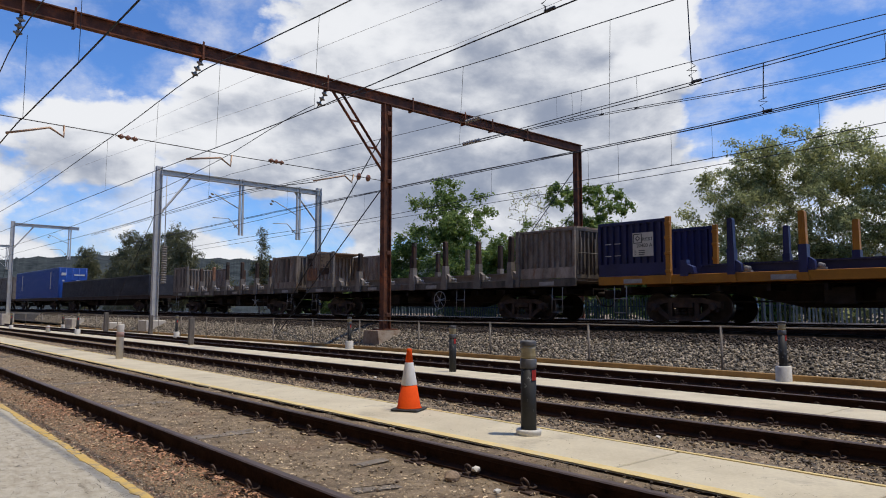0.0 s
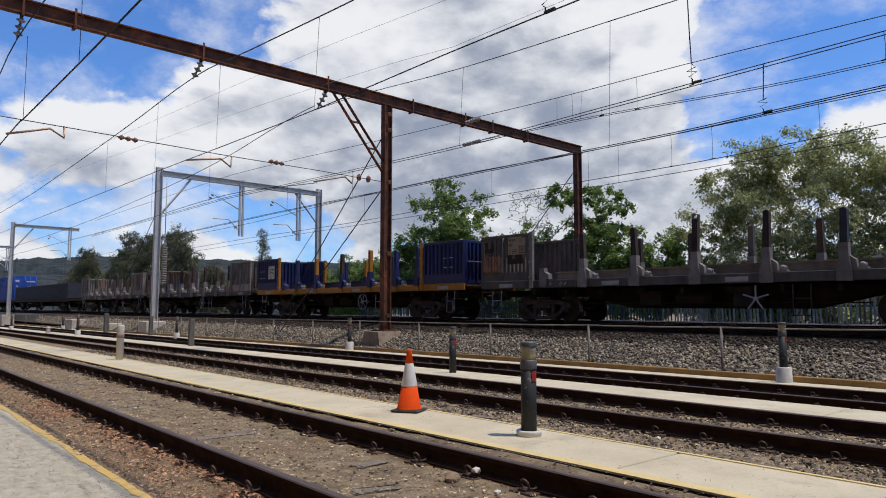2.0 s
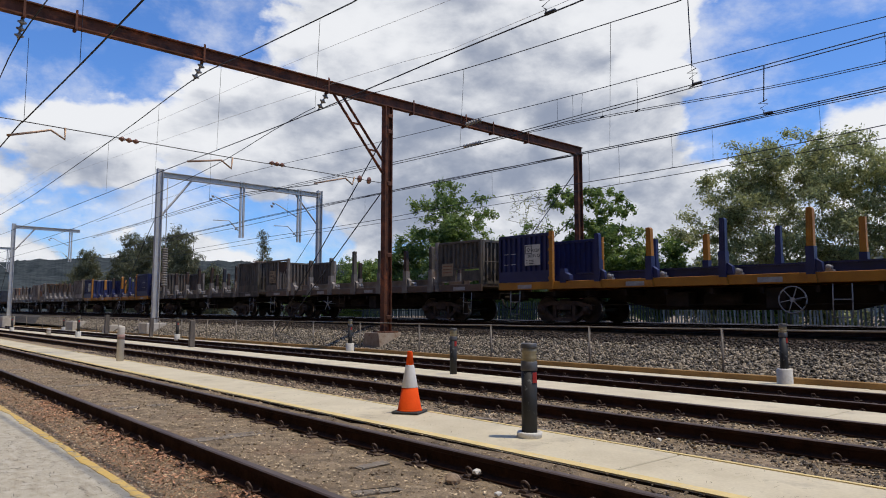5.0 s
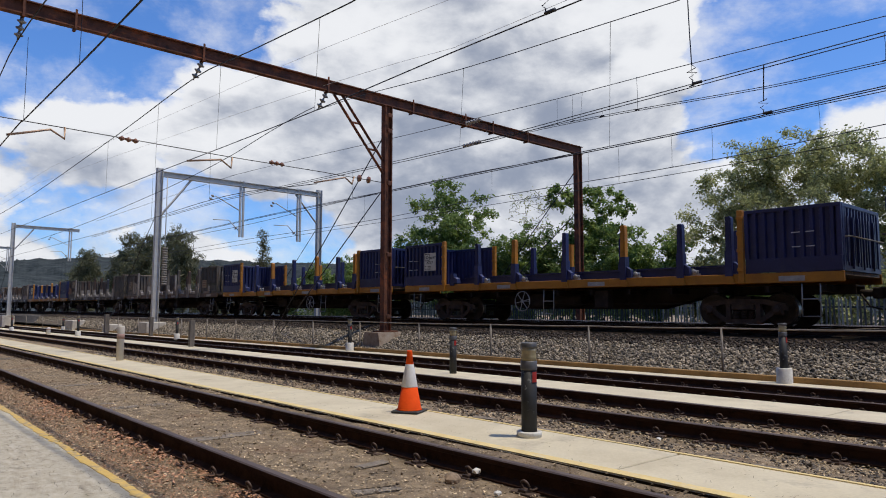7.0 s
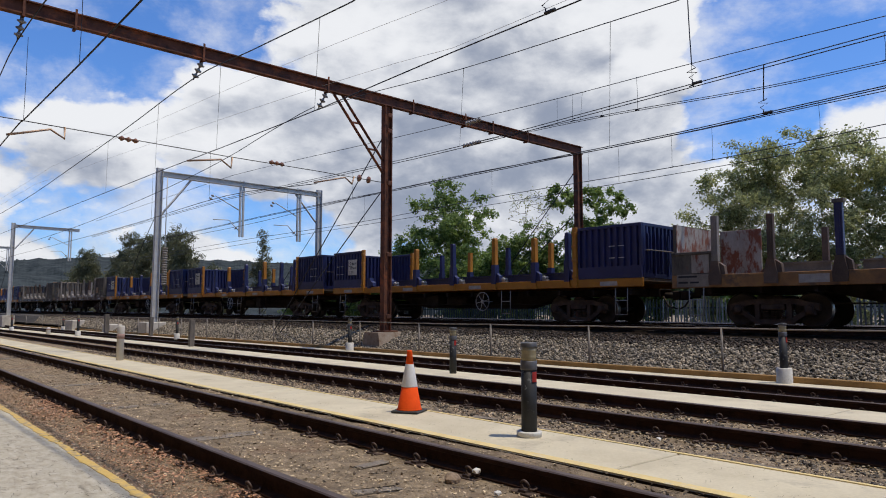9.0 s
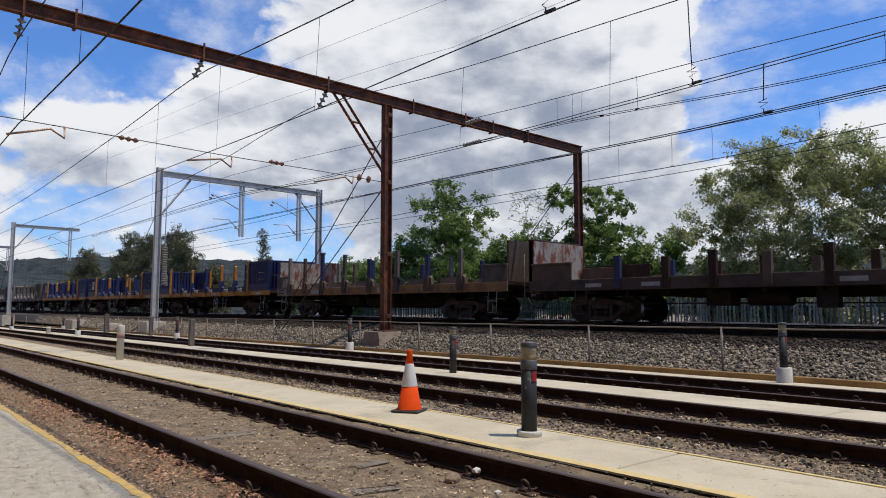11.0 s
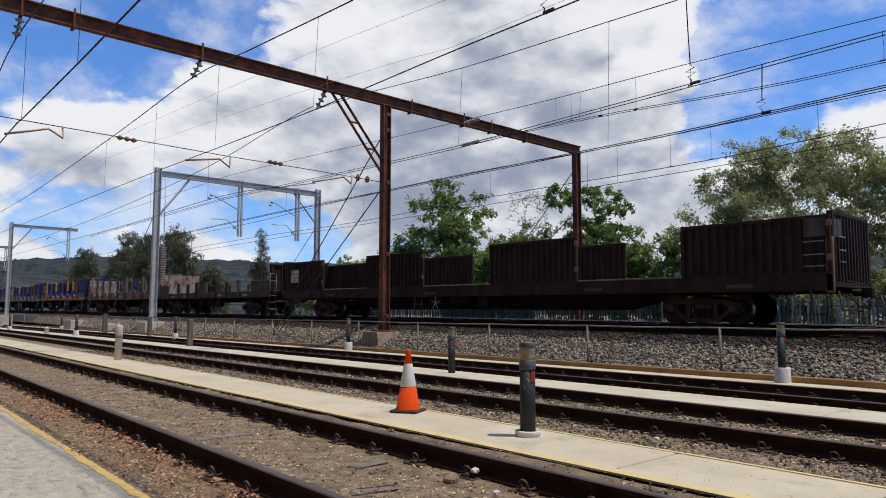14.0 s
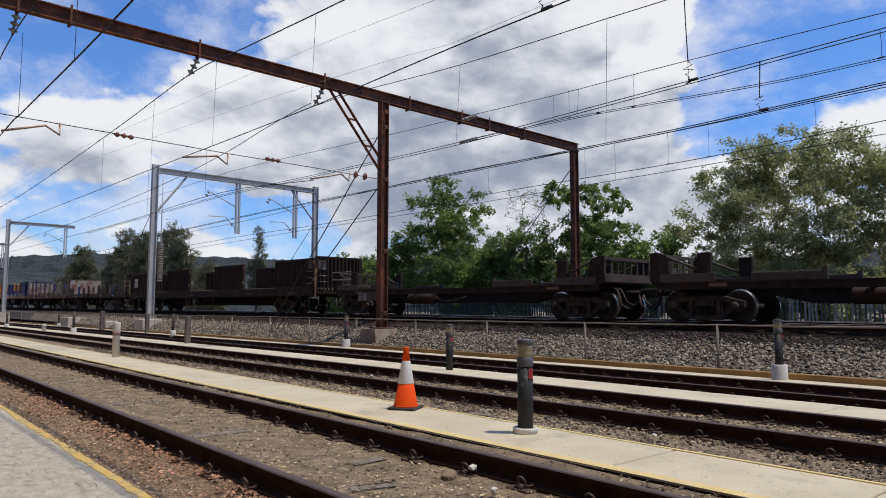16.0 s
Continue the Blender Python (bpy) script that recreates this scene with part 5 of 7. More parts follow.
def low_wagon():
    """Brown wagon with low end panels, a tall ladder end and short stanchions."""
    n = 16.0
    root = thing("stanchion_wagon", None, label="dusty brown flat wagon with short stanchions and low end panels", category="freight wagon", group="wagons of the freight train")
    bm = bmesh.new()
    cuboid(bm, 0.05, n - 0.05, -1.30, 1.30, 1.28, 1.36)
    part("deck", bm, M["deck"], root)
    for y in (-1.38, 1.32):
        bm = bmesh.new()
        cuboid(bm, 0, n, y, y + 0.06, 1.02, 1.38, 0.01)
        part("sole_bar", bm, M["wagon_tan"], root)
    underframe(root, n, 2.6, 13.4, 0.78)
    add_bogie(root, 2.6, M["bogie"]), add_bogie(root, 13.4, M["bogie"])
    for x0, x1 in ((0.1, 1.75), (n - 2.0, n - 0.1)):
        bm = bmesh.new()
        cuboid(bm, x0, x1, -1.38, -1.32, 1.38, 1.92, 0.01)
        cuboid(bm, x0, x1, -1.42, -1.28, 1.88, 1.95, 0.01)
        part("side_panel", bm, M["wagon_tan"], root)
        bm = bmesh.new()
        cuboid(bm, x0 + 0.1, x1 - 0.1, 1.30, 1.36, 1.38, 1.92, 0.01)
        part("side_panel", bm, M["wagon_tan"], root)
    bm = bmesh.new()
    cuboid(bm, 0.125, 0.15, -1.31, 1.42, 1.37, 2.74, 0.004)
    part("end_lining", bm, M["white_rust"], root, "white end lining streaked with rust")
    bm = bmesh.new()
    cuboid(bm, 0.2, 2.9, 1.40, 1.45, 1.30, 1.98, 0.01)
    part("far_panel", bm, M["wagon_brown"], root, "low dark brown side board")
    for x, s in ((0.0, -1), (n, 1)):
        bm = bmesh.new()
        cuboid(bm, x - 0.05, x + 0.05, -1.30, 1.30, 1.38, 2.78)
        cuboid(bm, x - 0.12, x + 0.12, -1.32, 1.32, 2.72, 2.80, 0.01)
        for y in (-1.3, -0.7, 0.3, 1.2):
            cuboid(bm, x - 0.1, x + 0.1, y, y + 0.12, 1.2, 2.72)
        part("end_wall", bm, M["wagon_brown"], root, "tall brown end bulkhead")
        fit_part("end_ladder", ("end_ladder", s), lambda bm, s=s: [tube(bm, [(s * 0.18, y, 0.35), (s * 0.18, y, 2.3)], 0.018, 6) for y in (-1.42, -1.05)] + [tube(bm, [(s * 0.18, -1.42, z), (s * 0.18, -1.05, z)], 0.016, 6) for z in (0.4, 0.75, 1.1, 1.5, 1.9, 2.28)] + [cuboid(bm, s * 0.18 - 0.18, s * 0.18 + 0.18, -1.45, -1.0, 0.33, 0.36)], M["wagon_pale"], root, Matrix.Translation((x, 0, 0)))
    for k, x in enumerate((3.5, 5.1, 6.5, 7.95, 9.4, 10.9, 12.4)):
        for side in (-1, 1):
            fit_part("stanchion", ("short", k % 2), lambda bm, k=k: cuboid(bm, -0.11, 0.11, -0.07, 0.07, 1.06, 2.05 - 0.1 * (k % 2), 0.01), M["navy"] if k == 0 else M["wagon_brown"] if k % 3 else M["wagon_tan"], root, Matrix.Translation((x + 0.2 * (side > 0), side * 1.38, 0)))
    patches(root, (2.3, 4.3, 9.6, 12.9), 0.6, -1.382, 1.12, 1.24, M["pale_metal"])
    rng = random.Random(4)
    bm = bmesh.new()
    for k in range(14):
        x = rng.uniform(2.5, 13)
        y = rng.uniform(-1, 1)
        cuboid(bm, x, x + rng.uniform(0.3, 1.2), y, y + 0.12, 1.362, 1.362 + rng.uniform(0.05, 0.1))
    part("dunnage", bm, M["deck"], root, "loose timber on the deck")
    for x in (1.9, n - 2.4):
        fit_part("ladder", "ladder", ladder, M["wagon_tan"], root, Matrix.Translation((x, -1.36, 0)))
    return root


def panel_wagon():
    """Long dark brown wagon with four tall side panels and open gaps."""
    n = 26.2
    root = thing("panel_wagon", None, label="long dark rust-brown wagon with four tall panels a side", category="freight wagon", group="wagons of the freight train")
    bm = bmesh.new()
    cuboid(bm, 0.05, n - 0.05, -1.32, 1.32, 1.22, 1.30)
    part("deck", bm, M["deck"], root, "bare timber deck")
    for y in (-1.40, 1.34):
        bm = bmesh.new()
        cuboid(bm, 0, n, y, y + 0.06, 0.90, 1.31, 0.01)
        part("sole_bar", bm, M["wagon_brown"], root)
    underframe(root, n, 3.5, n - 3.5, 0.42, 1.0)
    add_bogie(root, 3.5, M["wagon_tan"]), add_bogie(root, n - 3.5, M["wagon_tan"])
    for x in (0.02, 7.38, 14.9, 22.33):
        for side in (-1, 1):
            p = add_panel(root, M["wagon_brown"], Matrix.Translation((x, side * 1.37, 0)), 3.85, 1.31, 2.74, 1.36)
            if side < 0:
                for z in (1.62, 2.45):
                    fit_part("hinge", "hinge", lambda bm: cuboid(bm, 3.78, 3.90, -0.085, -0.05, 0, 0.16, 0.005), M["rust_patch"], p, Matrix.Translation((0, 0, z)), "rusty scuffed hinge")
    for x in (0.06, n - 0.06):
        add_end(root, M["wagon_brown"], Matrix.Translation((x, -1.31, 0)) @ pose(0, 0, 0, 0, 0, 90), 1.0, 2.84)
    bm = bmesh.new()
    cuboid(bm, n - 0.62, n - 0.12, -1.425, -1.41, 2.22, 2.68)
    cuboid(bm, n - 0.005, n + 0.01, -1.2, -0.75, 2.2, 2.65)
    part("patch_plate", bm, M["wagon_grey"], root, "grey stencilled square plate")
    for z in (1.5, 1.78, 2.1):
        bm = bmesh.new()
        tube(bm, [(n - 0.62, -1.46, z), (n - 0.14, -1.46, z)], 0.014, 6)
        part("grab_iron", bm, M["pale_metal"], root)
        bm = bmesh.new()
        tube(bm, [(n + 0.1, -1.2, z + 0.1), (n + 0.1, -0.8, z + 0.1)], 0.014, 6)
        part("grab_iron", bm, M["pale_metal"], root)
    bm = bmesh.new()
    cuboid(bm, n - 0.14, n + 0.02, -1.40, -1.30, 0.85, 2.2, 0.01)
    part("corner_post", bm, M["rust_patch"], root, "rusty scuffed corner post")
    for x in (0.3, 10.7, n - 0.9):
        fit_part("ladder", "ladder", ladder, M["rust_patch"], root, Matrix.Translation((x, -1.36, -0.1)))
    fit_part("handwheel", ("handwheel", False), lambda bm: handwheel(bm, False), M["pale_metal"], root, Matrix.Translation((12.0, -1.42, 0.66)) @ Matrix.Scale(0.75, 4))
    for pts in ([(n - 0.5, -1.42, 0.95), (n - 0.5, -1.44, 0.35), (n - 0.15, -1.44, 0.33), (n - 0.15, -1.42, 0.95)], [(n + 0.05, -1.2, 0.9), (n + 0.12, -1.22, 0.45), (n + 0.5, -1.1, 0.42), (n + 0.62, -1.0, 0.75)], [(n + 0.1, -0.8, 1.15), (n + 0.5, -0.82, 1.05), (n + 0.85, -0.8, 1.2)]):
        rod_part = tube(bmesh.new(), pts, 0.022, 6)
        part("bent_pipe", rod_part, M["wagon_tan"], root, "dusty bent pipe at the wagon end")
    sign_plate(root, 0.93, 1.72, 0.72, 0.62, -1.425, M["sign_white"], [("UX", 0.16, 0.42, 0.36), ("932 H", 0.15, 0.24, 0.19)], "white plate with a worn wagon code")
    patches(root, (1.2, 4.2, 11.3, 19, 23.6), 0.7, -1.402, 1.0, 1.1, M["wagon_tan"])
    for x in (3.9, 11.25, 18.77):
        bm = bmesh.new()
        cuboid(bm, x, x + 3.5, -1.396, -1.32, 1.314, 1.352, 0.004)
        part("deck_edge", bm, M["deck"], root, "bare timber board edge")
    for x in (4.1, 11.5, 19.0):
        bm = bmesh.new()
        cuboid(bm, x, x + 2.2, -0.2, 1.1, 1.30, 1.38)
        cuboid(bm, x + 0.3, x + 1.2, 0.2, 0.9, 1.38, 1.44)
        part("dunnage", bm, M["deck"], root, "timber bearers on the deck")
    return root


def skeleton_wagon(plated):
    """Low container flat with barred end frames."""
    n = 14.9
    root = thing("container_flat", None, label="empty dark brown skeletal container flat with stencilled plate" if plated else "empty dark brown skeletal container flat wagon with barred ends", category="freight wagon", group="wagons of the freight train")
    bm = bmesh.new()
    for y in (-1.30, -0.35, 0.29, 1.24):
        cuboid(bm, 0.2, n - 0.2, y, y + 0.06, 0.92, 1.10)
        cuboid(bm, 0.2, n - 0.2, y - 0.04, y + 0.10, 1.08, 1.12)
    for k in range(12):
        cuboid(bm, 0.5 + k * 1.25, 0.66 + k * 1.25, -1.28, 1.28, 0.94, 1.07)
    part("frame", bm, M["wagon_brown"], root)
    bm = bmesh.new()
    prism(bm, [(0.2, 0.92), (0.2, 0.8), (2.8, 0.8), (4.0, 0.55), (n - 4.0, 0.55), (n - 2.8, 0.8), (n - 0.2, 0.8), (n - 0.2, 0.92)], -0.3, 0.3)
    part("centre_sill", bm, M["under"], root)
    add_bogie(root, 1.45, M["wagon_tan"]), add_bogie(root, n - 1.2, M["bogie"])
    def span(bm, x0, s, a, b, y0, y1, z0, z1, bevel=0.0):
        cuboid(bm, min(x0 + s * a, x0 + s * b), max(x0 + s * a, x0 + s * b), y0, y1, z0, z1, bevel)

    for x0, s in ((0.0, 1), (n, -1)):
        # barred headboard across the end
        bm = bmesh.new()
        span(bm, x0, s, -0.03, 0.05, -1.32, 1.32, 1.88, 1.98)
        span(bm, x0, s, -0.05, 0.06, -1.32, 1.32, 1.20, 1.46)
        for y in np.linspace(-1.28, 1.28, 8):
            span(bm, x0, s, -0.01, 0.04, y - 0.03, y + 0.03, 1.46, 1.88)
        if s > 0:
            for z in (1.58, 1.73):
                span(bm, x0, s, 0.0, 0.03, -1.28, 1.28, z, z + 0.03)
        part("headboard", bm, M["wagon_tan"], root, "barred brown headboard")
        bm = bmesh.new()
        span(bm, x0, s, 0, 1.85, -1.28, 1.28, 1.14, 1.26)
        part("end_deck", bm, M["wagon_brown"], root)
        for y in (-1.34, 1.20):
            bm = bmesh.new()
            prism(bm, [(x0 + s * p, z) for p, z in ((0.0, 1.14), (0.0, 1.98), (0.2, 2.0), (0.5, 1.90), (0.60, 1.36), (0.66, 1.14))], y, y + 0.14)
            part("corner_plate", bm, M["wagon_brown"], root, "wide dark brown corner plate")
            bm = bmesh.new()
            span(bm, x0, s, 1.42, 1.82, y, y + 0.13, 1.3, 1.92, 0.015)
            part("guide_post", bm, M["wagon_brown"], root)
            bm = bmesh.new()
            tube(bm, [(x0 + s * 0.45, y + 0.06, 1.86), (x0 + s * 1.46, y + 0.06, 1.46)], 0.04, 8)
            part("brace", bm, M["wagon_tan"], root)
            bm = bmesh.new()
            span(bm, x0, s, 0.3, 1.92, y - 0.01, y + 0.05, 1.12, 1.36, 0.01)
            part("side_plate", bm, M["wagon_tan"], root)
            bm = bmesh.new()
            span(bm, x0, s, 2.9, 4.6, y, y + 0.1, 1.12, 1.34, 0.01)
            span(bm, x0, s, 4.6, 4.72, y, y + 0.1, 1.12, 1.42)
            part("side_guide", bm, M["wagon_tan"], root)
            bm = bmesh.new()
            span(bm, x0, s, 1.75, 2.25, y + 0.01, y + 0.025, 0.99, 1.08)
            part("rust_stain_plate", bm, M["rust_patch"], root, "orange rusty sill patch")
            bm = bmesh.new()
            tube(bm, [(x0 + s * 1.7, y + 0.05, 1.16), (x0 + s * 2.4, y + 0.05, 1.155), (x0 + s * 2.9, y + 0.05, 1.15)], 0.025, 6)
            part("tie_bar", bm, M["wagon_brown"], root)
        for y, low in ((-0.75, 0.36), (-0.5, 0.48)):
            bm = bmesh.new()
            tube(bm, [(x0 + s * 0.1, y, 1.05), (x0 - s * 0.1, y - 0.03, 0.95), (x0 - s * 0.25, y, low + 0.12), (x0 - s * 0.5, y, low), (x0 - s * 0.72, y + 0.05, low + 0.14), (x0 - s * 0.8, y + 0.1, 0.8)], 0.022, 6)
            part("air_hose", bm, M["wagon_tan"], root, "dusty looped air hose")
        fit_part("coupler", ("coupler", s), lambda bm, s=s: (tube(bm, [(0.2 * s, 0, 0.86), (-0.7 * s, 0, 0.86)], 0.09, 8), cuboid(bm, -0.8 if s > 0 else 0.5, -0.5 if s > 0 else 0.8, -0.14, 0.14, 0.72, 1.0, 0.03), tube(bm, [(0, -0.6, 1.0), (-0.15 * s, -0.65, 0.5), (-0.4 * s, -0.5, 0.35)], 0.03, 6)), M["under"], root, Matrix.Translation((x0, 0, 0)))
    bm = bmesh.new()
    tube(bm, [(5.15, -0.95, 0.72), (5.2, -0.95, 0.72), (6.6, -0.95, 0.72), (6.65, -0.95, 0.72)], 0.2, 16)
    part("air_tank", bm, M["wagon_brown"], root, "brown cylindrical air reservoir")
    bm = bmesh.new()
    tube(bm, [(6.7, -1.0, 0.85), (7.3, -1.1, 0.62), (8.0, -1.1, 0.66), (8.6, -1.1, 0.8)], 0.016, 6)
    part("hose", bm, M["wagon_tan"], root)
    if plated:
        bm = bmesh.new()
        cuboid(bm, 2.0, 3.55, -1.36, -1.30, 0.66, 1.04, 0.01)
        plate = part("name_plate", bm, M["wagon_tan"], root, "brown plate with stencilled wagon code")
        bm = bmesh.new()
        cuboid(bm, 2.02, 2.64, -1.366, -1.36, 0.66, 0.99)
        part("number_board", bm, M["pale_metal"], plate, "grey stencil board")
        lettering("RKKY", 0.17, plate, (2.04, -1.368, 0.85))
        lettering("7307", 0.17, plate, (2.04, -1.368, 0.69))
        for z in (1.62, 1.96):
            bm = bmesh.new()
            tube(bm, [(0.0, -1.40, z), (0.75, -1.42, z - 0.02), (1.5, -1.42, z)], 0.03, 6)
            part("grab_rail", bm, M["wagon_pale"], root, "pale grey bent grab rail")
    return root


def box_wagon(kind):
    """Container flats at the head of the train."""
    n = {"dark": 24.6, "blue": 20.6, "grey": 18.0}[kind]
    word = {"dark": "flat wagon with three low dark grey open containers", "blue": "flat wagon with a tall bright blue container", "grey": "flat wagon with a tall grey container"}[kind]
    root = thing("container_wagon", None, label=word, category="freight wagon", group="wagons of the freight train")
    bm = bmesh.new()
    cuboid(bm, 0, n, -1.30, 1.30, 1.05, 1.25)
    cuboid(bm, 0, n, -1.36, -1.30, 0.98, 1.27), cuboid(bm, 0, n, 1.30, 1.36, 0.98, 1.27)
    part("frame", bm, M["wagon_brown"], root)
    underframe(root, n, 3.0, n - 3.0, 0.5, 1.05)
    add_bogie(root, 3.0, M["bogie"]), add_bogie(root, n - 3.0, M["bogie"])
    mat = {"dark": M["charcoal"], "blue": M["blue_paint"], "grey": M["wagon_pale"]}[kind]
    spans = {"dark": [(0.2, 8.0), (8.3, 16.2), (16.5, 24.4)], "blue": [(0.2, 20.4)], "grey": [(0.2, 17.8)]}[kind]
    top = {"dark": 2.78, "blue": 4.35, "grey": 4.1}[kind]
    for a, b in spans:
        bm = bmesh.new()
        cuboid(bm, a, b, -1.29, 1.29, 1.28, 1.36)
        if kind != "dark":
            cuboid(bm, a + 0.01, b - 0.01, -1.27, 1.27, top - 0.06, top - 0.01)
        body = part("container", bm, mat, root, word.split(" with ")[1])
        for y in (-1.3, 1.3):
            for nm, bm in (("side_sheet", bmesh.new()), ("top_rail", bmesh.new())):
                if nm == "side_sheet":
                    corrugated(bm, b - a, 1.30, top - 0.05, 0)
                else:
                    cuboid(bm, 0, b - a, -0.05, 0.05, top - 0.09, top, 0.008)
                part(nm, bm, mat, body).location = (a, y, 0)
        for x in (a, b):
            bm = bmesh.new()
            cuboid(bm, x - 0.04, x + 0.04, -1.34, 1.34, 1.28, top, 0.01)
            part("end_sheet", bm, mat, body)
        if kind == "blue":
            bm = bmesh.new()
            for y in (-1.25, -0.65, -0.05, 0.55, 1.2):
                tube(bm, [(b + 0.06, y, 1.4), (b + 0.06, y, top - 0.1)], 0.03, 6)
            for z in (1.9, 2.5, 3.1, 3.7):
                cuboid(bm, b + 0.04, b + 0.07, -1.25, 1.25, z, z + 0.07)
            part("door_bars", bm, mat, body, "blue locking bars")
            for y, z, w, h in ((-1.1, 3.55, 0.45, 0.28), (0.1, 3.55, 1.0, 0.14), (-1.0, 2.95, 0.2, 0.14), (0.3, 2.95, 0.35, 0.12)):
                bm = bmesh.new()
                cuboid(bm, b + 0.075, b + 0.085, y, y + w, z, z + h)
                part("marking_bar", bm, M["chalk"], body, "white marking bar")
            for x in (a + 3.2, b - 3.4):
                bm = bmesh.new()
                cuboid(bm, x, x + 0.4, -1.345, -1.335, 2.2, 4.0)
                part("marking_bar", bm, M["chalk"], body, "pale vertical marking bar")
    return root


TRAIN = []  # each wagon with the place of its front end at the start


def build_train():
    Y, G, P, N = M["wagon_yellow"], M["wagon_grey"], M["wagon_pale"], M["navy"]
    R, B = M["rust_patch"], M["post_rust"]
    far_blue, far_grey = [None, Y, None, Y, None, None], [None, B, G, B, None, G]
    add = TRAIN.append
    add((box_wagon("grey"), -118.2))
    add((box_wagon("blue"), -98.6))
    add((box_wagon("dark"), -76.6))
    add((steel_wagon("battered grey steel wagon with slatted bins and a rusty stanchion", M["wagon_beige"], G, P, P, [None, R, None, None, None, None], far_grey, None, "both solid", 12.0, False, P), -47.15))
    add((steel_wagon("grey steel wagon with rusty slats and empty stanchions", M["wagon_beige"], G, P, P, [None] * 6, far_grey, tan_sign("RKHF", "20"), "patch", 9.95, True, P), -29.85))
    add((steel_wagon("navy steel wagon with yellow sole bars, fresh white plate", N, Y, Y, N, [None, Y, B, Y, None, None], far_blue, number_sign("RKBT", "20400 A")), -12.58))
    add((steel_wagon("grey steel wagon with a torn bin and orange rusty bracket", G, G, P, P, [None, None, None, None, M["wagon_ink"], None], far_grey, tan_sign("RKHF", "20"), "patch", 9.9, False, P), 4.72))
    add((steel_wagon("weathered grey steel wagon with tan code plate", G, M["wagon_orange"], P, P, [G, G, G, G, None, G], far_grey, tan_sign("RKHF", "20441 D", 0.48, 1.84, 0.66), "holed", 6.2, False, P), 22.02))
    add((steel_wagon("navy steel wagon with yellow edges and white number plate", N, Y, Y, N, [None, Y, None, Y, None, Y], far_blue, number_sign("RKBY", "20215 Q")), 39.28))
    add((steel_wagon("navy steel wagon with yellow posts and dark tall stanchions", N, Y, Y, N, [None, Y, None, Y, None, None], far_blue, number_sign("RKBT", "20339"), "", 6.4), 56.58))
    add((steel_wagon("navy steel wagon with yellow bin posts, ladder by the handwheel", N, Y, Y, N, [B, Y, None, Y, Y, None], far_blue, number_sign("RKBT", "20398 V"), "", 9.83), 73.87))
    add((patched_wagon(), 91.19))
    add((low_wagon(), 108.6))
    add((panel_wagon(), 126.08))
    add((skeleton_wagon(True), 153.85))
    add((skeleton_wagon(False), 170.35))


build_train()
# ---- overhead line ----
def isection(bm, a, b, depth, width, web=0.03, flange=0.035):
    """A level I-beam along y from a to b (x, y, z of its middle)."""
    x, y0, z = a
    y1 = b[1]
    cuboid(bm, x - width / 2, x + width / 2, y0, y1, z + depth / 2 - flange, z + depth / 2)
    cuboid(bm, x - width / 2, x + width / 2, y0, y1, z - depth / 2, z - depth / 2 + flange)
    cuboid(bm, x - web / 2, x + web / 2, y0, y1, z - depth / 2 + flange, z + depth / 2 - flange)


def column(bm, x, y, z0, z1, wide, deep):
    """A rolled column: flanges face along y."""
    for s in (-1, 1):
        cuboid(bm, x - wide / 2, x + wide / 2, y + s * deep / 2 - 0.02, y + s * deep / 2 + 0.02, z0, z1)
    cuboid(bm, x - 0.02, x + 0.02, y - deep / 2 + 0.02, y + deep / 2 - 0.02, z0, z1)


def bell(bm, p, q, discs=2, r=0.13):
    """A string of insulator discs from p to q."""
    p, q = Vector(p), Vector(q)
    way = (q - p).normalized()
    m = Matrix.Translation(p) @ way.to_track_quat("Z", "Y").to_matrix().to_4x4()
    length = (q - p).length
    ex = bmesh.new()
    for k in range(discs):
        h = length * (k + 0.6) / (discs + 0.4)
        turned(ex, [(0.03, h - 0.09), (0.05, h - 0.04), (r, h - 0.02), (r * 0.95, h + 0.02), (0.045, h + 0.05), (0.03, h + 0.08)], 14)
    bmesh.ops.transform(ex, matrix=m, verts=ex.verts)
    me = bpy.data.meshes.new("tmp")
    ex.to_mesh(me), ex.free()
    bm.from_mesh(me)
    bpy.data.meshes.remove(me)


def rod(name, points, radius, material, parent, label="", sides=6):
    return part(name, tube(bmesh.new(), points, radius, sides), material, parent, label)


GX = -20.5


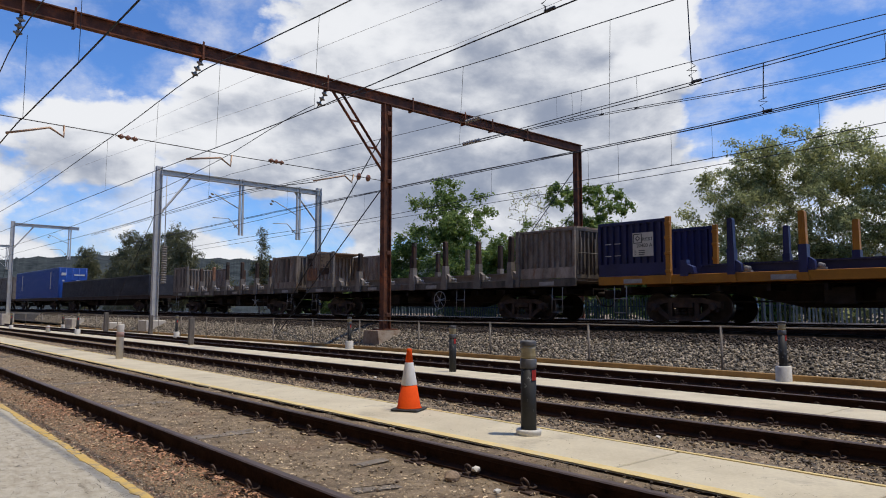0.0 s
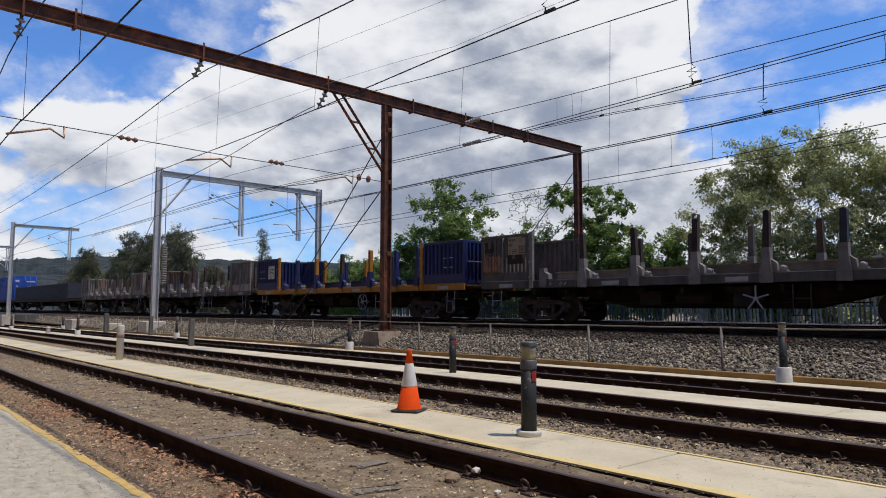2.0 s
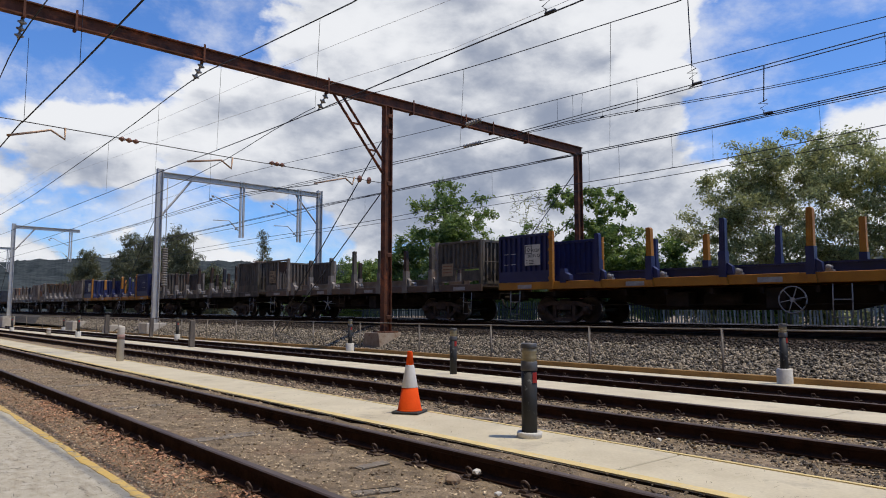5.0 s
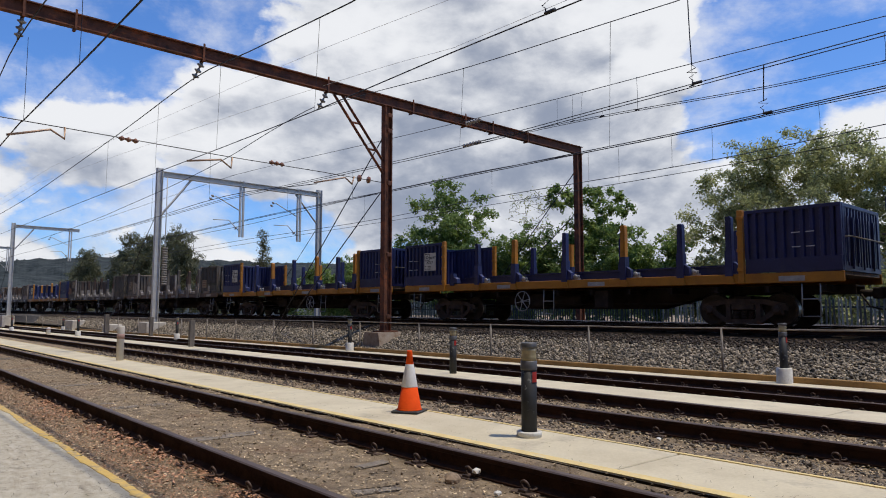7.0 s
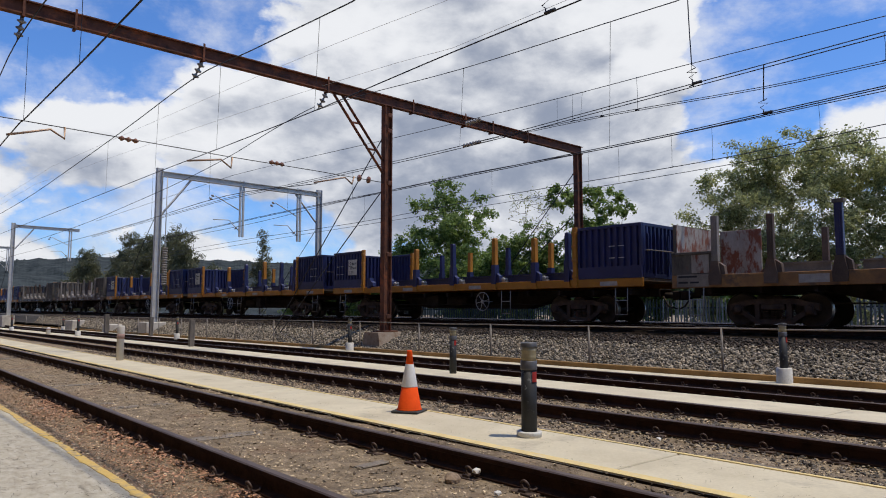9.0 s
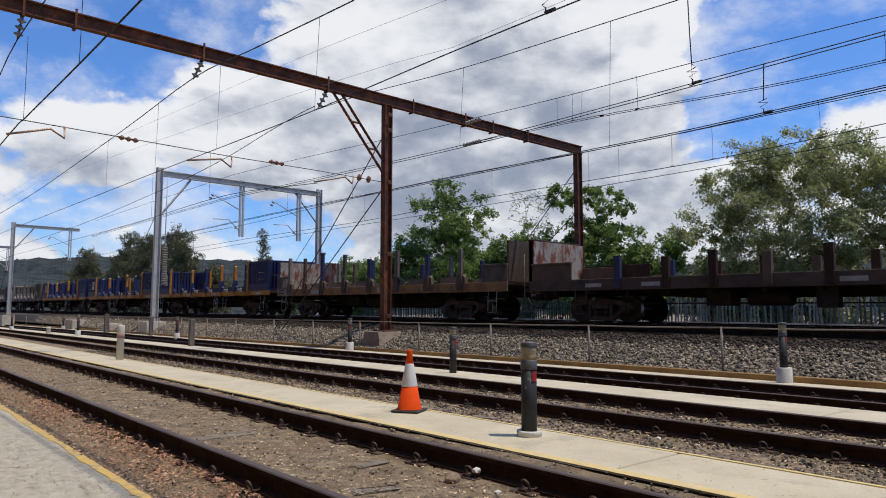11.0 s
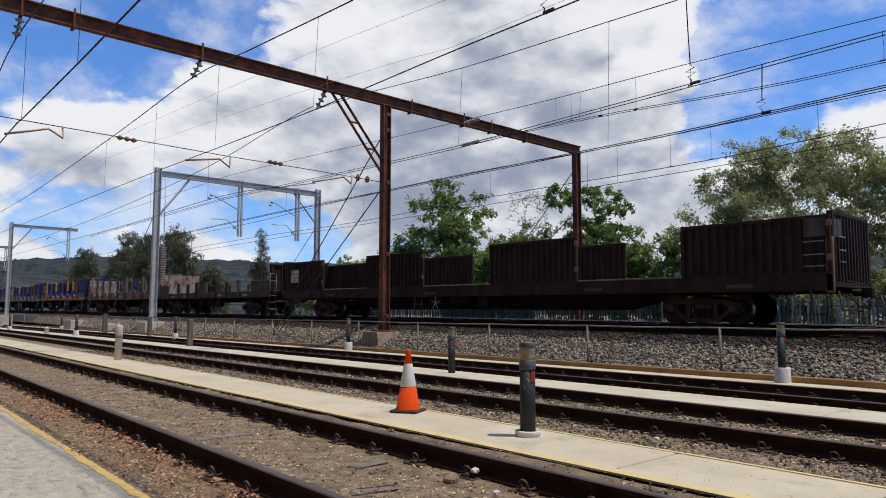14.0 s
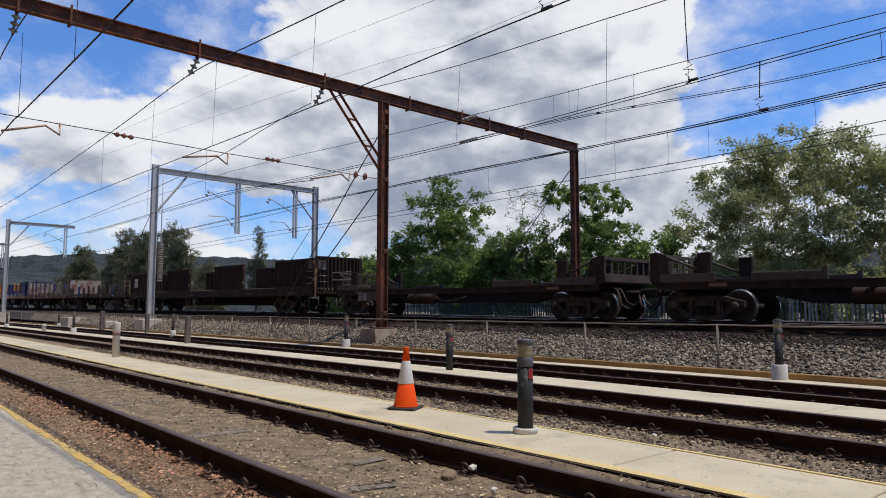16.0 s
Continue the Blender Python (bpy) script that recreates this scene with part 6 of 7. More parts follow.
def build_rusty_portal():
    root = thing("overhead_portal", None, label="tall rusty brown steel portal spanning sidings and main line", category="catenary portal", kind="structure")
    bm = bmesh.new()
    column(bm, GX, 15.6, 0.05, 8.98, 0.26, 0.30)
    part("mast", bm, M["rust"], root, "rusty brown column")
    bm = bmesh.new()
    column(bm, GX, 27.45, -0.1, 8.98, 0.26, 0.34)
    part("mast", bm, M["rust"], root, "rusty brown column")
    bm = bmesh.new()
    column(bm, GX, -5.0, -0.3, 8.98, 0.26, 0.30)
    part("mast", bm, M["rust"], root, "rusty brown column")
    bm = bmesh.new()
    isection(bm, (GX, -5.2, 9.17), (GX, 27.75, 9.17), 0.40, 0.22)
    part("beam", bm, M["rust"], root, "long rusty steel cross beam")
    for dy in (0.0, 0.38):
        bm = bmesh.new()
        p, q = Vector((GX, 13.15 + dy, 9.0)), Vector((GX, 15.42, 6.35 + dy * 1.25))
        tube(bm, [p, q], 0.062, 4)
        part("brace", bm, M["rust"], root)
    bm = bmesh.new()
    for k in (0.35, 0.7):
        cuboid(bm, GX - 0.03, GX + 0.03, 13.2 + 2.2 * k, 13.55 + 2.2 * k, 8.9 - 2.5 * k, 8.96 - 2.5 * k)
    part("brace_plate", bm, M["rust"], root)
    for y in (3.5, 4.75, 8.37, 12.9, 16.8, 19.65, 21.3, 23.6):
        bm = bmesh.new()
        cuboid(bm, GX - 0.14, GX + 0.14, y - 0.035, y + 0.035, 8.90, 8.96)
        cuboid(bm, GX + 0.115, GX + 0.135, y - 0.03, y + 0.03, 8.90, 9.46)
        part("hanger_strap", bm, M["rust"], root)
    bm = bmesh.new()
    for z in (0.9, 3.2, 5.9, 7.9, 8.5):
        cuboid(bm, GX + 0.13, GX + 0.2, 15.5, 15.72, z, z + 0.16, 0.02)
    part("mast_bracket", bm, M["rust"], root)
    bm = bmesh.new()
    prism(bm, [(GX - 0.58, -0.4), (GX + 0.58, -0.4), (GX + 0.42, 0.42), (GX - 0.42, 0.42)], 14.95, 16.0)
    part("footing", bm, M["rusty_footing"], root, "rust-stained concrete footing")
    bm = bmesh.new()
    cuboid(bm, GX - 0.36, GX + 0.36, 15.28, 15.92, 0.42, 0.47, 0.01)
    part("base_plate", bm, M["rust"], root)
    for z0, x1 in ((7.9, -29.2), (5.85, -28.6)):
        rod("guy", [(GX - 0.15, 15.6, z0), (x1, 15.62, 0.1)], 0.022, M["wire"], root, "black guy cable")
    for z0 in (8.1, 6.0):
        rod("guy", [(GX - 0.15, 27.4, z0), (GX - 8.3, 27.5, 0.0)], 0.022, M["wire"], root, "black guy cable")
    # suspension insulators
    for y, q in ((3.5, (GX - 0.25, 3.45, 8.34)), (8.37, (GX - 0.25, 8.2, 8.35)), (12.9, (GX - 0.25, 12.7, 8.33))):
        bm = bmesh.new()
        bell(bm, (GX, y, 8.9), q, 3, 0.115)
        part("insulator", bm, M["grey_glaze"], root, "grimy grey disc insulators")
        rod("hook", [(GX, y, 8.92), q], 0.018, M["wire"], root)
    bm = bmesh.new()
    bell(bm, (GX + 0.2, 19.55, 8.98), (GX + 1.2, 19.5, 8.98), 6, 0.09)
    part("insulator", bm, M["white_glaze"], root, "white strain insulator string")
    bm = bmesh.new()
    bell(bm, (GX + 0.4, 19.2, 7.95), (GX + 1.5, 19.2, 7.95), 6, 0.08)
    part("insulator", bm, M["white_glaze"], root, "white strain insulator string")
    # cross span with registration arms
    span = [(GX, -4.9, 6.2), (GX, 3.15, 6.14), (GX, 6.31, 6.1), (GX, 9.25, 6.05), (GX, 12.56, 6.04), (GX, 15.45, 6.0)]
    rod("cross_span", span, 0.014, M["wire"], root, "", 5)
    for y in (6.31, 11.03):
        bm = bmesh.new()
        bell(bm, (GX, y - 0.32, 6.09), (GX, y + 0.32, 6.07), 3, 0.075)
        part("insulator", bm, M["brown_glaze"], root, "brown span insulator")
    bm = bmesh.new()
    bell(bm, (GX, 14.1, 6.03), (GX, 15.1, 6.01), 2, 0.13)
    part("insulator", bm, M["brown_glaze"], root, "brown span insulators")
    for pts in ([(3.29, 5.70), (3.8, 5.86), (4.29, 6.02), (4.64, 5.82), (4.63, 6.14)], [(8.0, 5.72), (9.07, 5.92), (9.41, 5.70), (9.44, 6.06)], [(12.45, 5.62), (13.73, 5.97), (14.03, 5.77), (14.12, 6.06)]):
        rod("registration_arm", [(GX, y, z) for y, z in pts], 0.032, M["copper"], root, "bent tan registration arm")


def build_grey_portal(x, z, y1, drops, name):
    root = thing("overhead_portal", None, label="galvanised grey steel portal over the main line with drop arms", category="catenary portal", kind="structure", group="grey portals")
    far_mast = name == "near"
    for y in (15.5, y1) if far_mast else (15.5,):
        bm = bmesh.new()
        column(bm, x, y, 0.3 + (-0.0072 * (x + 10.7)), z + 0.25, 0.30, 0.34)
        part("mast", bm, M["galv"], root)
    bm = bmesh.new()
    isection(bm, (x, 15.6, z - 0.1), (x, y1 + 0.05, z - 0.1), 0.34, 0.3)
    part("beam", bm, M["galv"], root)
    bm = bmesh.new()
    tube(bm, [(x, 15.7, z - 2.7), (x, 17.5, z - 0.3)], 0.07, 4)
    part("brace", bm, M["galv"], root)
    if far_mast:
        bm = bmesh.new()
        tube(bm, [(x, y1 - 0.1, z - 2.4), (x, y1 - 2.0, z - 0.3)], 0.07, 4)
        part("brace", bm, M["galv"], root)
    for y in drops:
        for dy in (-0.11, 0.11):
            bm = bmesh.new()
            cuboid(bm, x - 0.06, x + 0.06, y + dy - 0.06, y + dy + 0.06, z - 3.75, z + 0.15)
            part("drop_arm", bm, M["galv"], root)
        rod("registration_arm", [(x, y - 0.2, z - 3.3), (x, y - 0.9, z - 2.65), (x, y - 2.0, z - 2.7)], 0.03, M["galv"], root)
        rod("cantilever", [(x, y - 0.2, z - 1.9), (x, y - 1.9, z - 1.1)], 0.035, M["galv"], root)
        bm = bmesh.new()
        bell(bm, (x, y - 2.0, z - 1.0), (x, y - 2.3, z - 1.5), 2, 0.12)
        part("insulator", bm, M["white_glaze"], root, "white insulator")
        bm = bmesh.new()
        bell(bm, (x, y - 0.25, z - 3.25), (x, y - 0.55, z - 3.0), 1, 0.14)
        part("insulator", bm, M["white_glaze"], root, "white insulator")
    bm = bmesh.new()
    cuboid(bm, x - 0.7, x + 0.7, 14.8, 16.0, -0.45, 0.32 - 0.0072 * (x + 10.7), 0.03)
    part("footing", bm, M["old_concrete"], root, "pale concrete footing")
    if far_mast:
        rod("weight_cable", [(x + 0.15, 15.95, 5.2), (x + 0.15, 15.95, z - 0.3)], 0.03, M["galv"], root)
    for i in range(16 if far_mast else 0):
        weight = shared("weight", "tension_weight", lambda bm: turned(bm, [(0.10, 0.0), (0.17, 0.012), (0.17, 0.115), (0.10, 0.127)], 12), M["fence_grey"])
        w = new("tension_weight", weight)
        w.parent, w.location = root, (x + 0.15, 15.95, 2.87 + 0.15 * i)
        tagged(w, "round grey tensioning weight")
    rod("guy", [(x, 15.5, z - 2.4), (x - 8.6, 15.5, 0.9)], 0.022, M["wire"], root)
    if far_mast:
        rod("guy", [(x, y1, z - 2.4), (x - 8.6, y1, 0.9)], 0.022, M["wire"], root)


def wire(points, radius, label, twin=0.0, run=30, beyond=26, material="wire"):
    root = thing("overhead_wire", None, label=label, category="overhead wire", group="overhead wires")
    pts = [Vector(p) for p in points]
    radius *= 0.8
    first, last = pts[0] - (pts[1] - pts[0]).normalized() * run, pts[-1] + (pts[-1] - pts[-2]).normalized() * beyond
    first.z, last.z = pts[0].z, pts[-1].z
    fine = []
    for a, b, c, d in zip([pts[0] * 2 - pts[1]] + pts[:-1], pts, pts[1:], pts[2:] + [pts[-1] * 2 - pts[-2]]):
        for k in range(4):
            t = k / 4
            fine.append(0.5 * ((2 * b) + (c - a) * t + (2 * a - 5 * b + 4 * c - d) * t * t + (3 * b - a - 3 * c + d) * t ** 3))
    fine = [first] + fine + [pts[-1], last]
    rod("strand", fine, radius, M[material], root, "", 5)
    if twin:
        rod("strand", [p + Vector((0, 0.02, -twin)) for p in fine], radius, M["wire"], root, "", 5)
    return root


def build_wires():
    C, W = "black stranded catenary wire sagging between portals", "taut black contact wire over the track"
    wire([(-62, 4.3, 8.2), (-44, 4.1, 7.9), (-27.6, 3.75, 8.2), (-20.75, 3.45, 8.33), (-14, 3.35, 8.05)], 0.02, C)
    wire([(-60, 4.6, 5.9), (-44, 4.2, 5.9), (-22.79, 3.66, 6.1), (-19.93, 3.58, 6.05), (-14.43, 3.44, 5.91), (-10.6, 3.33, 5.83)], 0.022, W)
    wire([(-57.64, 9.2, 8.24), (-45.11, 8.86, 8.08), (-28.46, 8.41, 8.24), (-20.81, 8.21, 8.40), (-16.74, 8.1, 8.08), (-13.06, 8.0, 7.78), (-11.73, 7.97, 7.68)], 0.02, C)
    wire([(-90.45, 14.52, 10.0), (-47.26, 13.37, 8.95), (-37.46, 13.11, 8.72), (-28.55, 12.87, 8.47), (-21.54, 12.68, 8.31), (-17.88, 12.58, 8.27), (-13.45, 12.46, 8.24), (-9.17, 12.35, 8.16)], 0.024, C)
    wire([(-86.46, 14.00, 7.68), (-55.95, 13.60, 7.44), (-41.50, 13.30, 7.59), (-34.21, 13.10, 7.72), (-28.69, 12.95, 7.95), (-24.87, 12.85, 8.27), (-22.07, 12.75, 8.45), (-20.95, 12.69, 8.46)], 0.018, C, 0, 30, 0.02)
    thin = "fine pale steel wire high over the sidings"
    wire([(-59.67, 12.70, 12.49), (-31.41, 12.70, 11.06), (-20.87, 12.70, 10.49), (-13.70, 12.70, 9.95)], 0.007, thin, 0, 30, 26, "galv")
    wire([(-65.24, 12.70, 11.85), (-31.32, 12.70, 9.84), (-18.06, 12.70, 8.92), (-13.70, 12.70, 8.50)], 0.007, thin, 0, 30, 26, "galv")
    wire([(-79.05, 14.20, 6.92), (-52.46, 13.50, 6.43), (-40.10, 13.20, 6.28), (-28.53, 12.90, 6.23), (-20.89, 12.80, 5.68)], 0.018, W, 0, 30, 0.02)
    wire([(-20.75, 12.69, 8.30), (-17.88, 12.58, 8.12), (-12.99, 12.45, 7.66), (-8.26, 12.33, 7.39), (-6.71, 12.28, 7.29)], 0.014, C, 0, 0.05)
    wire([(-42.06, 19.4, 10.04), (-36.06, 19.4, 9.81), (-25.67, 19.4, 9.29), (-20.42, 19.4, 9.07), (-15.35, 19.4, 8.86), (-10.29, 19.4, 8.74), (-4.93, 19.4, 8.53)], 0.016, C)
    wire([(-42.37, 19.2, 8.57), (-28.17, 19.2, 8.16), (-20.04, 19.2, 7.97), (-13.06, 19.2, 8.0), (-10.03, 19.2, 8.02), (-4.9, 19.2, 8.06)], 0.019, C, 0.09)
    wire([(-19.0, 19.2, 7.95), (-15.5, 19.2, 7.85), (-12.52, 19.2, 7.71), (-7.79, 19.2, 7.40), (-4.94, 19.2, 7.33)], 0.014, C, 0.05, 0.4)
    wire([(-44, 23.5, 8.15), (-38.3, 23.5, 8.1), (-25.37, 23.5, 7.97), (-17.29, 23.5, 7.90), (-12.9, 23.5, 7.86), (-9.76, 23.5, 7.9), (-6.09, 23.5, 7.95)], 0.024, C, 0.06)
    wire([(-47.75, 23.5, 6.65), (-33.24, 23.5, 6.5), (-22.59, 23.5, 6.62), (-14.12, 23.5, 6.58), (-10.39, 23.5, 6.62), (-6.14, 23.5, 6.78)], 0.019, W)
    wire([(-40, 23.4, 6.3), (-25, 23.4, 6.25), (-14.12, 23.4, 6.28), (-6.14, 23.4, 6.35)], 0.016, W)
    wire([(-47, 19.3, 6.6), (-38, 19.2, 6.55), (-28, 19.1, 6.7), (-20.5, 19.2, 6.75), (-12, 19.3, 6.6), (-5, 19.3, 6.6)], 0.016, W)
    for x, y, z0, z1 in ((-14.4, 3.45, 8.1, 5.9), (-20.2, 3.6, 8.3, 6.05), (-38.3, 13.1, 8.75, 6.25), (-30.3, 12.9, 8.5, 6.2),
                         (-13.3, 19.2, 8.0, 7.72), (-14.6, 19.3, 8.85, 7.85), (-12.0, 19.3, 8.78, 7.68), (-10.1, 19.3, 8.72, 8.0), (-4.95, 19.2, 8.06, 7.33),
                         (-13.2, 23.5, 7.86, 6.58), (-11.6, 23.5, 7.87, 6.6), (-8.0, 23.5, 7.92, 6.7), (-22.6, 23.5, 7.95, 6.62), (-17.0, 23.5, 7.9, 6.3), (-15.5, 23.45, 7.9, 6.28), (-33.0, 23.5, 8.05, 6.5), (-28.0, 19.2, 8.16, 6.7), (-34.5, 19.25, 8.35, 6.6)):
        d = thing("dropper", None, label="thin dark dropper wire between two overhead wires", category="overhead wire", group="droppers")
        rod("strand", [(x, y, z0), (x + 0.02, y, (z0 + z1) / 2), (x, y, z1)], 0.0065, M["wire"], d, "", 4)
        if x > -15 and z1 > 6.2:
            rod("clamp", [(x - 0.08, y, z1), (x + 0.08, y, z1 + 0.01)], 0.022, M["wire"], d, "", 5)
    for p, q in (((-13.05, 8.00, 7.78), (-20.90, 12.66, 8.30)), ((-18.62, 8.15, 8.23), (-29.68, 12.90, 8.50)), ((-23.94, 8.29, 8.33), (-38.11, 13.13, 8.74)), ((-30.12, 8.45, 8.22), (-47.78, 13.38, 8.96)), ((-12.99, 12.45, 7.66), (-20.28, 19.20, 7.98)), ((-8.27, 12.33, 7.39), (-15.94, 23.50, 7.89)), ((-15.35, 19.40, 8.86), (-15.19, 19.20, 7.84)), ((-14.23, 19.40, 8.83), (-14.18, 19.20, 7.79))):
        d = thing("dropper", None, label="thin grey hanger wire between two overhead wires", category="overhead wire", group="droppers")
        rod("strand", [p, Vector(p).lerp(Vector(q), 0.5), q], 0.0055, M["wire"], d, "", 4)
    rod_w = thing("feeder_wire", None, label="thick black feeder cable high above the line", category="overhead wire", group="overhead wires")
    rod("strand", [(-10.6, 19.2, 11.3), (-5, 19.2, 11.25), (8, 19.2, 11.2), (30, 19.2, 11.3)], 0.03, M["wire"], rod_w)
    rod_w = thing("feeder_wire", None, label="thick black feeder cable above the siding", category="overhead wire", group="overhead wires")
    rod("strand", [(-10.6, 12.4, 10.2), (-5, 12.3, 10.1), (8, 12, 10.1), (30, 11.5, 10.2)], 0.03, M["wire"], rod_w)
    for p, q in (((-10.1, 19.2, 11.28), (-10.03, 19.2, 8.02)), ((-7.9, 19.2, 8.03), (-9.75, 23.5, 7.9)), ((-10.1, 12.4, 10.2), (-10.1, 12.37, 8.2))):
        d = thing("jumper", None, label="curled black electrical jumper joining two overhead wires", category="overhead wire", group="droppers")
        p, q = Vector(p), Vector(q)
        u = Vector((1, 0, 0))
        rod("strand", [p, p.lerp(q, 0.5), q + Vector((0, 0, 0.6)) if abs(p.y - q.y) < 1 else p.lerp(q, 0.7)] + [q + Vector((0, 0, h)) + u * w for h, w in ((0.48, 0.13), (0.4, -0.16), (0.32, 0.16), (0.22, -0.1), (0.12, 0.02))] + [q], 0.018, M["wire"], d, "", 5)
        rod("clamp", [q, q + Vector((0.3, 0, 0.0))], 0.05, M["wire"], d, "", 5)


build_rusty_portal()
build_grey_portal(-44.1, 10.05, 27.25, (21.1, 25.55), "near")
build_grey_portal(-89.0, 10.95, 22.2, (21.3,), "far")
build_grey_portal(-125.0, 11.4, 22.0, (21.2,), "farther")
build_wires()
# ---- vegetation ----
def tree(label, base, lobes, leaf, seed, clumps, leaves, size, trunk=0.16, puff=0.5, droop=0.0, wide=0.42, category="tree", fork=0.28, twig=0.012, sprigs=5):
    """A tapered trunk, limbs that reach for clump after clump, and leaves along the sprigs of each clump. lobes: (x, y, z, rx, ry, rz) of the crown's masses."""
    g = np.random.default_rng(seed)
    root = thing("tree" if category == "tree" else "shrub", Matrix.Translation(base), label=label, category=category, group="trees beyond the line" if category == "tree" else "shrubs beyond the line")
    share = np.array([l[3] * l[4] * l[5] for l in lobes]) ** 0.75
    which = g.choice(len(lobes), clumps, p=share / share.sum())
    lob = np.array(lobes, float)[which]
    d = g.normal(size=(clumps, 3))
    d /= np.linalg.norm(d, axis=1)[:, None]
    pts = lob[:, :3] + d * lob[:, 3:] * (g.random((clumps, 1)) ** 0.4) * (0.85 + 0.3 * g.random((clumps, 1)))
    pts[:, 2] = np.maximum(pts[:, 2], 0.3)
    top = max(l[2] + l[5] for l in lobes)
    bm = bmesh.new()
    # the trunk, then each clump joins the nearest lower wood
    stem = [Vector((0, 0, -0.2))]
    n = 5
    aim = Vector((pts[:, 0].mean(), pts[:, 1].mean(), 0)) * 0.5
    for k in range(1, n + 1):
        f = k / n
        stem.append(Vector((aim.x * f * f + g.normal() * 0.06, aim.y * f * f + g.normal() * 0.06, top * fork * f)))
    tube(bm, stem, trunk, 9, trunk * 0.7)
    nodes, radii = np.zeros((2 + 2 * clumps, 3)), np.zeros(2 + 2 * clumps)
    nodes[0], nodes[1], radii[0], radii[1], used = tuple(stem[-1]), tuple(stem[-2]), trunk * 0.7, trunk * 0.75, 2
    for i in np.argsort(np.linalg.norm(pts - np.array(stem[-1]), axis=1)):
        v = pts[i] - nodes[:used]
        best = int(np.argmin(np.linalg.norm(v, axis=1) + 0.6 * np.maximum(0, -v[:, 2])))
        a, q = Vector(nodes[best].tolist()), Vector(pts[i].tolist())
        r = max(twig, float(radii[best]) * 0.74)
        mid = (a + q) / 2 + Vector((g.normal() * 0.1, g.normal() * 0.1, 0.06 * (q - a).length)) * 0.8
        tube(bm, [a, a.lerp(mid, 0.5) + Vector((0, 0, 0.02)), mid, mid.lerp(q, 0.5), q], r, 6 if r > 0.04 else 4, r * 0.6)
        nodes[used], nodes[used + 1], radii[used], radii[used + 1] = tuple(mid), tuple(q), r * 0.88, r * 0.68
        used += 2
    part("trunk", bm, M["bark"], root, "grey branching trunk")
    # sprigs fan out of each clump, leaves sit along them
    count = clumps * sprigs
    way = g.normal(size=(count, 3)) + np.repeat(d, sprigs, 0) * 0.5
    way[:, 2] = way[:, 2] * 0.7 - 0.5 * droop
    way /= np.linalg.norm(way, axis=1)[:, None]
    reach = puff * (0.7 + 1.1 * g.random(count))
    pick = g.integers(0, count, leaves)
    along = g.random((leaves, 1)) ** 0.65
    c = pts[pick // sprigs] + way[pick] * reach[pick][:, None] * along + g.normal(size=(leaves, 3)) * puff * 0.24
    c[:, 2] = np.maximum(c[:, 2], 0.1)
    a, tilt = g.random(leaves) * 6.283, g.normal(size=leaves) * 0.6
    u = np.stack([np.cos(a) * np.cos(tilt), np.sin(a) * np.cos(tilt), np.sin(tilt) - 0.2 - droop], 1) + way[pick] * 0.6
    u /= np.linalg.norm(u, axis=1)[:, None]
    v = np.cross(u, g.normal(size=(leaves, 3)) + (0, 0, 0.7))
    v /= np.linalg.norm(v, axis=1)[:, None]
    L = size * (0.6 + 0.8 * g.random((leaves, 1)))
    quads = np.stack([c - u * L, c - v * L * wide, c + u * L, c + v * L * wide], 1)
    ob = new("crown", raw_mesh("crown", quads.reshape(-1, 3), np.arange(4 * leaves).reshape(-1, 4), leaf))
    ob.parent = root
    return root


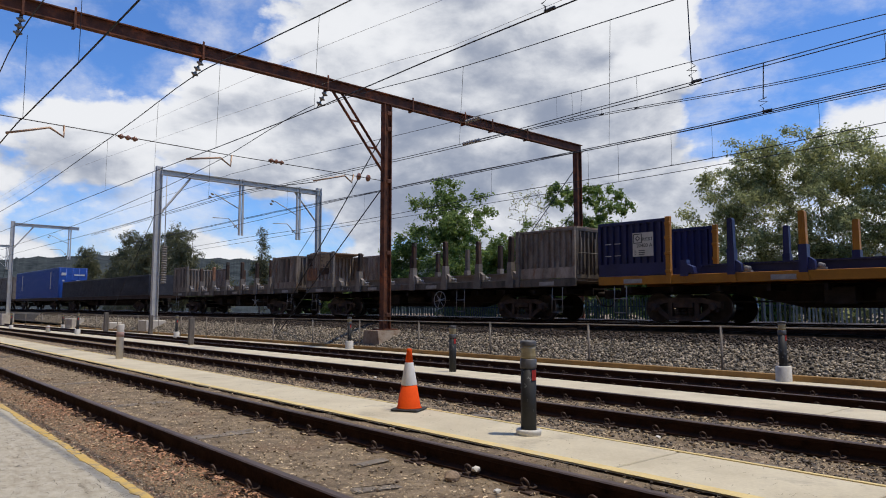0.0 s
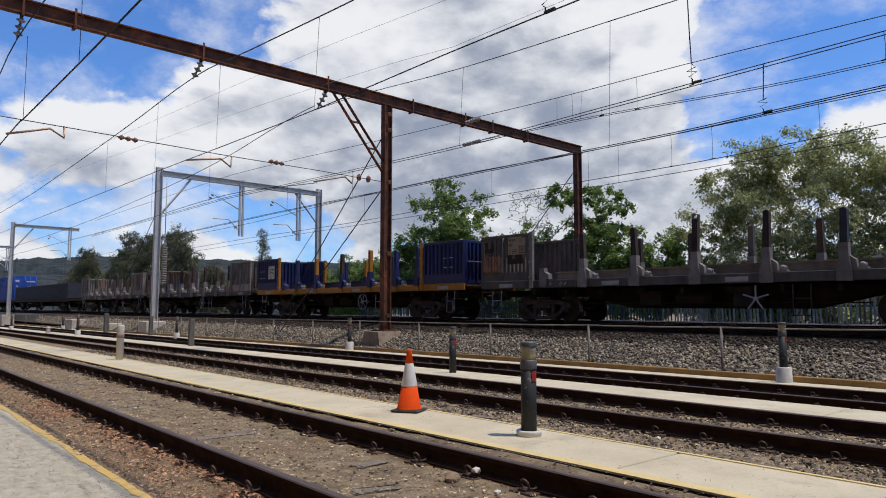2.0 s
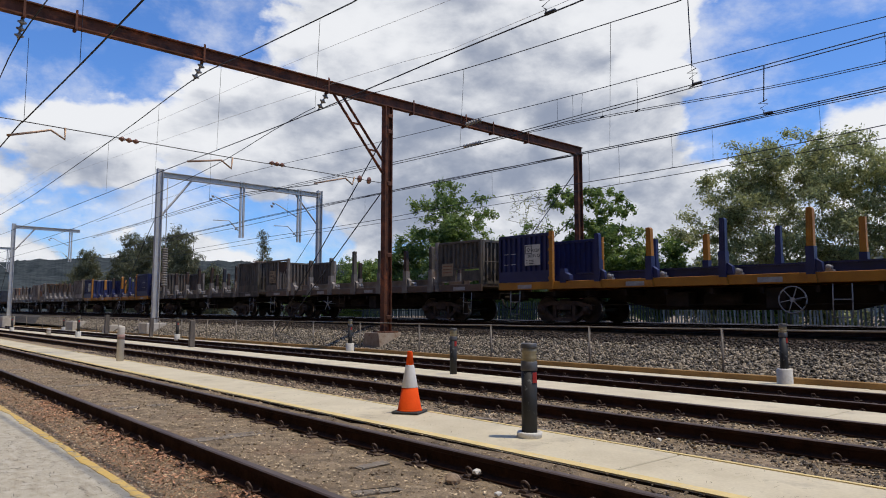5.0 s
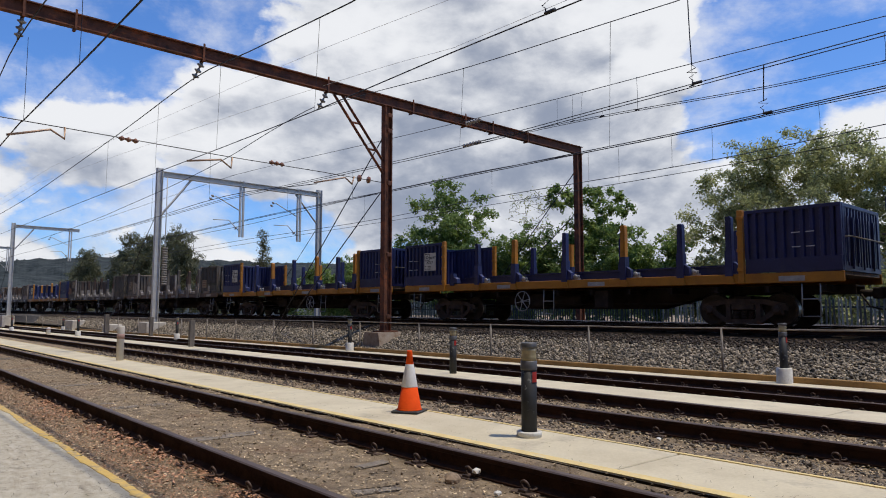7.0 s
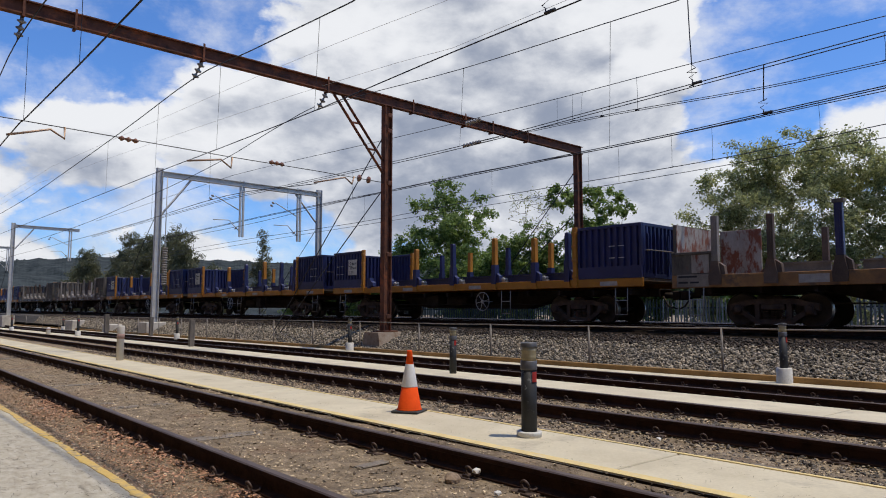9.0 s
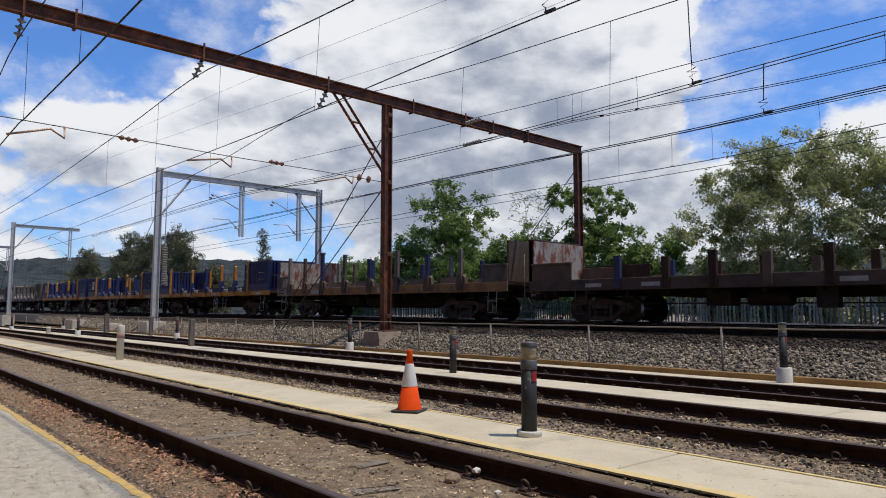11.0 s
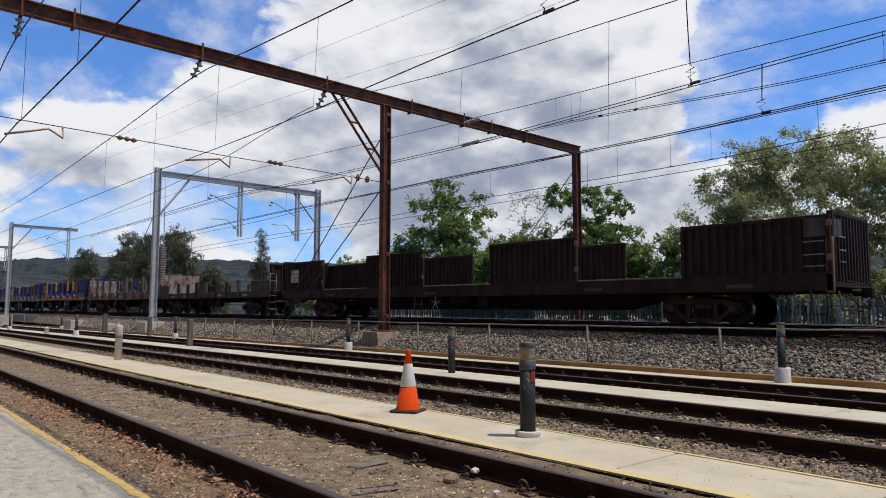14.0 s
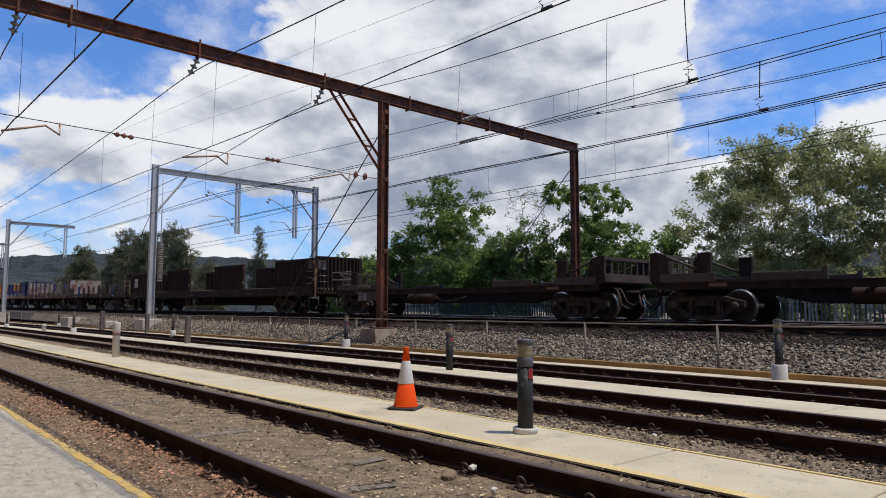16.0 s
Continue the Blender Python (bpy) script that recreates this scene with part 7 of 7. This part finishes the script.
def build_trees():
    O, D, C = M["leaf_olive"], M["leaf_deep"], M["leaf_casuarina"]
    tree("spreading olive-green tree with sparse leaves and dark limbs", (-11.7, 33, -0.1), [(0.2, 0, 5.8, 3.6, 3.0, 3.1), (-1.3, 0, 8.2, 2.2, 1.9, 1.6), (1.5, 0, 7.7, 2.0, 1.9, 1.5), (-3.5, 0, 7.0, 1.9, 1.8, 1.6), (-4.7, 0, 5.3, 2.0, 1.6, 1.5), (-6.2, 0, 5.0, 0.8, 0.8, 0.6), (-1.5, -1.0, 3.2, 3.4, 1.6, 1.7), (2.2, 0, 4.5, 2.2, 2.0, 2.5), (-4.2, 0, 3.2, 1.8, 1.4, 1.3)], O, 11, 460, 80000, 0.074, 0.34, 0.42, 0.25, fork=0.24, sprigs=7)
    tree("olive-green tree with sparse sunlit leaves", (-5.6, 34, -0.1), [(0, 0, 5.2, 3.4, 3, 3.2), (-1.6, 0, 7.0, 2.2, 2, 1.9), (1.5, 0, 7.8, 2.2, 2, 1.8), (-1.2, 0, 3.8, 2.8, 2.2, 2.2)], O, 23, 260, 48000, 0.076, 0.22, 0.45, 0.2, sprigs=7)
    tree("dense bright green tree with large glossy leaves", (-35.2, 32, -0.1), [(0, 0, 4.2, 4.3, 2.4, 2.7), (0.5, 0, 7.0, 2.5, 2.0, 1.4), (0.5, 0, 9.1, 1.2, 1.1, 1.2), (-2.1, 0, 8.9, 1.0, 0.8, 0.5), (3.5, 0, 8.0, 0.8, 0.8, 0.9), (-3.7, 0, 6.4, 1.3, 1.2, 1.0)], D, 5, 280, 36000, 0.11, 0.20, 0.42, sprigs=7)
    tree("rounded deep green tree with glossy leaves", (-40.6, 31.5, -0.1), [(0, 0, 3.4, 2.4, 1.8, 2.1), (1.0, 0, 4.9, 1.6, 1.4, 1.3), (-2.4, 0, 3.6, 1.6, 1.4, 1.6)], D, 8, 110, 20000, 0.105, 0.14, 0.44, fork=0.2, sprigs=7)
    tree("nearly leafless grey tree with fine upright twigs", (-26.9, 31.5, -0.1), [(-0.2, 0, 7.9, 1.7, 1.2, 0.8), (0, 0, 6.4, 0.9, 0.7, 1.0), (-1.3, 0, 7.2, 0.7, 0.6, 0.8), (0.9, 0, 7.3, 0.7, 0.6, 0.6)], O, 19, 110, 420, 0.07, 0.11, 0.18, fork=0.5, twig=0.013)
    tree("open tree with leaf clusters at its branch ends", (-23.4, 32, -0.1), [(-1.2, 0, 7.9, 1.2, 1.0, 0.6), (0.6, 0, 7.6, 1.3, 1.0, 0.8), (2.0, 0, 6.9, 1.1, 1.0, 0.8), (1.0, 0, 5.4, 2.2, 1.4, 1.2)], D, 41, 80, 10500, 0.105, 0.10, 0.32, fork=0.4)
    for k, (x, y, h, w, leaf) in enumerate(((-29.6, 31, 5.6, 1.3, D), (-28.3, 30.6, 6.2, 1.5, D), (-26.6, 30.8, 6.5, 1.6, D), (-24.6, 31.2, 6.5, 1.8, D), (-21.6, 30.9, 6.2, 1.8, D), (-19.6, 31, 5.8, 1.6, D), (-18.1, 31, 4.9, 1.3, D), (-16.0, 31.5, 4.2, 1.5, O),
                                            (-43.6, 31.3, 5.4, 1.8, D), (-32.4, 30.6, 4.6, 1.6, D), (-30.6, 30.4, 4.3, 1.4, D), (-45.6, 31.6, 5.9, 1.5, D), (-47.6, 32, 5.6, 1.5, D), (-49.6, 31.6, 4.8, 1.5, D), (-52.0, 32, 5.9, 1.5, D), (-55.0, 32, 4.4, 1.7, D), (-13.4, 30.8, 2.8, 1.6, D), (-10.5, 30.8, 3.0, 1.6, O), (-7.4, 31, 3.1, 1.6, O), (-4.0, 31, 3.2, 1.6, O))):
        tree("leafy green shrub behind the palisade fence", (x, y, -0.1), [(0, 0, h * 0.40, w, w * 0.8, h * 0.38), (0.3, 0, h * 0.72, w * 0.75, w * 0.6, h * 0.26), (-0.4 * w, 0, h * 0.6, w * 0.5, w * 0.5, h * 0.2)], leaf, 60 + k, 80, 8600, 0.10, 0.08, 0.40, category="shrub", fork=0.15)
    for k, (x, y, h, w) in enumerate(((-115, 45, 15.4, 3.4), (-122, 46, 17.0, 4.2), (-130, 45, 16.4, 4.2), (-138, 46, 16.8, 4.0), (-146, 46, 18.4, 4.2), (-153, 47, 13.6, 4.0), (-168, 44, 16.6, 3.8), (-178, 46, 14.0, 5.0), (-190, 48, 13, 6), (-108, 47, 9.0, 3.0))):
        tree("tall grey-green she-oak with drooping needles", (x, y, -0.1), [(0, 0, h * 0.40, w, w, h * 0.38), (0.3 * w, 0, h * 0.68, w * 0.6, w * 0.6, h * 0.22), (-0.4 * w, 0, h * 0.66, w * 0.45, w * 0.5, h * 0.2), (0, 0, h * 0.86, w * 0.4, w * 0.4, h * 0.12)], C, 90 + k, 150, 9000, 0.42, 0.22, 0.8, 0.5, 0.13)
    tree("slim grey-green young she-oak", (-87.5, 45, -0.1), [(0, 0, 5.5, 1.3, 1.1, 3.8), (0.2, 0, 9.8, 0.6, 0.5, 3.0), (1.2, 0, 8.4, 0.5, 0.5, 2.0), (-0.9, 0, 8.0, 0.5, 0.5, 1.8)], C, 120, 110, 8000, 0.24, 0.13, 0.55, 0.3, 0.13, fork=0.75)


def build_hills():
    rng = np.random.default_rng(3)
    for k, (dist, high, name) in enumerate(((620, 38, "near"), (900, 78, "far"))):
        n = 1400
        az = np.linspace(radians(95), radians(200), n)  # angle from +x
        h = np.array([high * (0.84 + 0.22 * noise.noise((a * 3.1, k * 9.0, 0)) + 0.06 * noise.noise((a * 14, k, 0)) + 0.02 * noise.noise((a * 60, k, 4)) + 0.035 * abs(noise.noise((a * 260, k, 8)))) for a in az])
        rows = []
        for f, hh in ((1.25, 0.0), (1.12, 0.75), (1.0, 1.0), (0.93, 0.62), (0.82, 0.0)):
            rows.append(np.stack([np.cos(az) * dist * (2 - f), np.sin(az) * dist * (2 - f), h * hh - 1.0], 1))
        V = np.concatenate(rows)
        idx = np.arange(len(V)).reshape(len(rows), n)
        quads = np.stack([idx[:-1, :-1], idx[:-1, 1:], idx[1:, 1:], idx[1:, :-1]], -1).reshape(-1, 4)
        ob = new("hill", raw_mesh("hill", V, quads, M["hill"]))
        tagged(ob, "distant wooded hill, blue-green with painted haze", "hill", kind="structure")


def build_palisade():
    root = thing("palisade_fence", None, label="steel palisade fence of upright pales beyond the tracks", category="fence", kind="structure")
    mesh_of = {}
    for mat in ("palisade", "palisade_green"):
        bm = bmesh.new()
        prism(bm, [(-0.035, 0), (0.035, 0), (0.035, 1.72), (0.0, 1.85), (-0.035, 1.72)], -0.012, 0.012)
        mesh_of[mat] = finish(bm, "pale", M[mat])
    rng = random.Random(2)
    for k in range(296):
        x = 4.0 - k * 0.152
        pale = new("pale", mesh_of["palisade" if x > -17 else "palisade_green"])
        pale.parent = root
        pale.matrix_basis = pose(x, 29.0, -0.1 - 0.0072 * (x + 10.7) * 0.6, rng.uniform(-1, 1), rng.uniform(-2, 2), rng.uniform(-8, 8))
    for z in (0.25, 1.35):
        bm = bmesh.new()
        cuboid(bm, -42, 4.2, 29.02, 29.07, z - 0.03, z + 0.03)
        part("fence_rail", bm, M["palisade_green"], root)


build_trees()
build_hills()
build_palisade()
# ---- yard furniture ----
def build_wall():
    # added wall, never in view: blocks sky light and returns a warm bounce
    bm = bmesh.new()
    cuboid(bm, -110, 60, -4.6, -4.2, -0.4, 17.0)
    solid("wall_south", bm, M["shade_wall_brown"], YARD.copy(), label="plain unseen brown wall added to dim the sky light", category="wall", kind="structure")


def traffic_cone():
    root = thing("traffic_cone", Matrix.Translation((-6.25, 5.11, -0.026)), label="orange traffic cone with a white reflective collar on black base", category="traffic cone")
    bm = bmesh.new()
    cuboid(bm, -0.165, 0.165, -0.165, 0.165, 0, 0.026, 0.01)
    p = part("base", bm, M["rubber"], root, "square black rubber base")
    p.rotation_euler = (0, 0, 0.5)
    bm = bmesh.new()
    turned(bm, [(0.150, 0.026), (0.142, 0.036), (0.134, 0.05), (0.092, 0.285)], 28)
    part("lower_cone", bm, M["orange"], root)
    bm = bmesh.new()
    turned(bm, [(0.093, 0.285), (0.094, 0.29), (0.049, 0.54), (0.048, 0.543)], 28)
    part("collar", bm, M["cone_white"], root, "white reflective collar")
    bm = bmesh.new()
    turned(bm, [(0.047, 0.543), (0.031, 0.665), (0.031, 0.69), (0.026, 0.70), (0.020, 0.69), (0.018, 0.6)], 28)
    part("tip", bm, M["orange"], root)


def light_bollard(off, s, z, high, base, lean=0.0, red=True):
    label = {"ring": "dark steel bollard light in a white round collar", "bucket": "dark bollard light set in a white concrete base", "": "dark bollard light with red reflector on the walkway"}[base]
    root = thing("bollard_light", YARD @ pose(s, off, z, lean * 0.5, lean, 0), label=label, category="bollard", group="bollard lights")
    r = 0.072
    if base == "ring":
        bm = bmesh.new()
        turned(bm, [(0.114, 0), (0.118, 0.042), (0.112, 0.052), (0.092, 0.054), (0.088, 0.04), (0.07, 0.036)], 28)
        part("collar", bm, M["white_base"], root, "chipped white round collar")
    if base == "bucket":
        bm = bmesh.new()
        turned(bm, [(0.15, -0.05), (0.145, 0.0), (0.14, 0.27), (0.13, 0.28), (0.06, 0.28)], 24)
        part("base", bm, M["white_base"], root, "white cylindrical base")
    bm = bmesh.new()
    turned(bm, [(r, 0.0), (r, high - 0.25)], 20)
    part("post", bm, M["post_dark"], root, "charcoal painted tube")
    bm = bmesh.new()
    turned(bm, [(r * 1.06, high - 0.25), (r * 1.08, high - 0.24), (r * 1.08, high - 0.17), (r, high - 0.165)], 20)
    part("lamp_ring", bm, M["cap"], root)
    bm = bmesh.new()
    turned(bm, [(r * 0.98, high - 0.165), (r * 1.0, high - 0.13), (r * 0.9, high - 0.10), (r * 1.0, high - 0.08), (r * 0.98, high - 0.045)], 20)
    part("lens", bm, M["lens"], root, "cloudy yellowish lamp lens")
    bm = bmesh.new()
    turned(bm, [(r * 1.05, high - 0.045), (r * 1.06, high - 0.035), (r * 1.06, high - 0.006), (r * 0.98, high), (0.01, high + 0.003)], 20)
    part("cap", bm, M["cap"], root)
    if red:
        bm = bmesh.new()
        for k in range(5):
            a0, a1 = radians(-22 + k * 9), radians(-22 + (k + 1) * 9)
            rr = r + 0.003
            vs = [bm.verts.new((rr * math.cos(a), rr * math.sin(a), zz)) for a, zz in ((a0, high - 0.36), (a1, high - 0.36), (a1, high - 0.265), (a0, high - 0.265))]
            bm.faces.new(vs)
        part("reflector", bm, M["red"], root, "red reflector patch")


def plain_post(off, s, z, high, radius, material, label, square=False):
    root = thing("post", YARD @ pose(s, off, z, 0, 0.8, 0), label=label, category="post", group="yard posts")
    bm = bmesh.new()
    if square:
        cuboid(bm, -radius, radius, -radius, radius, 0, high, 0.012)
        part("post_shaft", bm, material, root)
    else:
        turned(bm, [(radius, 0), (radius, high - 0.04), (radius * 0.9, high - 0.01), (0.01, high)], 16)
        part("post_shaft", bm, material, root)
        bm = bmesh.new()
        turned(bm, [(radius * 1.03, high * 0.62), (radius * 1.03, high * 0.76)], 16)
        part("band", bm, M["faded_red"], root, "faded red band")


def build_posts():
    light_bollard(4.82, -4.42, -0.03, 0.86, "ring", 0.6)
    light_bollard(9.36, -10.65, -0.115, 0.93, "")
    light_bollard(13.38, -5.80, -0.20, 1.12, "bucket")
    light_bollard(13.36, -20.7, -0.20, 1.11, "bucket")
    light_bollard(12.75, -36.0, -0.2, 1.12, "bucket")
    light_bollard(9.3, -41.2, -0.115, 1.15, "bucket")
    light_bollard(8.6, -57.0, -0.115, 1.15, "bucket")
    light_bollard(12.9, -62.0, -0.2, 1.12, "bucket")
    plain_post(5.0, -17.95, -0.03, 0.84, 0.085, M["post_pale"], "pale round post with a faded red band on the walkway")
    plain_post(9.6, -25.6, -0.115, 0.98, 0.09, M["post_grey"], "square weathered grey timber post beside the siding", True)
    plain_post(13.0, -50.0, -0.2, 1.25, 0.13, M["post_grey"], "thick weathered grey post beside the siding", True)
    plain_post(13.2, -41.5, -0.2, 1.1, 0.1, M["post_grey"], "square weathered grey timber post near the fence", True)
    plain_post(8.9, -46.5, -0.115, 0.4, 0.12, M["white_base"], "short white and red stub post on the walkway")


def build_handrail():
    root = thing("post_and_wire_fence", None, label="low galvanised post fence with a top rail along the ballast", category="fence", kind="structure")
    base = lambda x: 14.0 + max(0, -x) * 0.012
    xs = [-3.6, -6.9, -10.3, -13.7, -16.9, -20.2, -23.4, -26.6, -30.3, -33.6, -37, -40.4, -44, -48, -53, -58, -64, -70, -77, -84, -92]
    top = lambda x: 1.1 - base(x) * (0.0218 if x > -18 else 0.0205 + 0.0004 * (x + 18) * 0.35)
    for x in xs:
        bm = bmesh.new()
        y = base(x)
        tube(bm, [(x, y, -0.38), (x, y, top(x) + 0.012)], 0.026, 8)
        part("fence_post", bm, M["fence_grey"], root, "thin grey steel post")
    pts = []
    for a, b in zip([0.5] + xs, xs):
        for k in range(4):
            t = k / 4
            x = a + (b - a) * t
            pts.append((x, base(x), top(x) - 0.012 * math.sin(math.pi * t)))
    rod("top_rail", pts, 0.019, M["fence_grey"], root, "grey steel top rail")
    # concrete pit cover and low block near the grey portal
    bm = bmesh.new()
    cuboid(bm, -52.6, -50.9, 14.9, 15.9, -0.45, 0.35, 0.03)
    solid("concrete_block", bm, M["old_concrete"], label="low pale concrete block on the ballast", category="concrete block")
    bm = bmesh.new()
    cuboid(bm, -62.6, -60.4, 14.9, 15.9, -0.45, 0.55, 0.03)
    solid("concrete_block", bm, M["old_concrete"], label="low weathered concrete block on the ballast", category="concrete block")


def build_litter():
    rng = random.Random(8)
    for k, (s, o, w, h, d) in enumerate(((-4.2, 2.95, 0.34, 0.008, 0.12), (-3.3, 3.05, 0.32, 0.008, 0.13), (-4.9, 3.4, 0.3, 0.012, 0.10), (-6.0, 5.75, 0.32, 0.05, 0.1), (-5.0, 5.62, 0.30, 0.05, 0.1), (-3.9, 5.5, 0.3, 0.05, 0.12), (-2.6, 5.55, 0.24, 0.05, 0.12))):
        bm = bmesh.new()
        cuboid(bm, -w / 2, w / 2, -d / 2, d / 2, 0, h, min(0.01, h * 0.4))
        for v in bm.verts:
            v.co += Vector((rng.uniform(-0.02, 0.02), rng.uniform(-0.015, 0.015), rng.uniform(-0.008, 0.008)))
        solid("timber_offcut", bm, M["timber"], YARD @ pose(s, o, ground_z(o) + 0.002, 0, 0, rng.uniform(50, 110) if k < 3 else rng.uniform(-10, 10)), label="weathered grey timber piece in the gravel", category="timber", group="timber pieces")
    for k, (s, o, r) in enumerate(((-4.02, 3.52, 0.06), (-2.9, 3.45, 0.05), (-1.6, 6.4, 0.04), (-0.6, 6.2, 0.04))):
        bm = bmesh.new()
        bmesh.ops.create_icosphere(bm, subdivisions=2, radius=r)
        for v in bm.verts:
            v.co *= 1 + 0.35 * noise.noise(v.co * 14 + Vector((k * 5, 0, 0)))
            v.co.z *= 0.75
        solid("rock", bm, M["grit"], YARD @ pose(s, o, ground_z(o) + r * 0.55), label="loose tan rock lying in the siding gravel", category="rock", group="loose rocks")

    # pale chips and small weeds in the sidings
    for k, p in enumerate(((-11.82, 8.95, -0.20), (-11.22, 8.30, -0.20), (-11.35, 8.89, -0.20), (-20.55, 8.78, -0.20), (-3.34, 3.51, -0.12), (-3.85, 3.81, -0.10), (-2.05, 6.01, -0.20), (-3.93, 6.56, -0.20))):
        bm = bmesh.new()
        bmesh.ops.create_icosphere(bm, subdivisions=1, radius=0.026 + 0.008 * (k % 3))
        for v in bm.verts:
            v.co *= 1 + 0.5 * noise.noise(v.co * 30 + Vector((k * 3, 0, 0)))
            v.co.z *= 0.6
        solid("stone_chip", bm, M["white_base"], Matrix.Translation(p), label="pale chip of stone lying between the rails", category="rock", group="pale stone chips")
    for k, p in enumerate(((-21.99, 8.03, -0.20), (-17.88, 7.46, -0.20))):
        g = np.random.default_rng(70 + k)
        n = 60
        a, h = g.random(n) * 6.283, 0.03 + 0.07 * g.random(n)
        root_at = g.normal(size=(n, 2)) * 0.05
        base = np.stack([root_at[:, 0], root_at[:, 1], np.zeros(n) - 0.02], 1)
        side = np.stack([-np.sin(a), np.cos(a), np.zeros(n)], 1) * 0.006
        tip = base + np.stack([np.cos(a) * h * 0.6, np.sin(a) * h * 0.6, h], 1)
        quads = np.stack([base - side, base + side, tip + side * 0.3, tip - side * 0.3], 1)
        ob = new("weed", raw_mesh("weed", quads.reshape(-1, 3), np.arange(4 * n).reshape(-1, 4), M["weed"]))
        ob.location = p
        tagged(ob, "small tuft of green weed growing in the gravel", "weed", "weeds in the sidings")


build_wall()
traffic_cone()
build_posts()
build_handrail()
build_litter()


def train_run(t):
    """How far the train has come: it picks up a little speed."""
    return 11.18 * t + 0.0085 * t * t


def motions():
    for root, start in TRAIN:
        rows = []
        for k in range(33):
            x = start - train_run(k / 2)
            rows.append((k / 2, pose(x, MAIN_Y[0], rail_z(x), 0, math.degrees(math.atan(GRADE)), 0)))
        walk(root, rows)
    rolls = [(k / FPS, -math.degrees(train_run(k / FPS) / 0.46)) for k in range(481)]
    for wheelset, wx in WHEELSETS:
        walk(wheelset, [(t, pose(wx, 0, 0.46, 0, a, 0)) for t, a in rolls])


motions()
